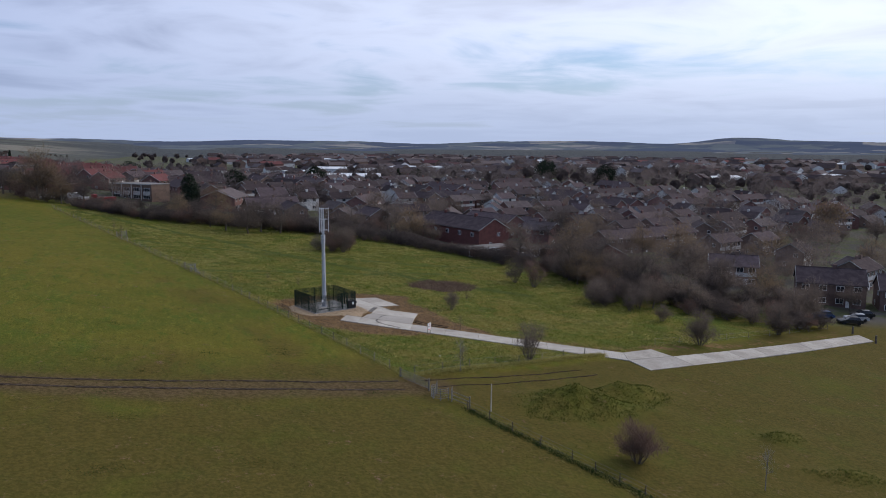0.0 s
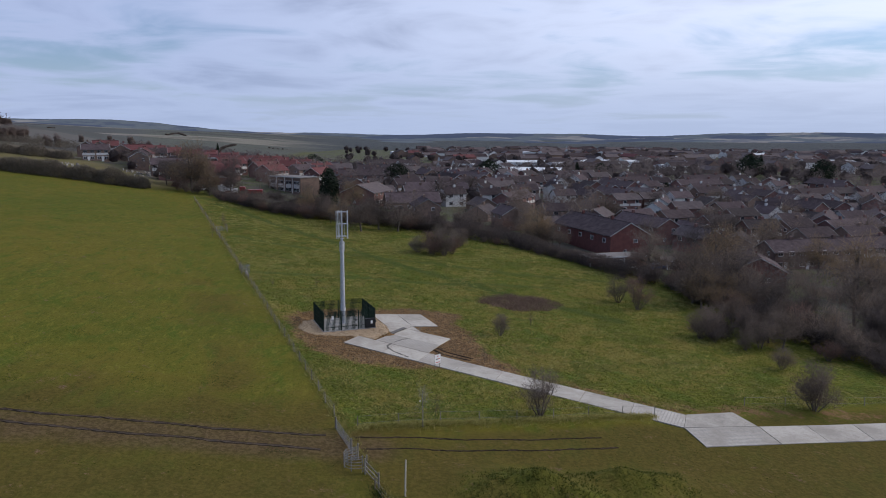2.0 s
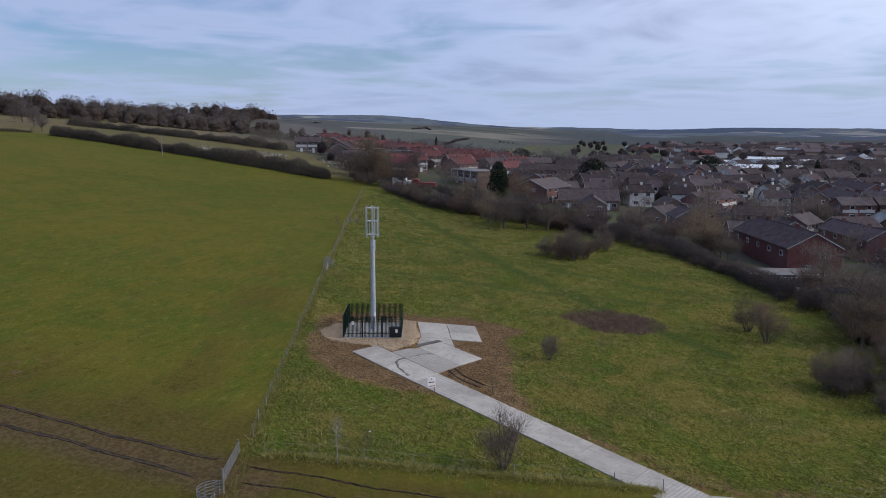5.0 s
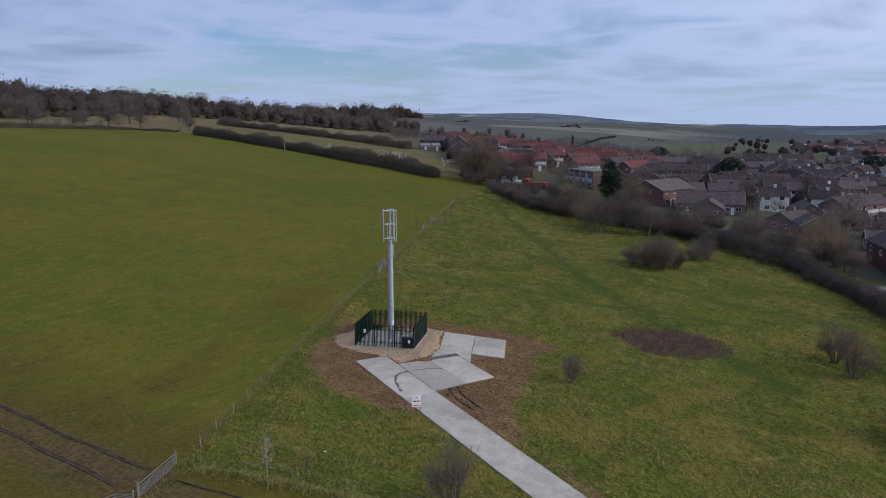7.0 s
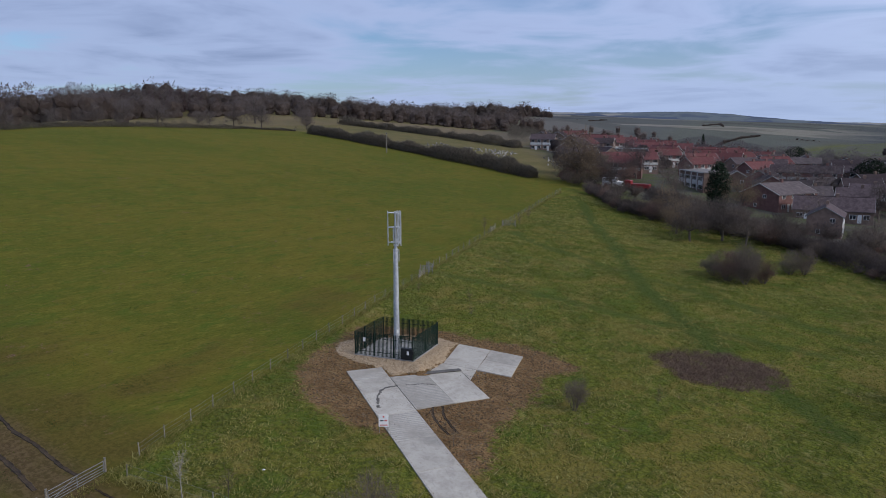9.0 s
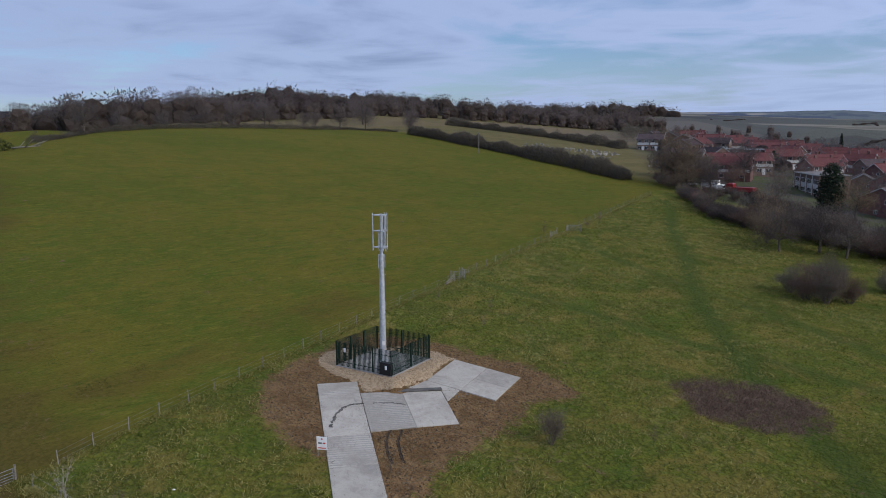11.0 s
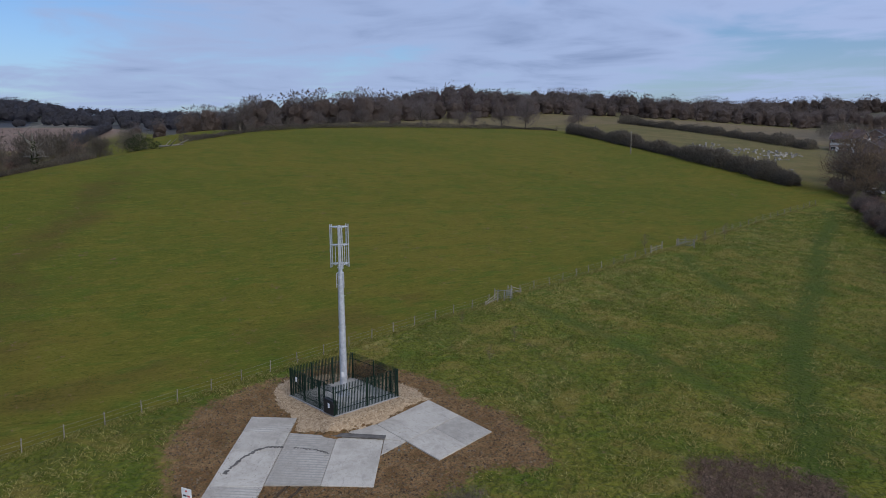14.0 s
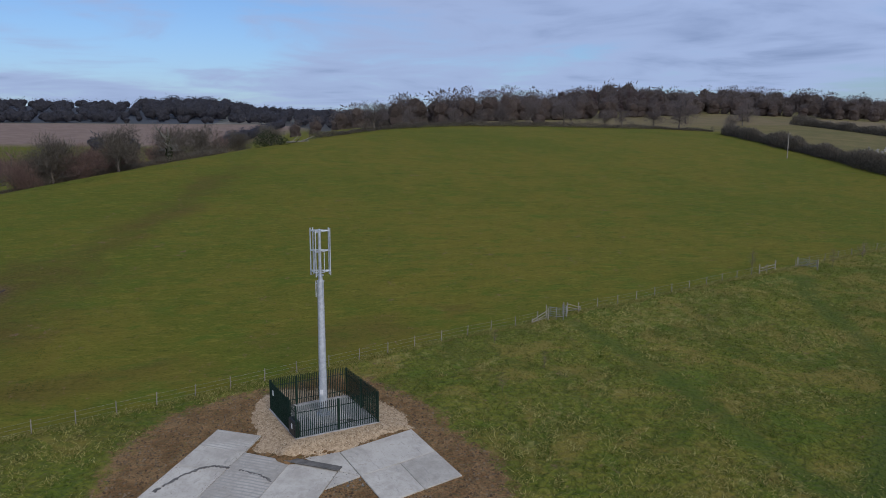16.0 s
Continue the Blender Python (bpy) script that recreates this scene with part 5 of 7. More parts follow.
def plant(name, meshes, x, y, label, category, scale=1.0, turn=None, group="", tall=1.0, sink=0.0):
    rng = random.Random(int(x * 131 + y * 71))
    m = pose(x, y, hz(x, y) - sink, 0, 0, rng.uniform(0, 360) if turn is None else turn) @ Matrix.Diagonal((scale, scale, scale * tall, 1))
    ob = thing(name, m, label, category, group)
    for nm, me in zip(("trunk", "crown", "leaves"), meshes):
        part(nm, me, ob)
    return ob


THORN = [tree_meshes(11 + k, 4.4, 4.4, M_BARK, M_TWIG, 2700, 0.8, 0.024, stems=7, girth=0.06, low=0.35, up=0.9) for k in range(3)]
THORN_R = [tree_meshes(31 + k, 3.2, 3.6, M_BARK, M_TWIG_R, 3800, 0.6, 0.028, stems=8, girth=0.05, low=0.3, up=0.6) for k in range(2)]
SCRUB = [tree_meshes(51 + k, 4.4, 5.4, M_BARK, (M_TWIG_D, M_TWIG_R, M_TWIG, M_TWIG_D)[k], 1500, 0.95, 0.065, stems=7, girth=0.06, low=0.2, up=0.6) for k in range(4)]
OAK = [tree_meshes(71 + k, 9.5, 9.0, M_BARK, (M_TWIG, M_TWIG_B, M_TWIG_D, M_TWIG)[k], 2400, 1.2, 0.064, girth=0.27, limbs=10) for k in range(4)]
FAR_TREE = [tree_meshes(91 + k, 12, 11, M_BARK, (M_TWIG, M_TWIG_B, M_TWIG_R, M_TWIG)[k], 950, 1.15, 0.26, girth=0.3, limbs=9, low=0.12, bole=0.1) for k in range(4)]
MAY = [tree_meshes(131 + k, 4.6, 5.2, M_BARK, (M_TWIG_B2, M_TWIG_R, M_TWIG)[k], 4600, 0.7, 0.026, stems=11, girth=0.06, low=0.12, up=0.6, lobe=0.28) for k in range(3)]
LONE = [tree_meshes(131 + k, 4.6, 4.8, M_BARK, (M_TWIG_B2, M_TWIG_R, M_TWIG)[k], 2600, 0.72, 0.024, stems=9, girth=0.065, low=0.3, up=0.75, lobe=0.24) for k in range(3)]
RUDDY = [tree_meshes(151 + k, 8.6, 9.0, M_BARK, (M_TWIG_R, M_TWIG_B2)[k], 4600, 1.0, 0.075, girth=0.25, limbs=11, low=0.12, bole=0.1, lobe=0.34) for k in range(2)]
SAPLING = tree_meshes(7, 4.6, 2.0, M_PALEBARK, M_TWIG_PALE, 150, 0.6, 0.020, girth=0.055, limbs=6, low=0.4, bole=0.35)
WISP = tree_meshes(8, 3.0, 1.5, M_BARK, M_TWIG_B, 170, 0.5, 0.018, girth=0.03, limbs=6, low=0.3, bole=0.2)
M_DEAD = surface("grey dead bark", (0.095, 0.088, 0.074), (0.19, 0.175, 0.15), 3.0, 0.9, 0, 0.5, 14.0, 0.2)
DEAD = tree_meshes(9, 8.5, 8.0, M_DEAD, M_TWIG, 700, 0.8, 0.04, girth=0.40, limbs=9, bole=0.25) + (leaf_mesh("leaves", 15, [(0, 0, 1.0 + 0.8 * k, 0.75 - 0.06 * k) for k in range(6)], 700, 0.13, M_IVY),)

plant("hawthorn", LONE[2], 21.4, -26.9, "bare hawthorn bush beside the concrete track", "tree", 1.0, 20, "", 1.15)
plant("hawthorn", LONE[0], 46.3, 27.2, "bare hawthorn, one of a close pair in the meadow", "tree", 1.0, 70, "", 1.15)
plant("hawthorn", LONE[1], 48.2, 22.2, "bare hawthorn, one of a close pair in the meadow", "tree", 1.1, 130, "", 1.2)
plant("hawthorn", MAY[2], 54.2, -20.9, "dense bare hawthorn near the track", "tree", 1.1, 10, "", 1.2)
plant("hawthorn", THORN[0], 21.5, 1.0, "small thin bare bush in the meadow grass", "bush", 0.62, 50, "", 1.2)
plant("bramble_bush", THORN_R[0], 15.8, -58.2, "round reddish bare bush in the lower field", "bush", 1.22, 0)
for k, (x, y, s) in enumerate(((12.6, 65.2, 0.85), (15.6, 63.6, 1.0), (18.4, 63.6, 1.08), (17.0, 67.6, 1.05), (20.4, 66.8, 0.85), (23.6, 79.6, 0.9), (21.8, 77.4, 0.75))):
    plant("hawthorn", MAY[k % 3], x, y, "dense rounded bare hawthorn in a clump in the meadow", "tree", s, k * 67, "hawthorn clump", 1.05 + 0.12 * (k * 5 % 4))
for k, (x, y, s) in enumerate(((54.4, 7.6, 1.25), (52.3, 6.3, 1.3), (59.8, 2.7, 1.2), (58, -6.6, 0.9), (56.8, 12, 1.2), (60.5, 8, 1.3), (62, 16, 1.25), (57, 1.5, 0.9))):
    plant("hawthorn", THORN[(k + 1) % 3], x, y, "bare dark hawthorn in the thicket by the meadow", "tree", s * 0.85, k * 49, "thicket")
plant("young_tree", SAPLING, 9.2, -32.5, "pale young tree by the grass bank", "tree", 1.0, 10)
plant("young_tree", SAPLING, 24.5, -64.5, "pale thin young tree in the lower field", "tree", 0.95, 140)
for x, y, s in ((10.6, -29.8, 0.95), (-30.8, 60.5, 1.15), (-31, 73.5, 1.0), (-32.8, 80, 1.2), (-1.2, 15.5, 0.75), (17.5, -12.5, 0.85), (27, 7.5, 0.8), (-12.0, 18.0, 0.6), (-5.5, 21, 0.7)):
    plant("sapling", WISP, x, y, "thin bare sapling in the grass", "sapling", s)
for k, (x, y, s) in enumerate(((-0.8, 91, 0.95), (-6, 97, 0.85), (3.5, 98, 1.0), (-9.5, 104, 0.75), (8.5, 97, 0.95), (-17.3, 119, 0.8), (-12.5, 110, 0.8), (1, 105, 0.95), (14, 104, 0.85))):
    plant("orchard_tree", OAK[k % 4], x, y, "low spreading bare tree at the meadow's edge", "tree", s, k * 53)


def along(points, gap, rng, side=0.0):
    for (x0, y0), (x1, y1) in zip(points, points[1:]):
        d = math.hypot(x1 - x0, y1 - y0)
        for k in range(max(1, int(d / gap))):
            t = (k + rng.uniform(0.1, 0.9)) / max(1, int(d / gap))
            o = rng.uniform(-side, side)
            yield x0 + (x1 - x0) * t - (y1 - y0) / d * o, y0 + (y1 - y0) * t + (x1 - x0) / d * o


rng = random.Random(12)
BELT = [(-47, 137), (-31, 117), (-17, 110), (3, 108), (24, 98), (40, 83), (52, 62), (60, 46), (65, 22), (69, 6), (80, -10), (88, -13)]
for x, y in along(BELT, 1.9, rng, 3.2):
    plant("scrub_bush", SCRUB[rng.randrange(4)], x, y, "tangled bare scrub between meadow and gardens", "bush", rng.uniform(0.6, 1.15) * (0.55 if 30 < x < 62 and 50 < y < 96 else 0.8 if x < -32 and y > 117 else 1.0), None, "scrub belt")
INNER = [(-22, 128), (0, 119), (22, 112), (44, 96), (58, 74), (68, 46), (72, 24), (78, 4), (92, -7)]
for x, y in along(INNER, 4.2, rng, 4.5):
    if math.hypot(x - 60, y - 80) < 17 or (rng.random() < 0.2 and x < 30):
        continue
    plant("scrub_bush", SCRUB[rng.randrange(4)], x, y, "tangled bare scrub behind the gardens", "bush", rng.uniform(0.8, 1.3), None, "scrub belt")
for x, y in along(INNER, 7, rng, 5):
    if math.hypot(x - 61, y - 70) < 15 or -15 < x < 30:
        continue
    plant("garden_tree", OAK[rng.randrange(4)], x, y, "bare garden tree among scrub", "tree", rng.uniform(0.7, 1.15), None, "garden trees")
for x, y, s in ((61, 30, 1.2), (70, 32, 1.25), (66, 12, 1.0), (74, 50, 1.3), (84, 18, 1.2), (82, 70, 1.4), (98, 40, 1.35), (90, 3, 0.9), (96, 8, 0.8), (100, 0, 0.75), (86, 10, 1.0), (107, -3, 0.7), (-44, 144, 1.0), (-50, 141, 0.9), (-57, 147.5, 1.7), (-56, 149.5, 1.55), (-68, 158, 1.0), (49, 84, 0.7), (46, 92, 0.75)):
    plant("garden_tree", OAK[int(s * 10) % 4], x, y, "tall bare tree over the gardens", "tree", s)

for x, y, s in ((-62, 157, 0.9), (-54, 159, 0.85), (-67, 164, 0.9), (-48, 163, 0.8), (-59, 167, 0.9)):
    plant("garden_tree", RUDDY[int(-x) % 2], x, y, "reddish-brown bare tree at the corner of the field", "tree", s)
THICKET = [(51, 0), (58, -14), (70, -17), (84, -15), (92, -2), (82, 24), (74, 46), (62, 44), (57, 22)]
spots = random.Random(5)
made = 0
while made < 36:
    x, y = spots.uniform(50, 93), spots.uniform(-17, 47)
    if inside(THICKET, np.array([x]), np.array([y]))[0]:
        made += 1
        tall = spots.random()
        if tall < 0.5:
            plant("thicket_tree", OAK[made % 4], x, y, "bare dark tree in the thicket above the houses", "tree", 0.5 + 0.6 * tall, None, "thicket")
        else:
            plant("scrub_bush", SCRUB[made % 4], x, y, "tangled bare scrub in the thicket", "bush", 0.4 + tall * 0.5, None, "thicket")

for x, y, s in ((-40, 144.5, 0.66), (-36.5, 143, 0.66), (-45.5, 144.5, 0.55), (-31, 143, 0.8), (-28, 139, 0.9), (-42, 140, 0.7), (-38.5, 138, 0.75), (-34, 139, 0.75), (-48.5, 143, 0.6), (-51.5, 145.5, 0.75), (-54, 142, 0.9), (-58, 143.5, 0.8), (-61, 146, 0.9)):
    plant("scrub_bush", SCRUB[int(-x) % 4], x, y, "tangled bare scrub in front of the parked lorry", "bush", s, None, "scrub belt")
# evergreens
dome = leaf_mesh("leaves", 3, [(0, 0, 5.2, 4.6), (3.2, 0.6, 4.4, 3.4), (-3.4, -0.4, 4.6, 3.2), (0.5, 2.6, 6.4, 3.0), (0, -2.5, 4, 3.4)], 3600, 0.32, M_EVER)
cone = leaf_mesh("leaves", 4, [(0, 0, 1.2, 1.5), (0, 0, 2.8, 1.6), (0.2, 0, 4.2, 1.5), (0, 0.1, 5.5, 1.2), (0, 0, 6.6, 0.8)], 4200, 0.16, M_EVER)
stump = Build().tube((0, 0, -0.3), (0, 0, 3.5), 0.3, 0.2, 8).mesh("trunk", M_BARK)
for x, y, s in ((10, 232, 1.0), (60, 300, 1.1), (130, 330, 0.8), (150, 240, 0.55), (210, 310, 1.3), (235, 280, 1.2), (66, 36, 0.42), (-35, 320, 1.0)):
    ob = thing("evergreen_tree", pose(x, y, hz(x, y)) @ Matrix.Diagonal((s, s, s, 1)), "dark round-headed evergreen tree among houses", "tree")
    part("trunk", stump, ob)
    part("leaves", dome, ob)
for x, y, s, w in ((-13, 144, 1.65, 2.05), (40, 190, 0.8, 0.9), (120, 200, 1.1, 0.8), (108, 300, 1.3, 0.8), (220, 330, 1.6, 0.9), (228, 334, 1.5, 0.9), (120, 150, 0.8, 0.8), (-60, 215, 0.9, 0.8), (-100, 380, 1.8, 0.7)):
    ob = thing("cypress", pose(x, y, hz(x, y)) @ Matrix.Diagonal((w, w, s, 1)), "dark clipped cypress beside the houses", "tree")
    part("trunk", stump, ob)
    part("leaves", cone, ob)

# ---------------------------------------------------------------- hedges and woods


def soup(meshes):
    """Corner places of all triangles of some meshes, n x 3 x 3."""
    out = []
    for me in meshes:
        me.calc_loop_triangles()
        v = np.empty(len(me.vertices) * 3, dtype=np.float32)
        me.vertices.foreach_get("co", v)
        t = np.empty(len(me.loop_triangles) * 3, dtype=np.int32)
        me.loop_triangles.foreach_get("vertices", t)
        out.append(v.reshape(-1, 3)[t.reshape(-1, 3)])
    return np.concatenate(out)


def mass(name, stock, places, label, category, material, kind="stuff"):
    """Many far trees as one mesh; places: x, y, scale, height factor."""
    rng = np.random.default_rng(len(places))
    out = []
    for x, y, s, t in places:
        a = rng.uniform(0, 6.28)
        c, d = math.cos(a) * s, math.sin(a) * s
        p = stock[rng.integers(len(stock))]
        out.append(np.stack([p[..., 0] * c - p[..., 1] * d + x, p[..., 0] * d + p[..., 1] * c + y, p[..., 2] * s * t + hz(x, y)], -1))
    v = np.concatenate(out).reshape(-1, 3)
    return solid(name, fast_mesh(name, v, np.arange(len(v)).reshape(-1, 3), material), label, category, kind)


def hedge(points, wide, tall, per_metre, blade, material, label, name="hedge"):
    """A trimmed or overgrown hedge: short twigs thick through a lumpy band along a line."""
    rng = np.random.default_rng(int(abs(points[0][0]) * 10) + len(points))
    out = []
    for (x0, y0), (x1, y1) in zip(points, points[1:]):
        d = math.hypot(x1 - x0, y1 - y0)
        n = int(d * per_metre)
        t = rng.uniform(0, 1, n)
        x, y = x0 + (x1 - x0) * t, y0 + (y1 - y0) * t
        lump = 0.35 + 0.7 * value_noise(x / 5.0 + 7, y / 5.0) + 0.75 * value_noise(x / 14.0 + 2, y / 14.0) ** 2
        a, r = rng.uniform(0, math.pi, n), np.sqrt(rng.uniform(0.15, 1, n))
        off, up = np.cos(a) * r * wide / 2 * lump, np.abs(np.sin(a)) * r * tall * lump
        px, py = x - (y1 - y0) / d * off, y + (x1 - x0) / d * off
        p = np.stack([px, py, height(px, py) + up], -1)
        g = rng.normal(size=(n, 3)) + np.array([0, 0, 0.8])
        g /= np.linalg.norm(g, axis=1)[:, None]
        s = np.cross(g, rng.normal(size=(n, 3)))
        s /= np.linalg.norm(s, axis=1)[:, None]
        length = rng.uniform(0.5, 1.4, (n, 1)) * tall * 0.28
        out.append(np.stack([p - s * blade / 2, p + s * blade / 2, p + g * length], 1))
    v = np.concatenate(out).reshape(-1, 3)
    return solid(name, fast_mesh(name, v, np.arange(len(v)).reshape(-1, 3), material), label, "hedge", "stuff")


hedge([(-69, 141.8), (-92, 147.5), (-135, 153.5), (-170, 159), (-196, 163.5)], 5.4, 3.9, 400, 0.14, M_TWIG_B2, "dark bare hedge along the top of the grazed field")
hedge([(-209, 166), (-224, 150), (-226, 100), (-208, 55), (-190, 28), (-170, 8)], 4.0, 1.5, 170, 0.13, M_TWIG_B2, "bare hedge on the brow of the grazed field")
hedge([(-106, -66), (-120, -54), (-136, -34), (-150, -16)], 5.0, 1.8, 320, 0.12, M_TWIG_B2, "reddish bare hedge below the brow")
hedge([(-46, 138), (-33, 121), (-18, 112), (2, 110), (22, 101), (38, 86), (50, 66), (57, 50)], 5.0, 2.9, 440, 0.07, M_TWIG_D, "low tangled bramble along the meadow's edge")
hedge([(-122, 216), (-180, 226), (-252, 236)], 5, 3.2, 200, 0.2, M_TWIG_B2, "bare hedge between far fields")

oak_soup = [soup(p) for p in OAK]
# full round heads of fine twigs for woods seen from far off


def sprays(seed, lobes, count, size, slim=0.34):
    """Sprays of twigs pointing outwards from the lobes of a crown; corner places, n x 3 x 3."""
    rng = np.random.default_rng(seed)
    lb = np.array(lobes)
    pick = rng.choice(len(lb), count, p=(lb[:, 3] ** 2) / (lb[:, 3] ** 2).sum())
    d = rng.normal(size=(count, 3))
    d /= np.linalg.norm(d, axis=1)[:, None]
    p = lb[pick, :3] + d * lb[pick, 3:4] * rng.uniform(0.7, 1.0, (count, 1))
    p[:, 2] = np.maximum(p[:, 2], 0.2)
    w = d + rng.normal(0, 0.55, (count, 3)) + np.array((0, 0, 0.15))
    w /= np.linalg.norm(w, axis=1)[:, None]
    u = np.cross(w, rng.normal(size=(count, 3)))
    u /= np.linalg.norm(u, axis=1)[:, None]
    s = size * rng.uniform(0.6, 1.3, (count, 1))
    return np.stack([p - u * s * slim, p + u * s * slim, p + w * s * 1.6], 1)


def cores(seed, lobes):
    """The close-grown inside of a crown: a ragged many-sided lump in each lobe."""
    rng = np.random.default_rng(seed)
    g = (1 + 5 ** 0.5) / 2
    ico = np.array([(-1, g, 0), (1, g, 0), (-1, -g, 0), (1, -g, 0), (0, -1, g), (0, 1, g), (0, -1, -g), (0, 1, -g), (g, 0, -1), (g, 0, 1), (-g, 0, -1), (-g, 0, 1)]) / math.hypot(1, g)
    tri = np.array([(i, j, k) for i, j, k in itertools.combinations(range(12), 3) if max(np.linalg.norm(ico[i] - ico[j]), np.linalg.norm(ico[j] - ico[k]), np.linalg.norm(ico[i] - ico[k])) < 1.2])
    mid = {}
    for t in tri:
        for a, b in ((t[0], t[1]), (t[1], t[2]), (t[0], t[2])):
            mid.setdefault((min(a, b), max(a, b)), 12 + len(mid))
    ball = np.concatenate([ico, [(ico[a] + ico[b]) / np.linalg.norm(ico[a] + ico[b]) for a, b in mid]])
    fine = []
    for a, b, c in tri:
        ab, bc, ac = mid[(a, b)], mid[(b, c)], mid[(a, c)]
        fine += [(a, ab, ac), (ab, b, bc), (ac, bc, c), (ab, bc, ac)]
    fine = np.array(fine)
    out = []
    for x, y, z, r in lobes:
        v = ball * rng.uniform(0.62, 1.08, (len(ball), 1)) * r + np.array((x, y, z))
        v[:, 2] = np.maximum(v[:, 2], 0.0)
        out.append(v[fine])
    return np.concatenate(out)


def head(seed, count, size, tall=1.0, full=True):
    """A domed winter crown: small lobes spread over a dome, so that the outline is rounded and knobbly."""
    rng = random.Random(seed)
    lobes = [(0, 0, 4.6, 3.4), (0, 0, 2.2, 2.4)]
    for k in range(12):
        a, e = k * 2.4 + rng.uniform(-0.3, 0.3), rng.uniform(-0.3, 1.35)
        r = 3.1 * rng.uniform(0.8, 1.1)
        lobes.append((r * math.cos(a) * math.cos(e), r * math.sin(a) * math.cos(e), 5.0 + 3.6 * tall * math.sin(e), rng.uniform(1.2, 2.0)))
    return np.concatenate([sprays(seed, lobes, count, size), cores(seed, [(0, 0, 4.8, 3.1), (0, 0, 1.5, 3.3)] if count > 99 else [(0, 0, 4.2, 4.2)])]) if full else sprays(seed, lobes, count, size)


CLUMP = [head(200 + k, 50, 0.8) for k in range(4)]
CANOPY = [head(210 + k, 1300, 0.27) for k in range(5)]
INNER_HEAD = [head(220 + k, 300, 0.46) for k in range(4)]
STREET = [head(230 + k, 430, 0.42, 1.15, False) for k in range(4)]
pine_soup = [np.concatenate([sprays(5, [(0, 0, 2.5 + 0.95 * k, 2.1 - 0.16 * k) for k in range(12)], 400, 0.42), cores(5, [(0, 0, 3.0 + 3.0 * k, 1.9 - 0.45 * k) for k in range(3)]), soup((Build().tube((0, 0, -0.3), (0, 0, 13.8), 0.2, 0.05, 5, False).mesh("trunk", M_BARK),))])]
HILLTOP = [(-292, 62), (-290, 100), (-298, 150), (-312, 205), (-345, 240), (-430, 250), (-540, 210), (-540, 70), (-400, 40)]
FARWOOD = [(-320, 258), (-285, 312), (-258, 362), (-246, 400), (-275, 450), (-340, 640), (-430, 560), (-500, 390), (-430, 290)]
rng = np.random.default_rng(21)


def fill(poly, count, low, high):
    px, py = [p[0] for p in poly], [p[1] for p in poly]
    out = []
    while len(out) < count:
        x, y = rng.uniform(min(px), max(px)), rng.uniform(min(py), max(py))
        if inside(poly, np.array([x]), np.array([y]))[0]:
            out.append((x, y, rng.uniform(low, high), rng.uniform(0.85, 1.15)))
    return out


def fringe(line, gap, low, high, wander=4.0):
    return [(x, y, rng.uniform(low, high), rng.uniform(0.85, 1.1)) for x, y in along(line, gap, random.Random(int(abs(line[0][0]))), wander)]


edge = fringe([(-300, 50), (-290, 76), (-288, 104), (-300, 152), (-314, 206)], 7, 0.9, 1.3) + fringe([(-322, 260), (-282, 314), (-256, 366), (-246, 400)], 8, 0.75, 1.0) + fringe([(-312, 206), (-335, 232), (-322, 262)], 5, 0.8, 1.1)
shoulder = [(-262, 98, 1.1), (-270, 92, 1.2), (-256, 110, 0.9), (-330, 30, 1.0), (-345, 18, 0.95), (-360, 8, 0.9), (-318, 38, 1.1), (-338, 44, 1.1), (-352, 30, 1.0)]
bush_soup = [head(240 + k, 420, 0.42, 0.8, False) for k in range(3)]


def taller(places):
    """Older, taller trees towards the valley side of the hilltop."""
    return [(x, y, s * (1.0 + 0.40 * float(smooth(y, 165, 85))), t) for x, y, s, t in places]


under = fringe([(-296, 52), (-286, 78), (-284, 104), (-296, 152), (-310, 206)], 4, 0.25, 0.5, 3) + fringe([(-318, 258), (-279, 312), (-253, 364), (-243, 400)], 4, 0.25, 0.5, 3)
rim = fringe([(-318, 322), (-282, 362), (-250, 400), (-232, 425)], 6, 0.9, 1.25)
mass("woodland", CANOPY, taller(edge + [(x, y, s * 0.86, 1.0) for x, y, s in shoulder]) + rim + fill([(-240, 410), (-150, 350), (-120, 430), (-200, 520)], 30, 0.5, 0.8), "bare winter trees along the wood's edge on the hilltop", "woodland", M_TWIG_W)
mass("woodland", INNER_HEAD, taller(fill(HILLTOP, 170, 1.05, 1.4)) + fill(FARWOOD, 190, 1.05, 1.4), "bare winter woodland on the hilltop", "woodland", M_TWIG_W)
mass("woodland", CLUMP, fill([(-325, 200), (-335, 280), (-430, 300), (-440, 225)], 45, 0.9, 1.3) + fill(HILLTOP, 90, 1.0, 1.5) + fill(FARWOOD, 110, 0.9, 1.25), "dense bare woodland behind the hilltop's edge", "woodland", M_TWIG_W)
mass("underwood", bush_soup, under, "low bare bushes along the foot of the wood", "bushes", M_TWIG_W)
mass("larch_wood", pine_soup, fill([(-312, 118), (-318, 205), (-400, 225), (-420, 120)], 130, 0.76, 0.94), "reddish larch plantation on the hilltop", "woodland", M_TWIG_L)
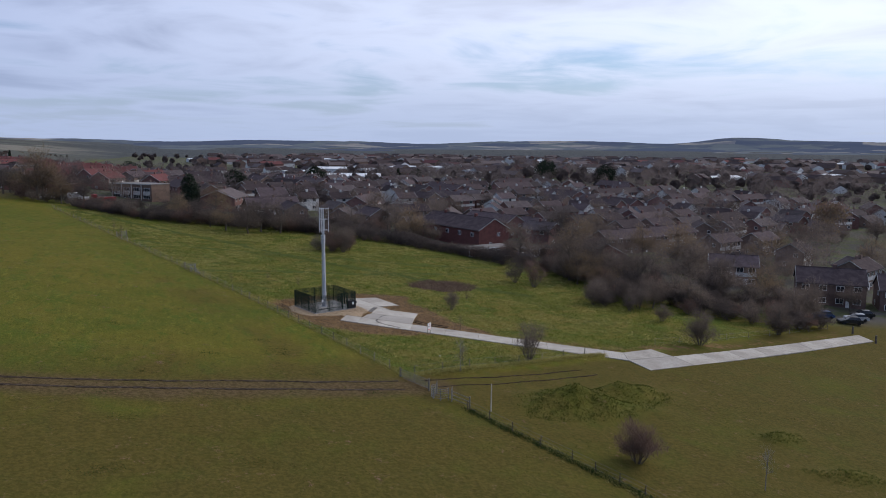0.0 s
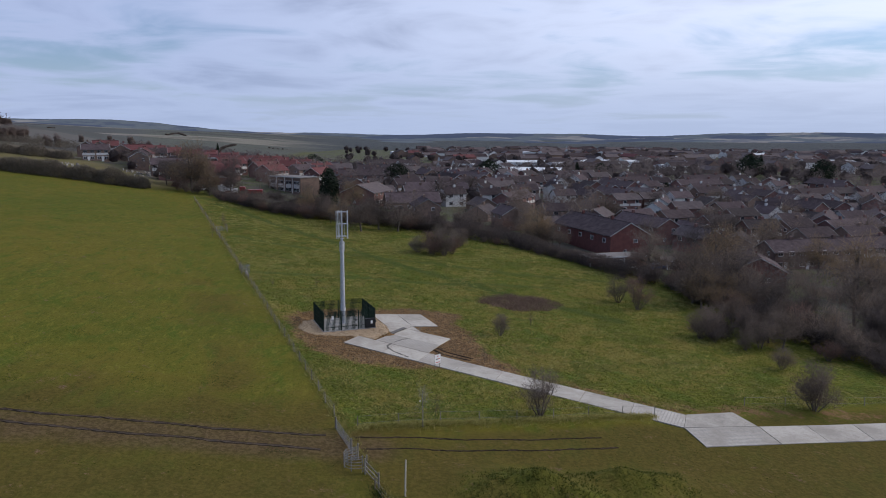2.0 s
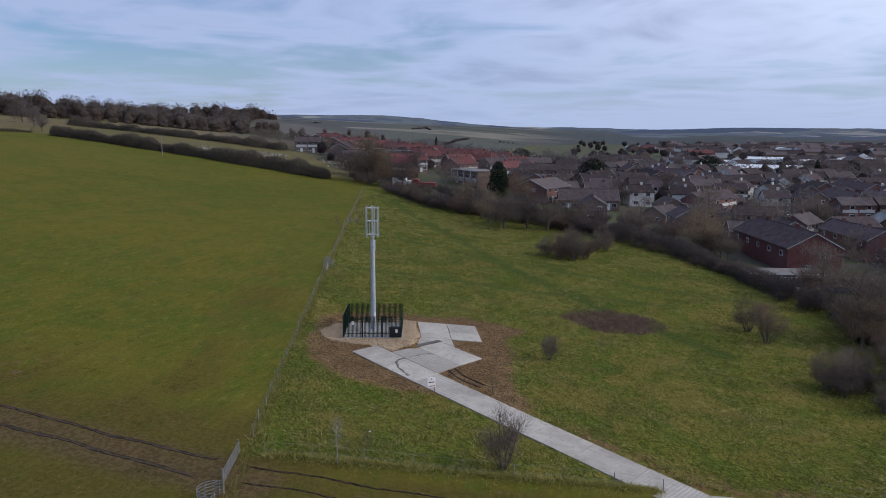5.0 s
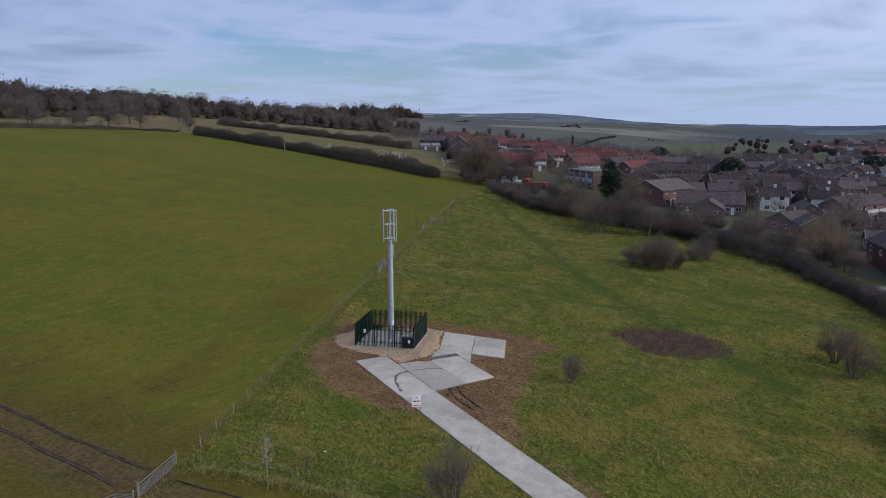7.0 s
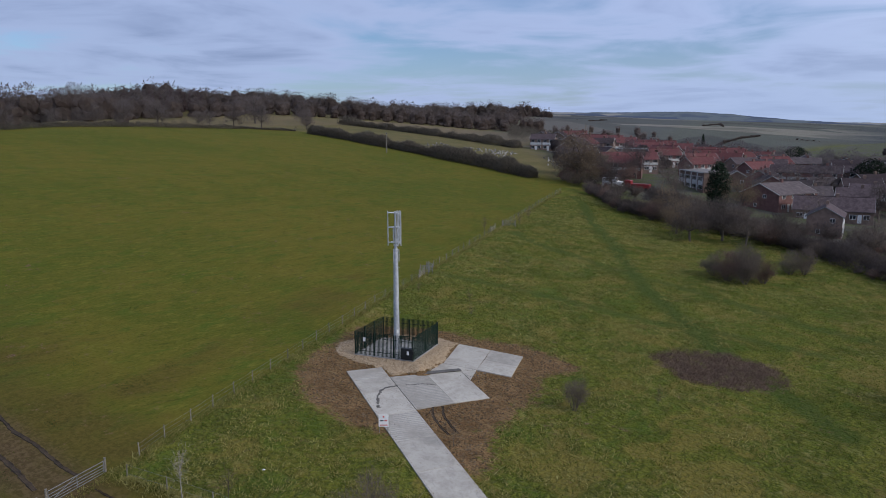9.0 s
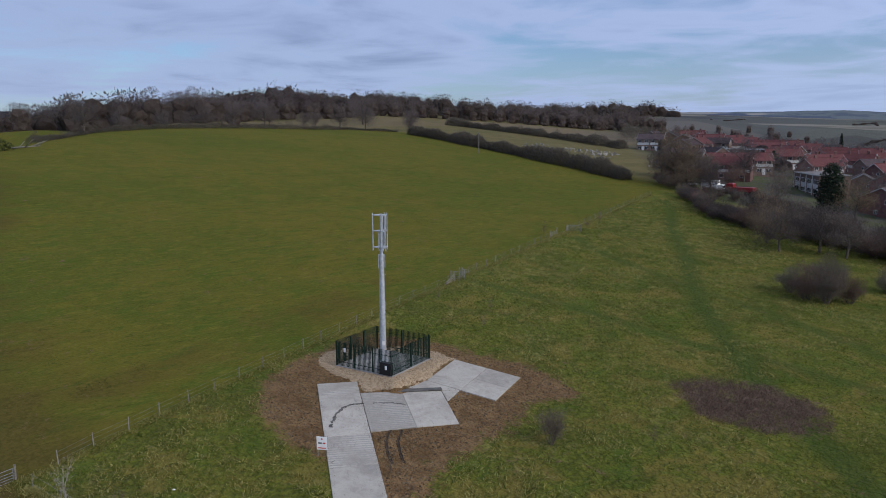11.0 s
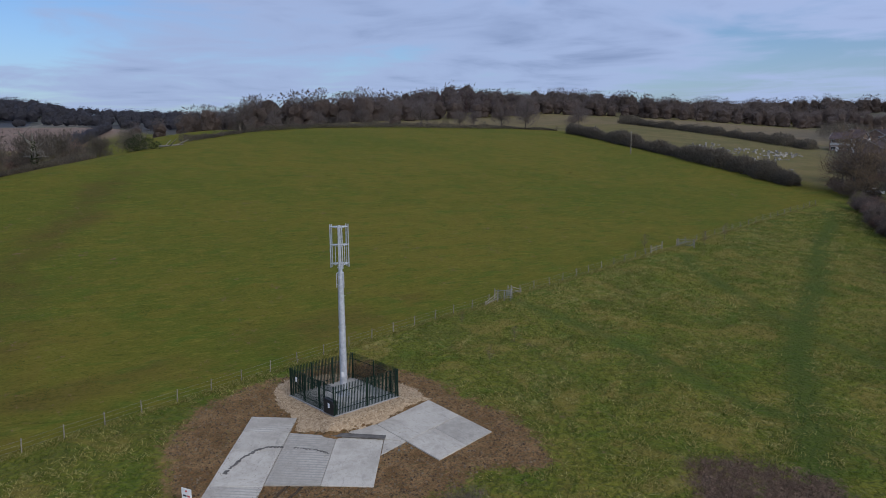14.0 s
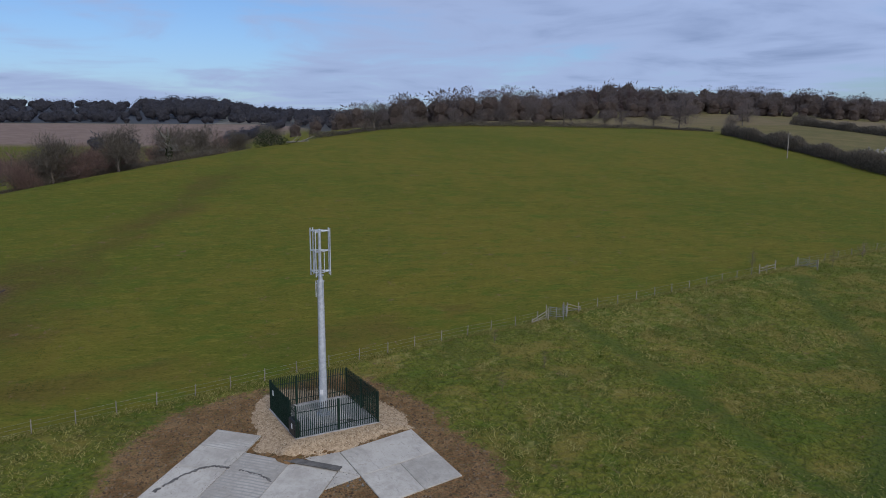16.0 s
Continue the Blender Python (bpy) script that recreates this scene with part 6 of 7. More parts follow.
bushes = fringe([(-224, 150), (-226, 100), (-208, 55), (-190, 28), (-172, 10)], 5.0, 0.2, 0.52, 4.5) + fringe([(-165, 6), (-150, -12), (-136, -34), (-118, -54)], 4.5, 0.2, 0.38, 3.0) + fringe([(-70, 142), (-92, 147.5), (-135, 153.5), (-209, 166)], 9, 0.22, 0.42, 1.5) + fringe([(-120, 214), (-180, 224), (-252, 236)], 9, 0.3, 0.5, 2) + fringe([(-140, 250), (-185, 320), (-238, 400)], 5, 0.4, 0.75, 8) + fringe([(-118, 232), (-150, 300), (-190, 370)], 7, 0.4, 0.7, 10)
bushes += [(-35.5, 146, 0.3, 0.9), (-38.5, 144.5, 0.32, 0.9), (-33, 147.5, 0.28, 0.9), (-41, 145.5, 0.27, 0.9)]
mass("hedgerow_bushes", bush_soup, bushes, "bare bushes grown out of the field hedges", "bushes", M_TWIG_B2)
BROW_OAK = [tree_meshes(181 + k, 9.5, 9.5, M_BARK, M_TWIG_W, 2000, 1.0, 0.085, girth=0.3, limbs=11, low=0.2) for k in range(3)]
plant("hedgerow_oak", BROW_OAK[1], -262, 185, "broad bare oak standing alone on the brow", "tree", 1.55)
brow = ((-214, 62), (-228, 84), (-232, 112), (-236, 140), (-246, 160), (-215, 178), (-240, 200), (-268, 222), (-226, 128), (-232, 98), (-220, 74), (-238, 118), (-228, 162), (-206, 44), (-197, 30))
for k, (x, y) in enumerate(brow):
    plant("hedgerow_oak", BROW_OAK[k % 3], x, y, "bare spreading oak on the brow of the field", "tree", 0.70 + 0.13 * (k * 7 % 5), None, "hedgerow oaks")
side = ((-119, -44), (-124, -38), (-129, -47), (-121, -51), (-133, -40), (-140, -46), (-116, -57), (-127, -57), (-138, -55), (-147, -42), (-112, -66), (-150, -30), (-160, -34), (-170, -24), (-166, -44), (-182, -14), (-178, -34), (-192, -4), (-200, -22))
for k, (x, y) in enumerate(side):
    plant("valley_tree", RUDDY[k % 2], x, y, "bare reddish-brown tree below the brow of the field", "tree", 0.98 + 0.08 * (k * 3 % 5), None, "valley trees", sink=0.3)
for x, y, s in ((-139.5, -29, 1.25), (-113, -60, 1.0)):
    plant("dead_oak", DEAD, x, y, "pale dying oak with ivy on its trunk", "tree", s)
ivy = leaf_mesh("ivy_mound", 12, [(0, 0, 1.6, 2.0), (2.6, 0.5, 2.2, 2.3), (5.4, 0.2, 1.7, 2.0), (7.8, -0.4, 1.2, 1.4)], 2600, 0.16, M_IVY)
solid("ivy_mound", ivy, "dark green ivy over a fallen tree on the brow", "ivy", m=pose(-151, -7, hz(-151, -7), 0, 0, 125))
log = Build()
for k, (p, q, r) in enumerate((((0, 0, 0.5), (6.5, 0.6, 1.0), 0.28), ((3.0, 0.2, 0.7), (5.6, -1.6, 2.6), 0.16), ((4.4, 0.4, 0.9), (7.2, 2.2, 2.2), 0.14), ((5.6, 0.5, 1.0), (8.6, -0.6, 2.4), 0.12), ((1.6, 0.1, 0.6), (2.6, 1.8, 2.2), 0.13))):
    log.tube(p, q, r, r * 0.4, 7)
solid("fallen_tree", log.mesh("fallen_tree", M_PALEBARK, True), "pale fallen tree with broken limbs on the brow", "tree", m=pose(-154, 0, hz(-154, 0), 0, 0, 60))
far_places = [(x, y, rng.uniform(0.7, 1.1), rng.uniform(0.8, 1.1)) for x, y in zip(rng.uniform(-820, -230, 170), rng.uniform(-420, -60, 170)) if not inside(CROP, np.array([x]), np.array([y]))[0]]
far_places += [(-300 - 5.0 * k, -26 + 0.5 * k, rng.uniform(0.6, 0.9), 0.9) for k in range(60)]
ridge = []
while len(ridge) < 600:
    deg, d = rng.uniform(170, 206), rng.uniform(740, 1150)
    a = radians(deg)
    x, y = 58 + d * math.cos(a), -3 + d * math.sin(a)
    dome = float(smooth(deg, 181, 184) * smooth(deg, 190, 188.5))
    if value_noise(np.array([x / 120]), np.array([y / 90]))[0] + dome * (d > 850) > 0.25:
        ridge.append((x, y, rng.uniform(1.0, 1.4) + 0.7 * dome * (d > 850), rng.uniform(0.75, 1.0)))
mass("ridge_wood", CLUMP, ridge, "far winter woods on the ridge past the ploughed field", "woodland", M_TWIG_HAZE)
back = []
for k in range(11):
    x0, y0, a = rng.uniform(-640, -60), rng.uniform(380, 900), rng.choice((0.2, 0.3, 2.9, 1.8)) + rng.uniform(-0.2, 0.2)
    for j in range(int(rng.integers(40, 90))):
        x, y = x0 + math.cos(a) * 2.0 * j + rng.normal(0, 0.8), y0 + math.sin(a) * 2.0 * j + rng.normal(0, 0.8)
        if x < -78 - 0.02 * y:
            back.append((x, y, rng.uniform(0.14, 0.3) + 0.06 * math.sin(j * 0.23 + k), rng.uniform(0.6, 0.9)))
mass("hedgerow_trees", CLUMP, back, "far hedgerows on the slopes past the town", "trees", M_TWIG_W)
mass("valley_wood", CLUMP, far_places, "far bare trees and hedgerows across the side valley", "woodland", M_TWIG_HAZE)

# ---------------------------------------------------------------- houses


def window(parent, x, y, z, w, h, turn, bars=1, plain=False):
    """A white frame with dark panes, standing proud of the wall; plain: frame and pane in one mesh."""
    fr = Build()
    t = 0.08
    for a in ((-w / 2, 0, w / 2, t), (-w / 2, h - t, w / 2, h), (-w / 2, t, -w / 2 + t, h - t), (w / 2 - t, t, w / 2, h - t)):
        fr.box(a[0], -0.05, a[1], a[2], 0.03, a[3])
    for k in range(bars):
        c = -w / 2 + w * (k + 1) / (bars + 1)
        fr.box(c - 0.03, -0.04, t, c + 0.03, 0.03, h - t)
    if plain:
        own = Build().box(-w / 2, -0.05, 0, w / 2, 0.03, h)
        own.quad((-w / 2 + 0.1, -0.056, 0.1), (w / 2 - 0.1, -0.056, 0.1), (w / 2 - 0.1, -0.056, h - 0.1), (-w / 2 + 0.1, -0.056, h - 0.1))
        me = own.mesh("window", M_FRAME)
        me.materials.append(M_GLASS)
        me.polygons[len(me.polygons) - 1].material_index = 1
        part("window", me, parent, "", pose(x, y, z, 0, 0, turn))
        return
    wd = part("window", fr.mesh("window", M_FRAME), parent, "", pose(x, y, z, 0, 0, turn))
    part("pane", Build().box(-w / 2 + 0.01, -0.02, 0.01, w / 2 - 0.01, 0.02, h - 0.01).mesh("pane", M_GLASS), wd)


def gable_house(label, length, deep, eaves, rise, wall, tiles, units=1, chimneys=1, band=None, group="houses", category="house", plain=False):
    """A gabled house or terrace with its ridge along x, its base at z 0."""
    ob = thing("house", pose(0, 0, -500), label, category, group)
    L, D = length / 2, deep / 2
    b = Build()
    b.v = [(-L, -D, -1.5), (L, -D, -1.5), (L, D, -1.5), (-L, D, -1.5), (-L, -D, eaves), (L, -D, eaves), (L, D, eaves), (-L, D, eaves), (-L, 0, eaves + rise), (L, 0, eaves + rise)]
    b.f = [(3, 2, 1, 0), (0, 1, 5, 4), (2, 3, 7, 6), (1, 2, 6, 9, 5), (3, 0, 4, 8, 7), (4, 5, 9, 8), (6, 7, 8, 9)]
    part("wall", b.mesh("wall", wall), ob)
    o, t = 0.35, 0.16
    slope = rise / D
    for s in (-1, 1):
        r = Build()
        y0, y1, z0, z1 = s * (D + o), 0.0, eaves - o * slope + 0.05, eaves + rise + 0.05
        pts = [(-L - 0.25, y0, z0), (L + 0.25, y0, z0), (L + 0.25, y1, z1), (-L - 0.25, y1, z1)]
        r.v = pts + [(x, y, z + t) for x, y, z in pts]
        r.f = [(0, 1, 2, 3), (7, 6, 5, 4), (0, 4, 5, 1), (1, 5, 6, 2), (2, 6, 7, 3), (3, 7, 4, 0)]
        part("roof", r.mesh("roof", tiles), ob)
        board = Build().box(-L - 0.24, y0 - 0.06 * s - 0.05, z0 - 0.02, L + 0.24, y0 - 0.06 * s + 0.05, z0 + 0.10)
        for g in (-1, 1):
            i, xa, xb = len(board.v), g * (L + 0.255), g * (L + 0.31)
            board.v += [(x, y, z + h) for x in (xa, xb) for y, z in ((y0, z0), (0.0, z1)) for h in (-0.04, 0.17)]
            board.f += [(i + 4, i + 5, i + 7, i + 6), (i, i + 2, i + 3, i + 1), (i + 1, i + 3, i + 7, i + 5), (i, i + 4, i + 6, i + 2)]
        part("barge_board", board.mesh("barge_board", M_BARGE), ob)
    if not plain:
        part("ridge", Build().tube((-L - 0.25, 0, eaves + rise + 0.2), (L + 0.25, 0, eaves + rise + 0.2), 0.12, 0.12, 6).mesh("ridge", tiles), ob)
    storeys = [0.9, 3.5] if eaves > 4 else [0.9]
    for u in range(units):
        c = -L + length * (u + 0.5) / units
        span = length / units
        for z in storeys:
            for dx in ((span * 0.1,) if plain else (-span * 0.25, span * 0.25)):
                window(ob, c + dx, -D, z, 1.5, 1.15, 0, 1, plain)
                if dx > 0 and z == storeys[-1]:
                    window(ob, c, D, z, 1.4, 1.1, 180, 1, plain)
        if band and eaves > 4:
            part("cladding", Build().box(c - span * 0.46, -D - 0.035, 2.5, c + span * 0.46, -D - 0.002, 3.42).mesh("cladding", band), ob, "pale cladding panel")
        if not plain:
            part("door", Build().box(c - 0.45, -D - 0.05, 0.0, c + 0.45, -D + 0.02, 2.05, 0.01).mesh("door", M_FRAME), ob)
    for s in (-1, 1):
        window(ob, s * L, s * 1.6, storeys[-1], 1.1, 1.0, 90 * s, 1, plain)
        if not plain:
            window(ob, s * L, -s * 1.2, 1.0, 0.9, 1.0, 90 * s)
    for k in range(chimneys):
        x = -L + length * (k + 0.5) / chimneys + 0.8
        part("chimney", Build().box(x - 0.4, -0.3, eaves + rise - 0.6, x + 0.4, 0.3, eaves + rise + 1.0, 0.04).mesh("chimney", wall), ob)
    return ob


def flat_house(label, length, deep, tall, wall, units, band):
    """A flat-roofed terrace with white bands."""
    ob = thing("flat_roofed_terrace", pose(0, 0, -500), label, "house", "houses")
    L, D = length / 2, deep / 2
    part("wall", Build().box(-L, -D, -1.5, L, D, tall).mesh("wall", wall), ob)
    part("roof", Build().box(-L - 0.2, -D - 0.2, tall + 0.002, L + 0.2, D + 0.2, tall + 0.3, 0.04).mesh("roof", M_FLAT), ob)
    for u in range(units):
        c, span = -L + length * (u + 0.5) / units, length / units
        for z in (0.7, 3.2):
            if z + 1.4 < tall:
                window(ob, c, -D, z, span * 0.68, 1.3, 0, 3)
        part("pier", Build().box(c - span / 2 - 0.12, -D - 0.2, 0, c - span / 2 + 0.12, -D - 0.003, tall - 0.1).mesh("pier", band), ob, "white pier")
        if tall > 4:
            part("cladding", Build().box(c - span * 0.36, -D - 0.035, 2.04, c + span * 0.36, -D - 0.002, 3.16).mesh("cladding", band), ob, "white cladding")
        part("fascia", Build().box(c - span / 2 + 0.02, -D - 0.235, tall + 0.02, c + span / 2 - 0.02, -D - 0.203, tall + 0.27).mesh("fascia", band), ob)
    return ob


def put(proto, x, y, turn, sink=0.3, scale=1.0):
    m = pose(x, y, hz(x, y) - sink, 0, 0, turn)
    ob = copy_thing(proto, m)
    return ob


def drop(proto):
    for o in (*proto.children_recursive, proto):
        bpy.data.objects.remove(o)


KINDS = (("brown brick semi-detached house with a dark tiled roof", 10.5, 7.2, 4.8, 2.1, M_BRICK_B, M_TILE, 2, 1, M_RENDER),
         ("red brick terrace with a dark tiled roof", 22, 7.6, 4.9, 2.2, M_BRICK, M_TILE, 4, 2, M_RENDER),
         ("white rendered house with a dark tiled roof", 8, 6.8, 4.8, 2.1, M_RENDER, M_TILE, 1, 1, None),
         ("brick house with a red tiled roof and white upper panels", 12, 7.2, 4.8, 2.3, M_BRICK, M_TILE_R, 2, 2, M_RENDER),
         ("brown brick bungalow with a grey tiled roof", 10, 8, 2.5, 2.3, M_BRICK_B, M_TILE_G, 1, 1, None),
         ("red brick semi-detached house with a grey tiled roof", 10.5, 7.2, 4.8, 2.1, M_BRICK, M_TILE_G, 2, 1, M_RENDER))
H_SEMI, H_ROW, H_WHITE, H_RED, H_LOW, H_GREY = [gable_house(*k) for k in KINDS]
FAR_OF = {h: gable_house(*k, plain=True) for h, k in zip((H_SEMI, H_ROW, H_WHITE, H_RED, H_LOW, H_GREY), KINDS)}
H_FLAT = flat_house("flat-roofed brick terrace with white piers and bands", 20, 8, 5.6, M_BRICK_B, 4, M_RENDER)
H_GARAGE = flat_house("row of low flat-roofed garages", 14, 5.5, 2.4, M_BRICK_B, 5, M_FRAME)
H_SHED = gable_house("long warehouse with a pale sheet roof", 44, 18, 4.0, 1.6, M_SHED, M_SHED, 3, 0, None, "warehouses", "warehouse")

fixed = [(H_GARAGE, 57.0, 66.0, 12), (H_GARAGE, 75, 66, 8), (H_SEMI, 103, 26, -38), (H_LOW, 119, 40, 62), (H_LOW, 110, 82, 20), (H_SEMI, 131, 62, 14), (H_ROW, 124, 78, 16), (H_SEMI, 141, 44, 30), (H_LOW, 101, 96, 60), (H_SEMI, 148, 64, 18), (H_SEMI, 134, 18, 20), (H_LOW, 146, 28, 70),
         (H_LOW, 36, 137, 60), (H_WHITE, 29, 168, 20), (H_FLAT, -28, 176, -49), (H_SEMI, -76, 186, 20), (H_SEMI, -92, 205, 110), (H_RED, -60, 222, 40),
         (H_RED, -40, 205, 62), (H_RED, -22, 212, 62), (H_RED, -78, 250, 20), (H_RED, -50, 245, 30), (H_RED, -98, 232, 100), (H_SEMI, -116, 226, 20),
         (H_RED, -110, 262, 15), (H_RED, -84, 280, 35), (H_RED, -52, 276, 30), (H_RED, -135, 290, 20), (H_RED, -24, 240, 50), (H_SHED, 88, 347, -14), (H_FLAT, -72, 226, -10), (H_RED, -66, 238, -12)]
placed = []
for proto, x, y, turn in fixed:
    put(proto, x, y, turn)
    placed.append((x, y, 15 if proto in (H_ROW, H_SHED, H_FLAT) else 11))
own = gable_house("long brown brick house with a dark roof and three wide windows", 18, 8.4, 2.9, 3.0, M_BRICK_B, M_TILE, 3, 1)
put(own, 14, 151, 10)
drop(own)
own = gable_house("broad brick house with a low-pitched grey-brown roof", 16, 12, 4.6, 2.6, M_BRICK, M_TILE_G, 2, 1)
put(own, -1.0, 158, 68)
drop(own)
own = gable_house("long red brick terrace with a blank gable and dark roof", 30, 10.6, 5.4, 2.9, M_BRICK_R, M_TILE, 5, 2, None)
for x, y in ((60.6, 90.5),):
    put(own, x, y, 104)
    placed.append((x, y, 19))
drop(own)
own = gable_house("long pale warehouse with a low sheet roof", 40, 16, 3.6, 1.4, M_SHED, M_SHED, 3, 0, None, "warehouses", "warehouse")
for x, y, a in ((118, 478, -14), (156, 470, -14)):
    put(own, x, y, a)
drop(own)
own = gable_house("long brown brick terrace with white panels and red tiled roof", 22, 8, 4.5, 2.3, M_BRICK_B, M_TILE_R, 4, 2, M_RENDER)
put(own, -62, 192, 36)
drop(own)
placed.append((-62, 192, 15))
own = gable_house("dark red brick house with a low dark roof", 13, 10.5, 3.2, 2.7, M_BRICK_R, M_TILE, 1, 1, None)
put(own, 85, 55, 72)
placed.append((85, 55, 11))
drop(own)
own = gable_house("dark brown brick terrace with a dark tiled roof", 24, 8, 4.4, 2.3, M_BRICK_D, M_TILE, 4, 2, None)
put(own, 108, 74, 8)
drop(own)
placed.append((108, 74, 15))
own = gable_house("pair of dark brick houses with small windows by the track", 13, 8.2, 5.0, 2.6, M_BRICK_D, M_TILE, 2, 1, None)
for x, y in ((110, 5), (122, -5), (133, -14)):
    put(own, x, y, -42)
    placed.append((x, y, 11))
drop(own)
placed += [(26, 143, 13), (-21, 156, 13), (14, 151, 14), (-1, 158, 14), (-46, 156, 24), (-12, 140, 8)]
CARPARK = (75, 152)
rng = random.Random(44)
spots = []
for i in range(-15, 38):
    for j in range(0, 30):
        u, v = i * 13.5 + (j % 2) * 5, 40 + j * 13.5
        x, y = u * math.cos(radians(14)) - v * math.sin(radians(14)) + 40, u * math.sin(radians(14)) + v * math.cos(radians(14)) + 20
        spots.append((x + rng.uniform(-3, 3), y + rng.uniform(-2.5, 2.5), (i // 3 + j // 4) % 3))
count = 0
for x, y, way in sorted(spots, key=lambda s: math.hypot(s[0], s[1] + 60)):
    a = (np.array([x]), np.array([y]))
    if not inside(TOWN, *a)[0] or edge_distance(TOWN_EDGE, *a, False)[0] < 11 or math.hypot(x, y) > 430 or math.hypot(x - CARPARK[0], y - CARPARK[1]) < 20:
        continue
    if any(math.hypot(x - p, y - q) < r for p, q, r in placed) or count >= 248:
        continue
    stock = (H_RED, H_RED, H_SEMI, H_GREY, H_WHITE) if x < -30 else (H_SEMI, H_ROW, H_LOW, H_GREY, H_LOW, H_WHITE, H_GREY, H_SEMI, H_WHITE, H_WHITE)
    proto = stock[rng.randrange(len(stock))]
    if proto is H_WHITE and (math.hypot(x - 20, y + 60) < 215 or x < 30):
        proto = H_SEMI
    put(FAR_OF[proto] if math.hypot(x - 20, y + 60) > 195 else proto, x, y, 14 + (0, 90, 0)[way] + rng.uniform(-9, 9) + (rng.random() < 0.2) * 40)
    placed.append((x, y, 10.5 if proto is H_ROW else 8.0))
    count += 1
for proto in (H_SEMI, H_ROW, H_WHITE, H_RED, H_LOW, H_GREY, H_FLAT, H_GARAGE, H_SHED, *FAR_OF.values()):
    drop(proto)


def distant_houses():
    """Roofs and walls of the far side of the town, too small to tell apart."""
    rng = random.Random(8)
    ob = thing("distant_houses", pose(0, 0, 0), "crowded small roofs and walls of the far town", "houses", kind="stuff")
    bits = {}
    for k in range(950):
        r, a = 430 + 560 * rng.random() ** 0.8, radians(rng.uniform(18, 97))
        x, y = r * math.cos(a), r * math.sin(a) - 40
        if x < 0.12 * (y - 500):
            continue
        L, D, e, h = rng.uniform(5, 12), rng.uniform(3.6, 4.6), rng.choice((2.6, 4.8, 4.8)), 2.3
        t = radians(rng.choice((10, 20, 100, 60)) + rng.uniform(-8, 8))
        c, s, z = math.cos(t), math.sin(t), hz(x, y) - 0.5
        kind = rng.random()
        wall = M_RENDER if kind < 0.24 else (M_BRICK if kind < 0.4 else M_BRICK_B)
        tile = M_TILE_R if rng.random() < (0.12 if x < -30 else 0.04) else (M_TILE if rng.random() < 0.6 else M_TILE_G)
        if rng.random() < 0.05:
            L, D, e, h, wall, tile = rng.uniform(10, 22), 7, 4, 0.9, M_SHED, M_SHED

        def at(u, v, w):
            return x + u * c - v * s, y + u * s + v * c, z + w

        b = bits.setdefault(wall.name, (Build(), wall))[0]
        b.quad(at(-L, -D, -2), at(L, -D, -2), at(L, -D, e), at(-L, -D, e))
        b.quad(at(L, D, -2), at(-L, D, -2), at(-L, D, e), at(L, D, e))
        for g in (-1, 1):
            b.quad(at(g * L, -D * g, -2), at(g * L, D * g, -2), at(g * L, D * g, e), at(g * L, 0, e + h), at(g * L, -D * g, e))
        b = bits.setdefault(tile.name, (Build(), tile))[0]
        for g in (-1, 1):
            b.quad(at(-L * g, -(D + 0.3) * g, e - 0.1), at(L * g, -(D + 0.3) * g, e - 0.1), at(L * g, 0, e + h + 0.1), at(-L * g, 0, e + h + 0.1))
    for nm, (b, mt) in bits.items():
        tagged(part("houses", b.mesh("houses", mt), ob), kind="stuff")


distant_houses()
rng = np.random.default_rng(31)
near_town, far_town = [], []
while len(near_town) < 440:
    x, y = rng.uniform(-130, 420), rng.uniform(20, 420)
    if inside(TOWN, np.array([x]), np.array([y]))[0] and edge_distance(TOWN_EDGE, np.array([x]), np.array([y]), False)[0] > 10 and all(math.hypot(x - p, y - q) > r * 0.62 for p, q, r in placed):
        near_town.append((x, y))
beyond = [p for p in near_town if math.hypot(p[0] - 20, p[1] + 60) > 250]
mass("town_trees", STREET[:2], [(x, y, rng.uniform(0.55, 0.95), rng.uniform(0.8, 1.1)) for x, y in beyond], "bare trees crowded between the houses", "trees", M_TWIG_F)
for k, (x, y) in enumerate(p for p in near_town if p not in beyond):
    s = 0.6 + 0.6 * float(rng.random())
    m = pose(x, y, hz(x, y), 0, 0, float(rng.uniform(0, 360))) @ Matrix.Diagonal((s, s, s, 1))
    ob = thing("street_tree", m, "bare winter tree between the houses", "tree", "street trees")
    stock = OAK[k % 4] if math.hypot(x, y) < 220 else FAR_TREE[k % 4]
    part("trunk", stock[0], ob)
    part("crown", stock[1], ob)
for k in range(480):
    r, a = 380 + 560 * rng.random(), radians(rng.uniform(12, 93))
    far_town.append((r * math.cos(a), r * math.sin(a) - 30, rng.uniform(0.45, 0.95), rng.uniform(0.8, 1.1)))
close = []
while len(close) < 120:
    x, y = rng.uniform(-110, 210), rng.uniform(20, 215)
    d = edge_distance(TOWN_EDGE, np.array([x]), np.array([y]), False)[0]
    if inside(TOWN, np.array([x]), np.array([y]))[0] and d > 12 and all(math.hypot(x - p, y - q) > r * 0.55 for p, q, r in placed):
        close.append((x, y, rng.uniform(0.6, 1.15), rng.uniform(0.85, 1.1)))
while len(close) < 152:
    x, y = rng.uniform(84, 122), rng.uniform(24, 68)
    if math.hypot(x - 85, y - 55) > 9 and math.hypot(x - 108, y - 74) > 12 and math.hypot(x - 103, y - 26) > 7:
        close.append((x, y, rng.uniform(0.5, 0.85), rng.uniform(0.85, 1.1)))
mass("garden_trees", [p[np.random.default_rng(5).permutation(len(p))[:900]] for p in oak_soup], close, "bare garden trees crowded between the houses", "trees", M_TWIG)
crowd = []
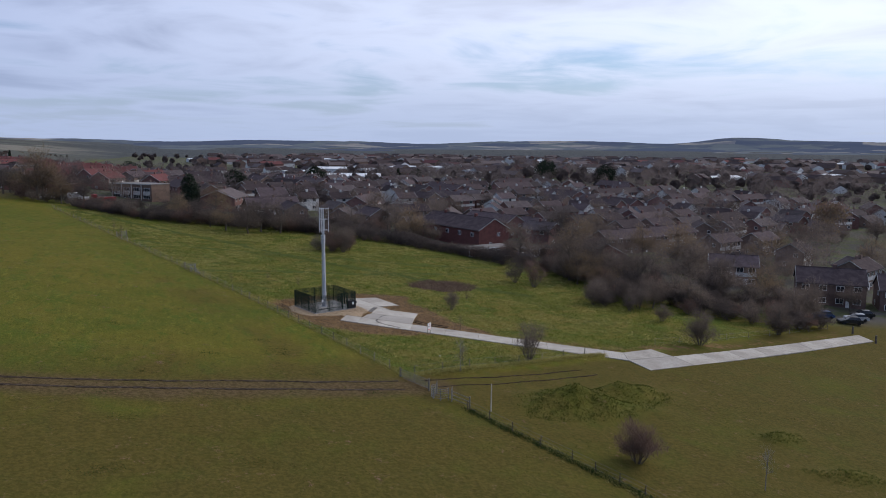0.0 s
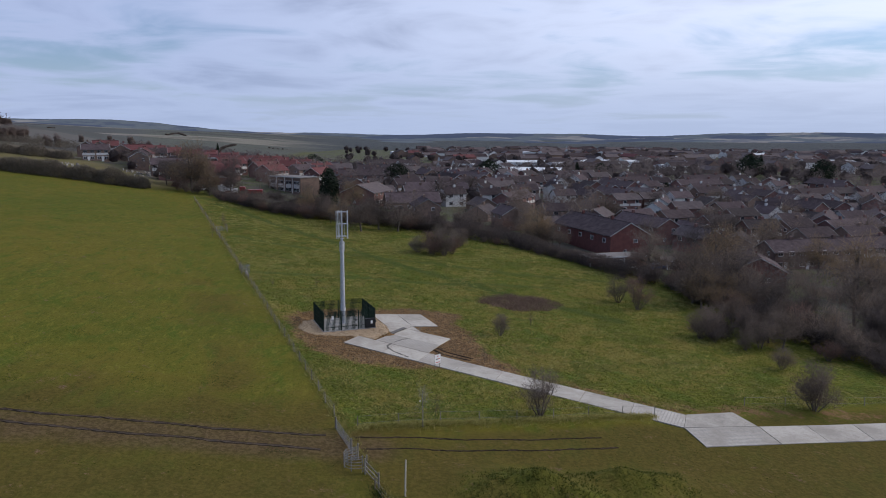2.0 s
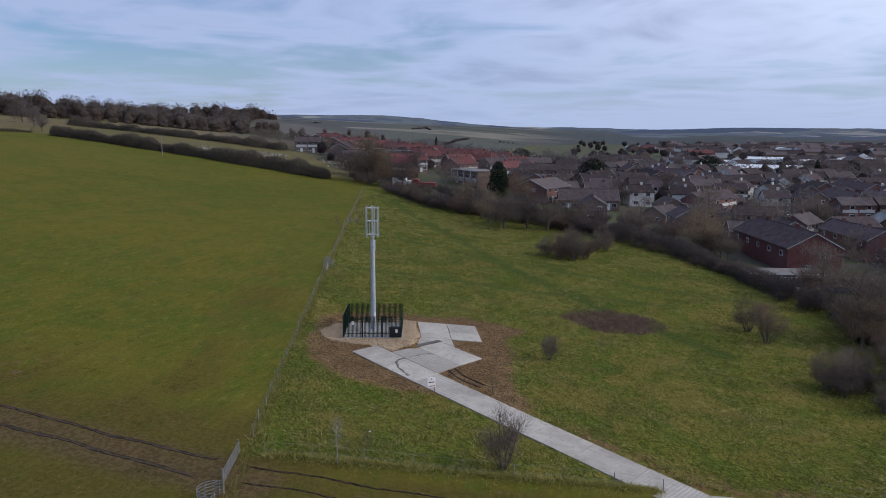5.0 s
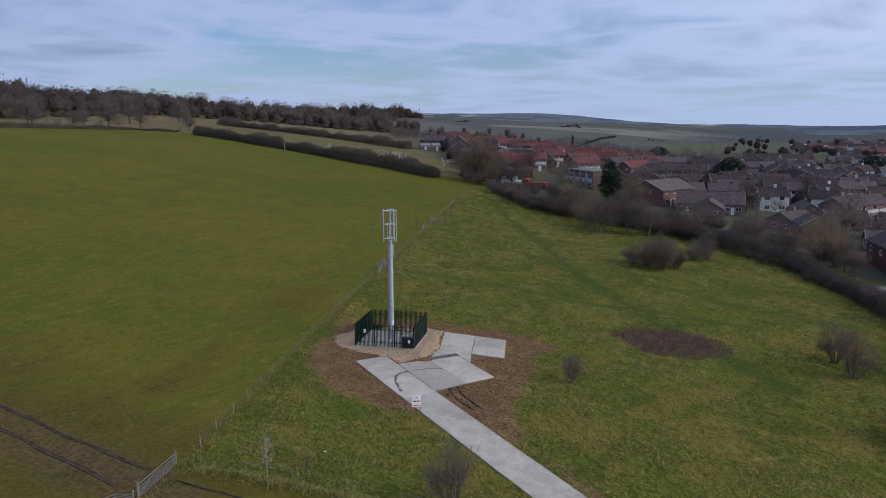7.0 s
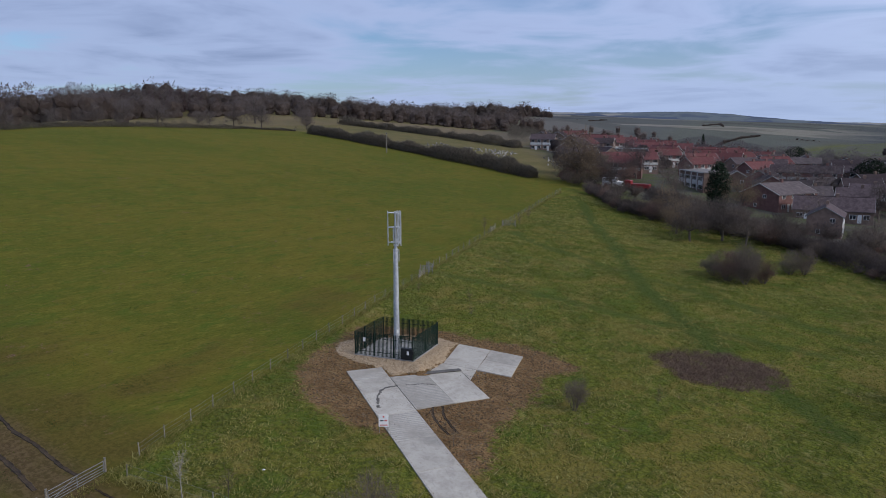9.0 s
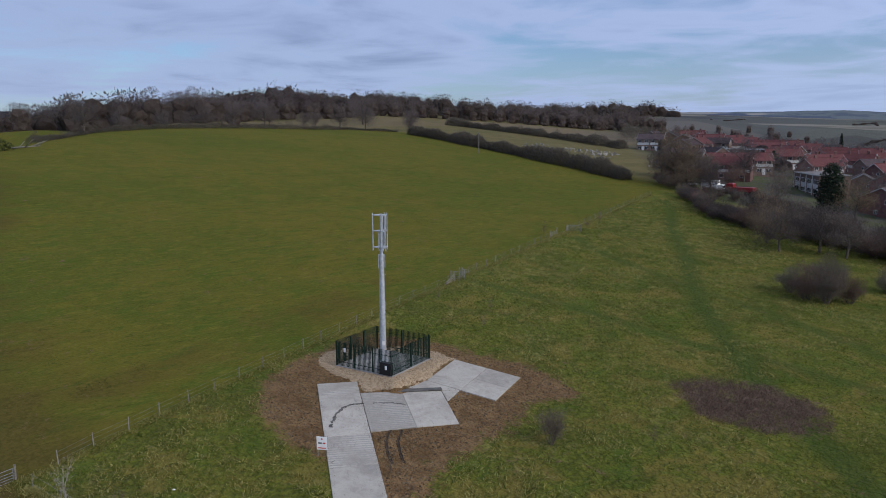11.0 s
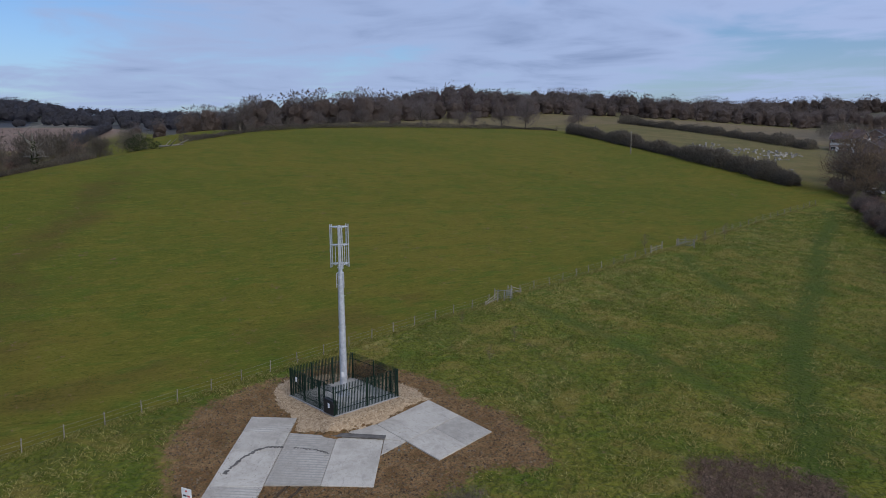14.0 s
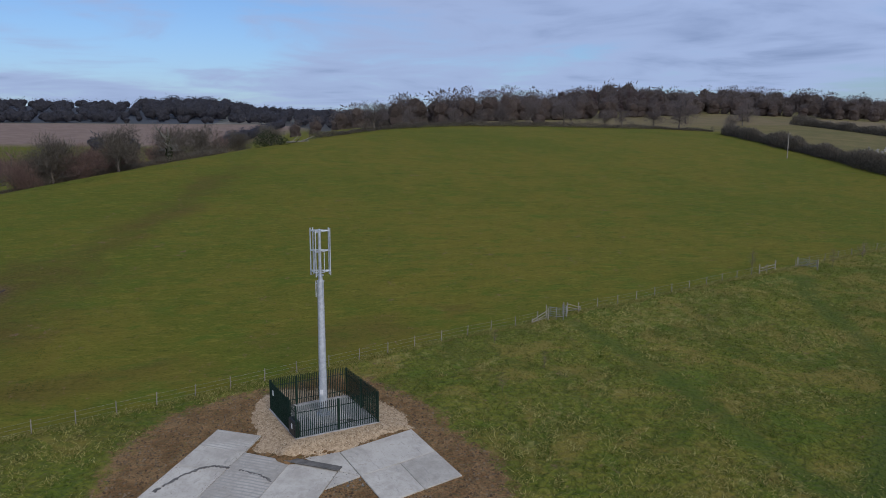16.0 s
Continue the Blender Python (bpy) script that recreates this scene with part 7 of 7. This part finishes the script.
while len(crowd) < 360:
    x, y = rng.uniform(-120, 420), rng.uniform(20, 420)
    d = edge_distance(TOWN_EDGE, np.array([x]), np.array([y]), False)[0]
    if inside(TOWN, np.array([x]), np.array([y]))[0] and d > 16 and all(math.hypot(x - p, y - q) > r * 0.62 for p, q, r in placed) and value_noise(np.array([x / 45 + 5]), np.array([y / 45]))[0] > 0.32:
        crowd.append((x, y, rng.uniform(0.55, 1.0), rng.uniform(0.85, 1.15)))
mass("town_canopy", STREET, crowd, "brown winter crowns filling the gardens between the houses", "trees", M_TWIG_F)
for k in range(520):
    x, y = rng.uniform(-110, 430), rng.uniform(150, 430)
    if inside(TOWN, np.array([x]), np.array([y]))[0] and math.hypot(x - 20, y + 60) > 215 and all(math.hypot(x - p, y - q) > r * 0.6 for p, q, r in placed):
        far_town.append((x, y, rng.uniform(0.4, 0.85), rng.uniform(0.8, 1.1)))
mass("far_trees", CLUMP, far_town, "bare trees among the far houses of the town", "trees", M_TWIG_F)

# ---------------------------------------------------------------- cars


def car(m, paint, label, long=4.2):
    ob = thing("car", m, label, "car", "parked cars")
    b = Build()
    L, W = long / 2, 0.86
    prof = [(-L, 0.32), (-L, 0.78), (-L + 0.25, 0.92), (L - 1.25, 0.95), (L - 0.1, 0.78), (L, 0.6), (L, 0.32)]
    m2 = len(prof)
    b.v = [(x, -W, z) for x, z in prof] + [(x, W, z) for x, z in prof]
    b.f = [tuple(range(m2)), tuple(reversed(range(m2, 2 * m2)))] + [(k, m2 + k, m2 + (k + 1) % m2, (k + 1) % m2) for k in range(m2)]
    part("body", b.mesh("body", paint), ob)
    c = Build()
    c.v = [(-L + 0.35, -W + 0.04, 0.95), (L - 1.2, -W + 0.04, 0.96), (L - 1.2, W - 0.04, 0.96), (-L + 0.35, W - 0.04, 0.95), (-L + 0.75, -W + 0.18, 1.40), (L - 1.9, -W + 0.18, 1.42), (L - 1.9, W - 0.18, 1.42), (-L + 0.75, W - 0.18, 1.40)]
    c.f = [(0, 1, 5, 4), (1, 2, 6, 5), (2, 3, 7, 6), (3, 0, 4, 7), (4, 5, 6, 7)]
    part("windows", c.mesh("windows", M_GLASS), ob)
    part("roof", Build().box(-L + 0.78, -W + 0.2, 1.405, L - 1.95, W - 0.2, 1.455, 0.02).mesh("roof", paint), ob)
    for x in (-L + 0.75, L - 0.8):
        for s in (-1, 1):
            part("wheel", Build().tube((x, s * (W - 0.18), 0.31), (x, s * (W + 0.015), 0.31), 0.31, 0.31, 14).mesh("wheel", M_TYRE), ob)
    return ob


names = ("white", "silver", "black", "blue", "red")
rng = random.Random(3)
for k in range(26):
    row, col = divmod(k, 9)
    i = rng.choice((0, 0, 0, 1, 1, 2, 3))
    x, y = CARPARK[0] - 11 + col * 2.7 - row * 2.0, CARPARK[1] - 8 + row * 7.5 + col * 0.7
    car(pose(x, y, hz(x, y), 0, 0, 105 + rng.uniform(-3, 3)), M_PAINTS[i], names[i] + " car in the estate car park")
solid("car_park", Build().prism([(CARPARK[0] - 17, CARPARK[1] - 14), (CARPARK[0] + 17, CARPARK[1] - 8), (CARPARK[0] + 14, CARPARK[1] + 16), (CARPARK[0] - 19, CARPARK[1] + 11)], lambda x, y: hz(x, y) - 1, lambda x, y: hz(x, y) + 0.004, 0.002).mesh("car_park", M_ASPH),
      "asphalt car park among the houses", "car park", "structure")
for k, (x, y, i, t) in enumerate(((97, -11.5, 2, 150), (101, -9.5, 1, 150), (105, -7.5, 2, 148), (95, -7, 3, 150), (-55, 152, 0, 30), (60, 60.5, 0, 20), (66, 62, 3, 20))):
    car(pose(x, y, hz(x, y), 0, 0, t), M_PAINTS[i], names[i] + " car parked beside the gardens")
van = thing("box_van", pose(-45.6, 149.0, hz(-45.6, 149.0), 0, 0, 8), "white box van parked by the hedge", "van")
part("cargo_box", Build().box(-3.4, -1.05, 0.55, 1.2, 1.05, 3.1, 0.06).mesh("cargo_box", M_WHITE), van)
part("cab", Build().box(1.25, -0.95, 0.45, 2.7, 0.95, 2.0, 0.15).mesh("cab", M_WHITE), van)
part("windscreen", Build().box(2.71, -0.8, 1.15, 2.74, 0.8, 1.75).mesh("windscreen", M_GLASS), van)
for x in (-1.7, 1.9):
    for s in (-1, 1):
        part("wheel", Build().tube((x, s * 0.8, 0.4), (x, s * 1.0, 0.4), 0.4, 0.4, 14).mesh("wheel", M_TYRE), van)
skip = thing("red_lorry", pose(-38.6, 151.0, hz(-38.6, 151.0), 0, 0, 186), "red flatbed lorry parked behind the hedge", "lorry")
part("bed", Build().box(-3.4, -1.15, 0.8, 2.0, 1.15, 2.1, 0.08).mesh("bed", M_PAINTS[4]), skip)
part("cab", Build().box(2.1, -1.15, 0.6, 3.9, 1.15, 3.1, 0.2).mesh("cab", M_PAINTS[4]), skip)
for x in (-2.6, -1.4, 3.0):
    for s in (-1, 1):
        part("wheel", Build().tube((x, s * 0.9, 0.5), (x, s * 1.18, 0.5), 0.5, 0.5, 14).mesh("wheel", M_TYRE), skip)

# ---------------------------------------------------------------- cemetery
g = Build().box(-0.32, -0.07, -0.2, 0.32, 0.07, 0.85, 0.06).mesh("headstone", M_STONE)
cross = Build().box(-0.08, -0.07, -0.2, 0.08, 0.07, 1.2, 0.02).box(-0.32, -0.06, 0.75, 0.32, 0.06, 0.9, 0.02).mesh("headstone", M_STONE)
ledger = Build().box(-0.4, -0.95, -0.2, 0.4, 0.95, 0.14, 0.03).mesh("ledger", M_STONE)
rng = random.Random(9)
made = 0
while made < 175:
    u, v = rng.uniform(0, 1), rng.random()
    x, y = -78 - 68 * u + rng.uniform(-1, 1), 162 + 17 * u + v * (30 - 8 * u)
    if value_noise(np.array([x / 9]), np.array([y / 9]))[0] < 0.3:
        continue
    made += 1
    kind = rng.random()
    size = rng.uniform(0.8, 1.25)
    m = pose(x, y, hz(x, y), rng.uniform(-5, 5), 0, 80 + rng.uniform(-10, 10)) @ Matrix.Diagonal((size, size, rng.uniform(0.5, 1.0) * size, 1))
    if kind < 0.35:
        solid("grave_ledger", ledger, "pale flat grave ledger on mown grass", "grave", m=m, group="graves")
    else:
        solid("gravestone", cross if kind > 0.9 else g, "weathered upright gravestone on mown grass", "gravestone", m=m, group="gravestones")

# ---------------------------------------------------------------- grass, clods and stalks


def tufts(name, x, y, blades_each, tall, wide, material, label, category="grass", lean=0.8, spread=0.22):
    rng = np.random.default_rng(len(x) + blades_each)
    n = len(x) * blades_each
    px, py = np.repeat(x, blades_each) + rng.normal(0, spread, n), np.repeat(y, blades_each) + rng.normal(0, spread, n)
    p = np.stack([px, py, height(px, py) - 0.03], -1)
    size = np.repeat(rng.uniform(0.6, 1.3, len(x)), blades_each)[:, None] * rng.uniform(0.6, 1.2, (n, 1))
    a = rng.uniform(0, 6.283, n)
    side = np.stack([np.cos(a), np.sin(a), np.zeros(n)], -1) * wide / 2
    tip = np.stack([rng.normal(0, lean, n) + 0.15, rng.normal(0, lean, n), np.ones(n)], -1) * tall * size
    v = np.stack([p - side, p + side, p + tip], 1).reshape(-1, 3)
    solid(name, fast_mesh(name, v, np.arange(n * 3).reshape(-1, 3), material), label, category, "stuff")


SLABS = [[(0.3, -8.4), (36, -28.1), (36.4, -32.5), (45, -30.8), (90, -22.4), (91, -18.2), (44.8, -26.2), (43.7, -22.6), (37.7, -24.2), (2.2, -4.6)], [(4.3, -5.9), (10.9, -9.5), (14.4, -2.8), (8.3, 0.8)], [(6.7, -1.4), (13.2, 3.1), (10.9, 9.1), (3.4, 6.7)]]


def off_slabs(x, y):
    keep = np.ones(len(x), dtype=bool)
    for s in SLABS:
        keep &= ~inside(s, x, y)
    return keep


rng = np.random.default_rng(77)
n = 62000
x, y = rng.uniform(-45, 66, n), rng.uniform(-34, 128, n)
clump = value_noise(x / 2.6, y / 2.6) * 0.6 + value_noise(x / 9.0 + 30, y / 9.0) * 0.4
ok = (x > fence_x(y) + 0.2) & (y > bank_y(x) - 0.3) & off_slabs(x, y) & (zone(SOIL, x, y, 2.0) < 0.15 + 0.45 * rng.random(n)) & (zone(PATCH, x, y, 0.7) < 0.4) & ~inside(TOWN, x, y)
ok &= ((np.minimum.reduce([edge_distance(q, x, y, False) for q in (PATH_A, PATH_B, PATH_C)]) > 1.2) | (rng.random(n) < 0.2)) & (x < 62)
tufts("meadow_grass", x[ok], y[ok], 4, 0.24, 0.075, M_MEADOW, "rough green meadow grass with tussocks", spread=0.16)
ok2 = ok & (value_noise(x / 1.1 + 9, y / 1.1) * 0.5 + value_noise(x / 6 + 30, y / 6) * 0.5 > 0.58)
tufts("straw_tussocks", x[ok2], y[ok2], 9, 0.25, 0.075, M_STRAW, "dry straw-coloured tussocks in the meadow", lean=1.1, spread=0.26)
n = 70000
x, y = rng.uniform(-110, 45, n), rng.uniform(-88, 110, n)
ok = ((x < fence_x(y) - 0.5) | ((y < bank_y(x) - 0.6) & (x > fence_x(y) + 0.6))) & (value_noise(x / 3.3, y / 1.6) * 0.6 + value_noise(x / 14, y / 9 + 5) * 0.4 > 0.54) & off_slabs(x, y)
tufts("pasture_grass", x[ok], y[ok], 3, 0.07, 0.18, M_PASTURE, "short grazed pasture grass", lean=0.9)
sx_, sy_ = rng.uniform(-34, -2, 14), rng.uniform(-58, -12, 14)
keep = sx_ < fence_x(sy_) - 2
px, py = np.repeat(sx_[keep], 40), np.repeat(sy_[keep], 40)
px, py = px + rng.normal(0, 0.8, len(px)), py + rng.normal(0, 0.5, len(py))
tufts("rush_clumps", px, py, 3, 0.13, 0.06, M_RUSH, "dark green rush clumps in the grazed field", "rushes")
x, y = rng.uniform(9, 42, 8000), rng.uniform(-68, -36, 8000)
ok = (zone(MOUND, x, y, 1.0) > 0.5) | (zone(HUMP, x, y, 0.8) > 0.5) | (zone(HUMP_B, x, y, 0.8) > 0.5)
tufts("mound_grass", x[ok], y[ok], 4, 0.20, 0.10, M_PASTURE, "coarse grass over old spoil heaps")
line = rng.uniform(-66, 126, 3400)
tufts("fence_straw", fence_x(line) + 0.25 + rng.normal(0, 0.2, len(line)), line, 4, 0.24, 0.07, M_STRAW, "dry grass stalks under the stock fence")
line = rng.uniform(-66, 126, 1800)
tufts("fence_grass", fence_x(line) + 0.35 + rng.normal(0, 0.2, len(line)), line, 4, 0.15, 0.07, M_MEADOW, "long uncut grass under the stock fence")
t = rng.uniform(0, 1, 1300)
lx, ly = np.interp(t, (0, 0.15, 0.31, 0.5, 1), (5.0, 7.1, 9.7, 12.4, 18)), np.interp(t, (0, 0.15, 0.31, 0.5, 1), (-44.6, -50.5, -57, -64, -84))
# the dark rush tone stands in for shade along the fence bank
tufts("fence_nettles", lx + rng.normal(0, 0.22, len(t)), ly + rng.normal(0, 0.22, len(t)), 4, 0.26, 0.08, M_RUSH, "rank grass under the lower stock fence, darkened for the bank's shade")
bx = rng.uniform(3, 34, 1500)
tufts("bank_grass", bx, bank_y(bx) + rng.normal(0, 0.45, len(bx)), 4, 0.26, 0.08, M_STRAW, "long dry grass on the low bank")
x, y = rng.uniform(18, 38, 5000), rng.uniform(14, 30, 5000)
ok = zone(PATCH, x, y, 0.5) > 0.55
tufts("dead_stalks", x[ok], y[ok], 3, 0.45, 0.05, M_BRUSH, "flattened patch of dead brown stalks", "stalks", 0.7)
x, y = rng.uniform(-7, 22, 9000), rng.uniform(-18, 12, 9000)
ok = (zone(SOIL, x, y, 1.0) > 0.5) & off_slabs(x, y) & ~inside(bed_outline(), x, y)
scatter_stones("clods", x[ok], y[ok], height(x[ok], y[ok]) + 0.01, rng.uniform(0.03, 0.14, int(ok.sum())), M_CLOD, "turned clods of brown earth", "earth")
x, y = rng.uniform(8.3, 10.6, 60), rng.uniform(-0.8, 2.0, 60)
scatter_stones("rubble", x, y, height(x, y) + 0.02, rng.uniform(0.04, 0.14, 60), M_STONE, "broken pale concrete rubble between the pads", "rubble")
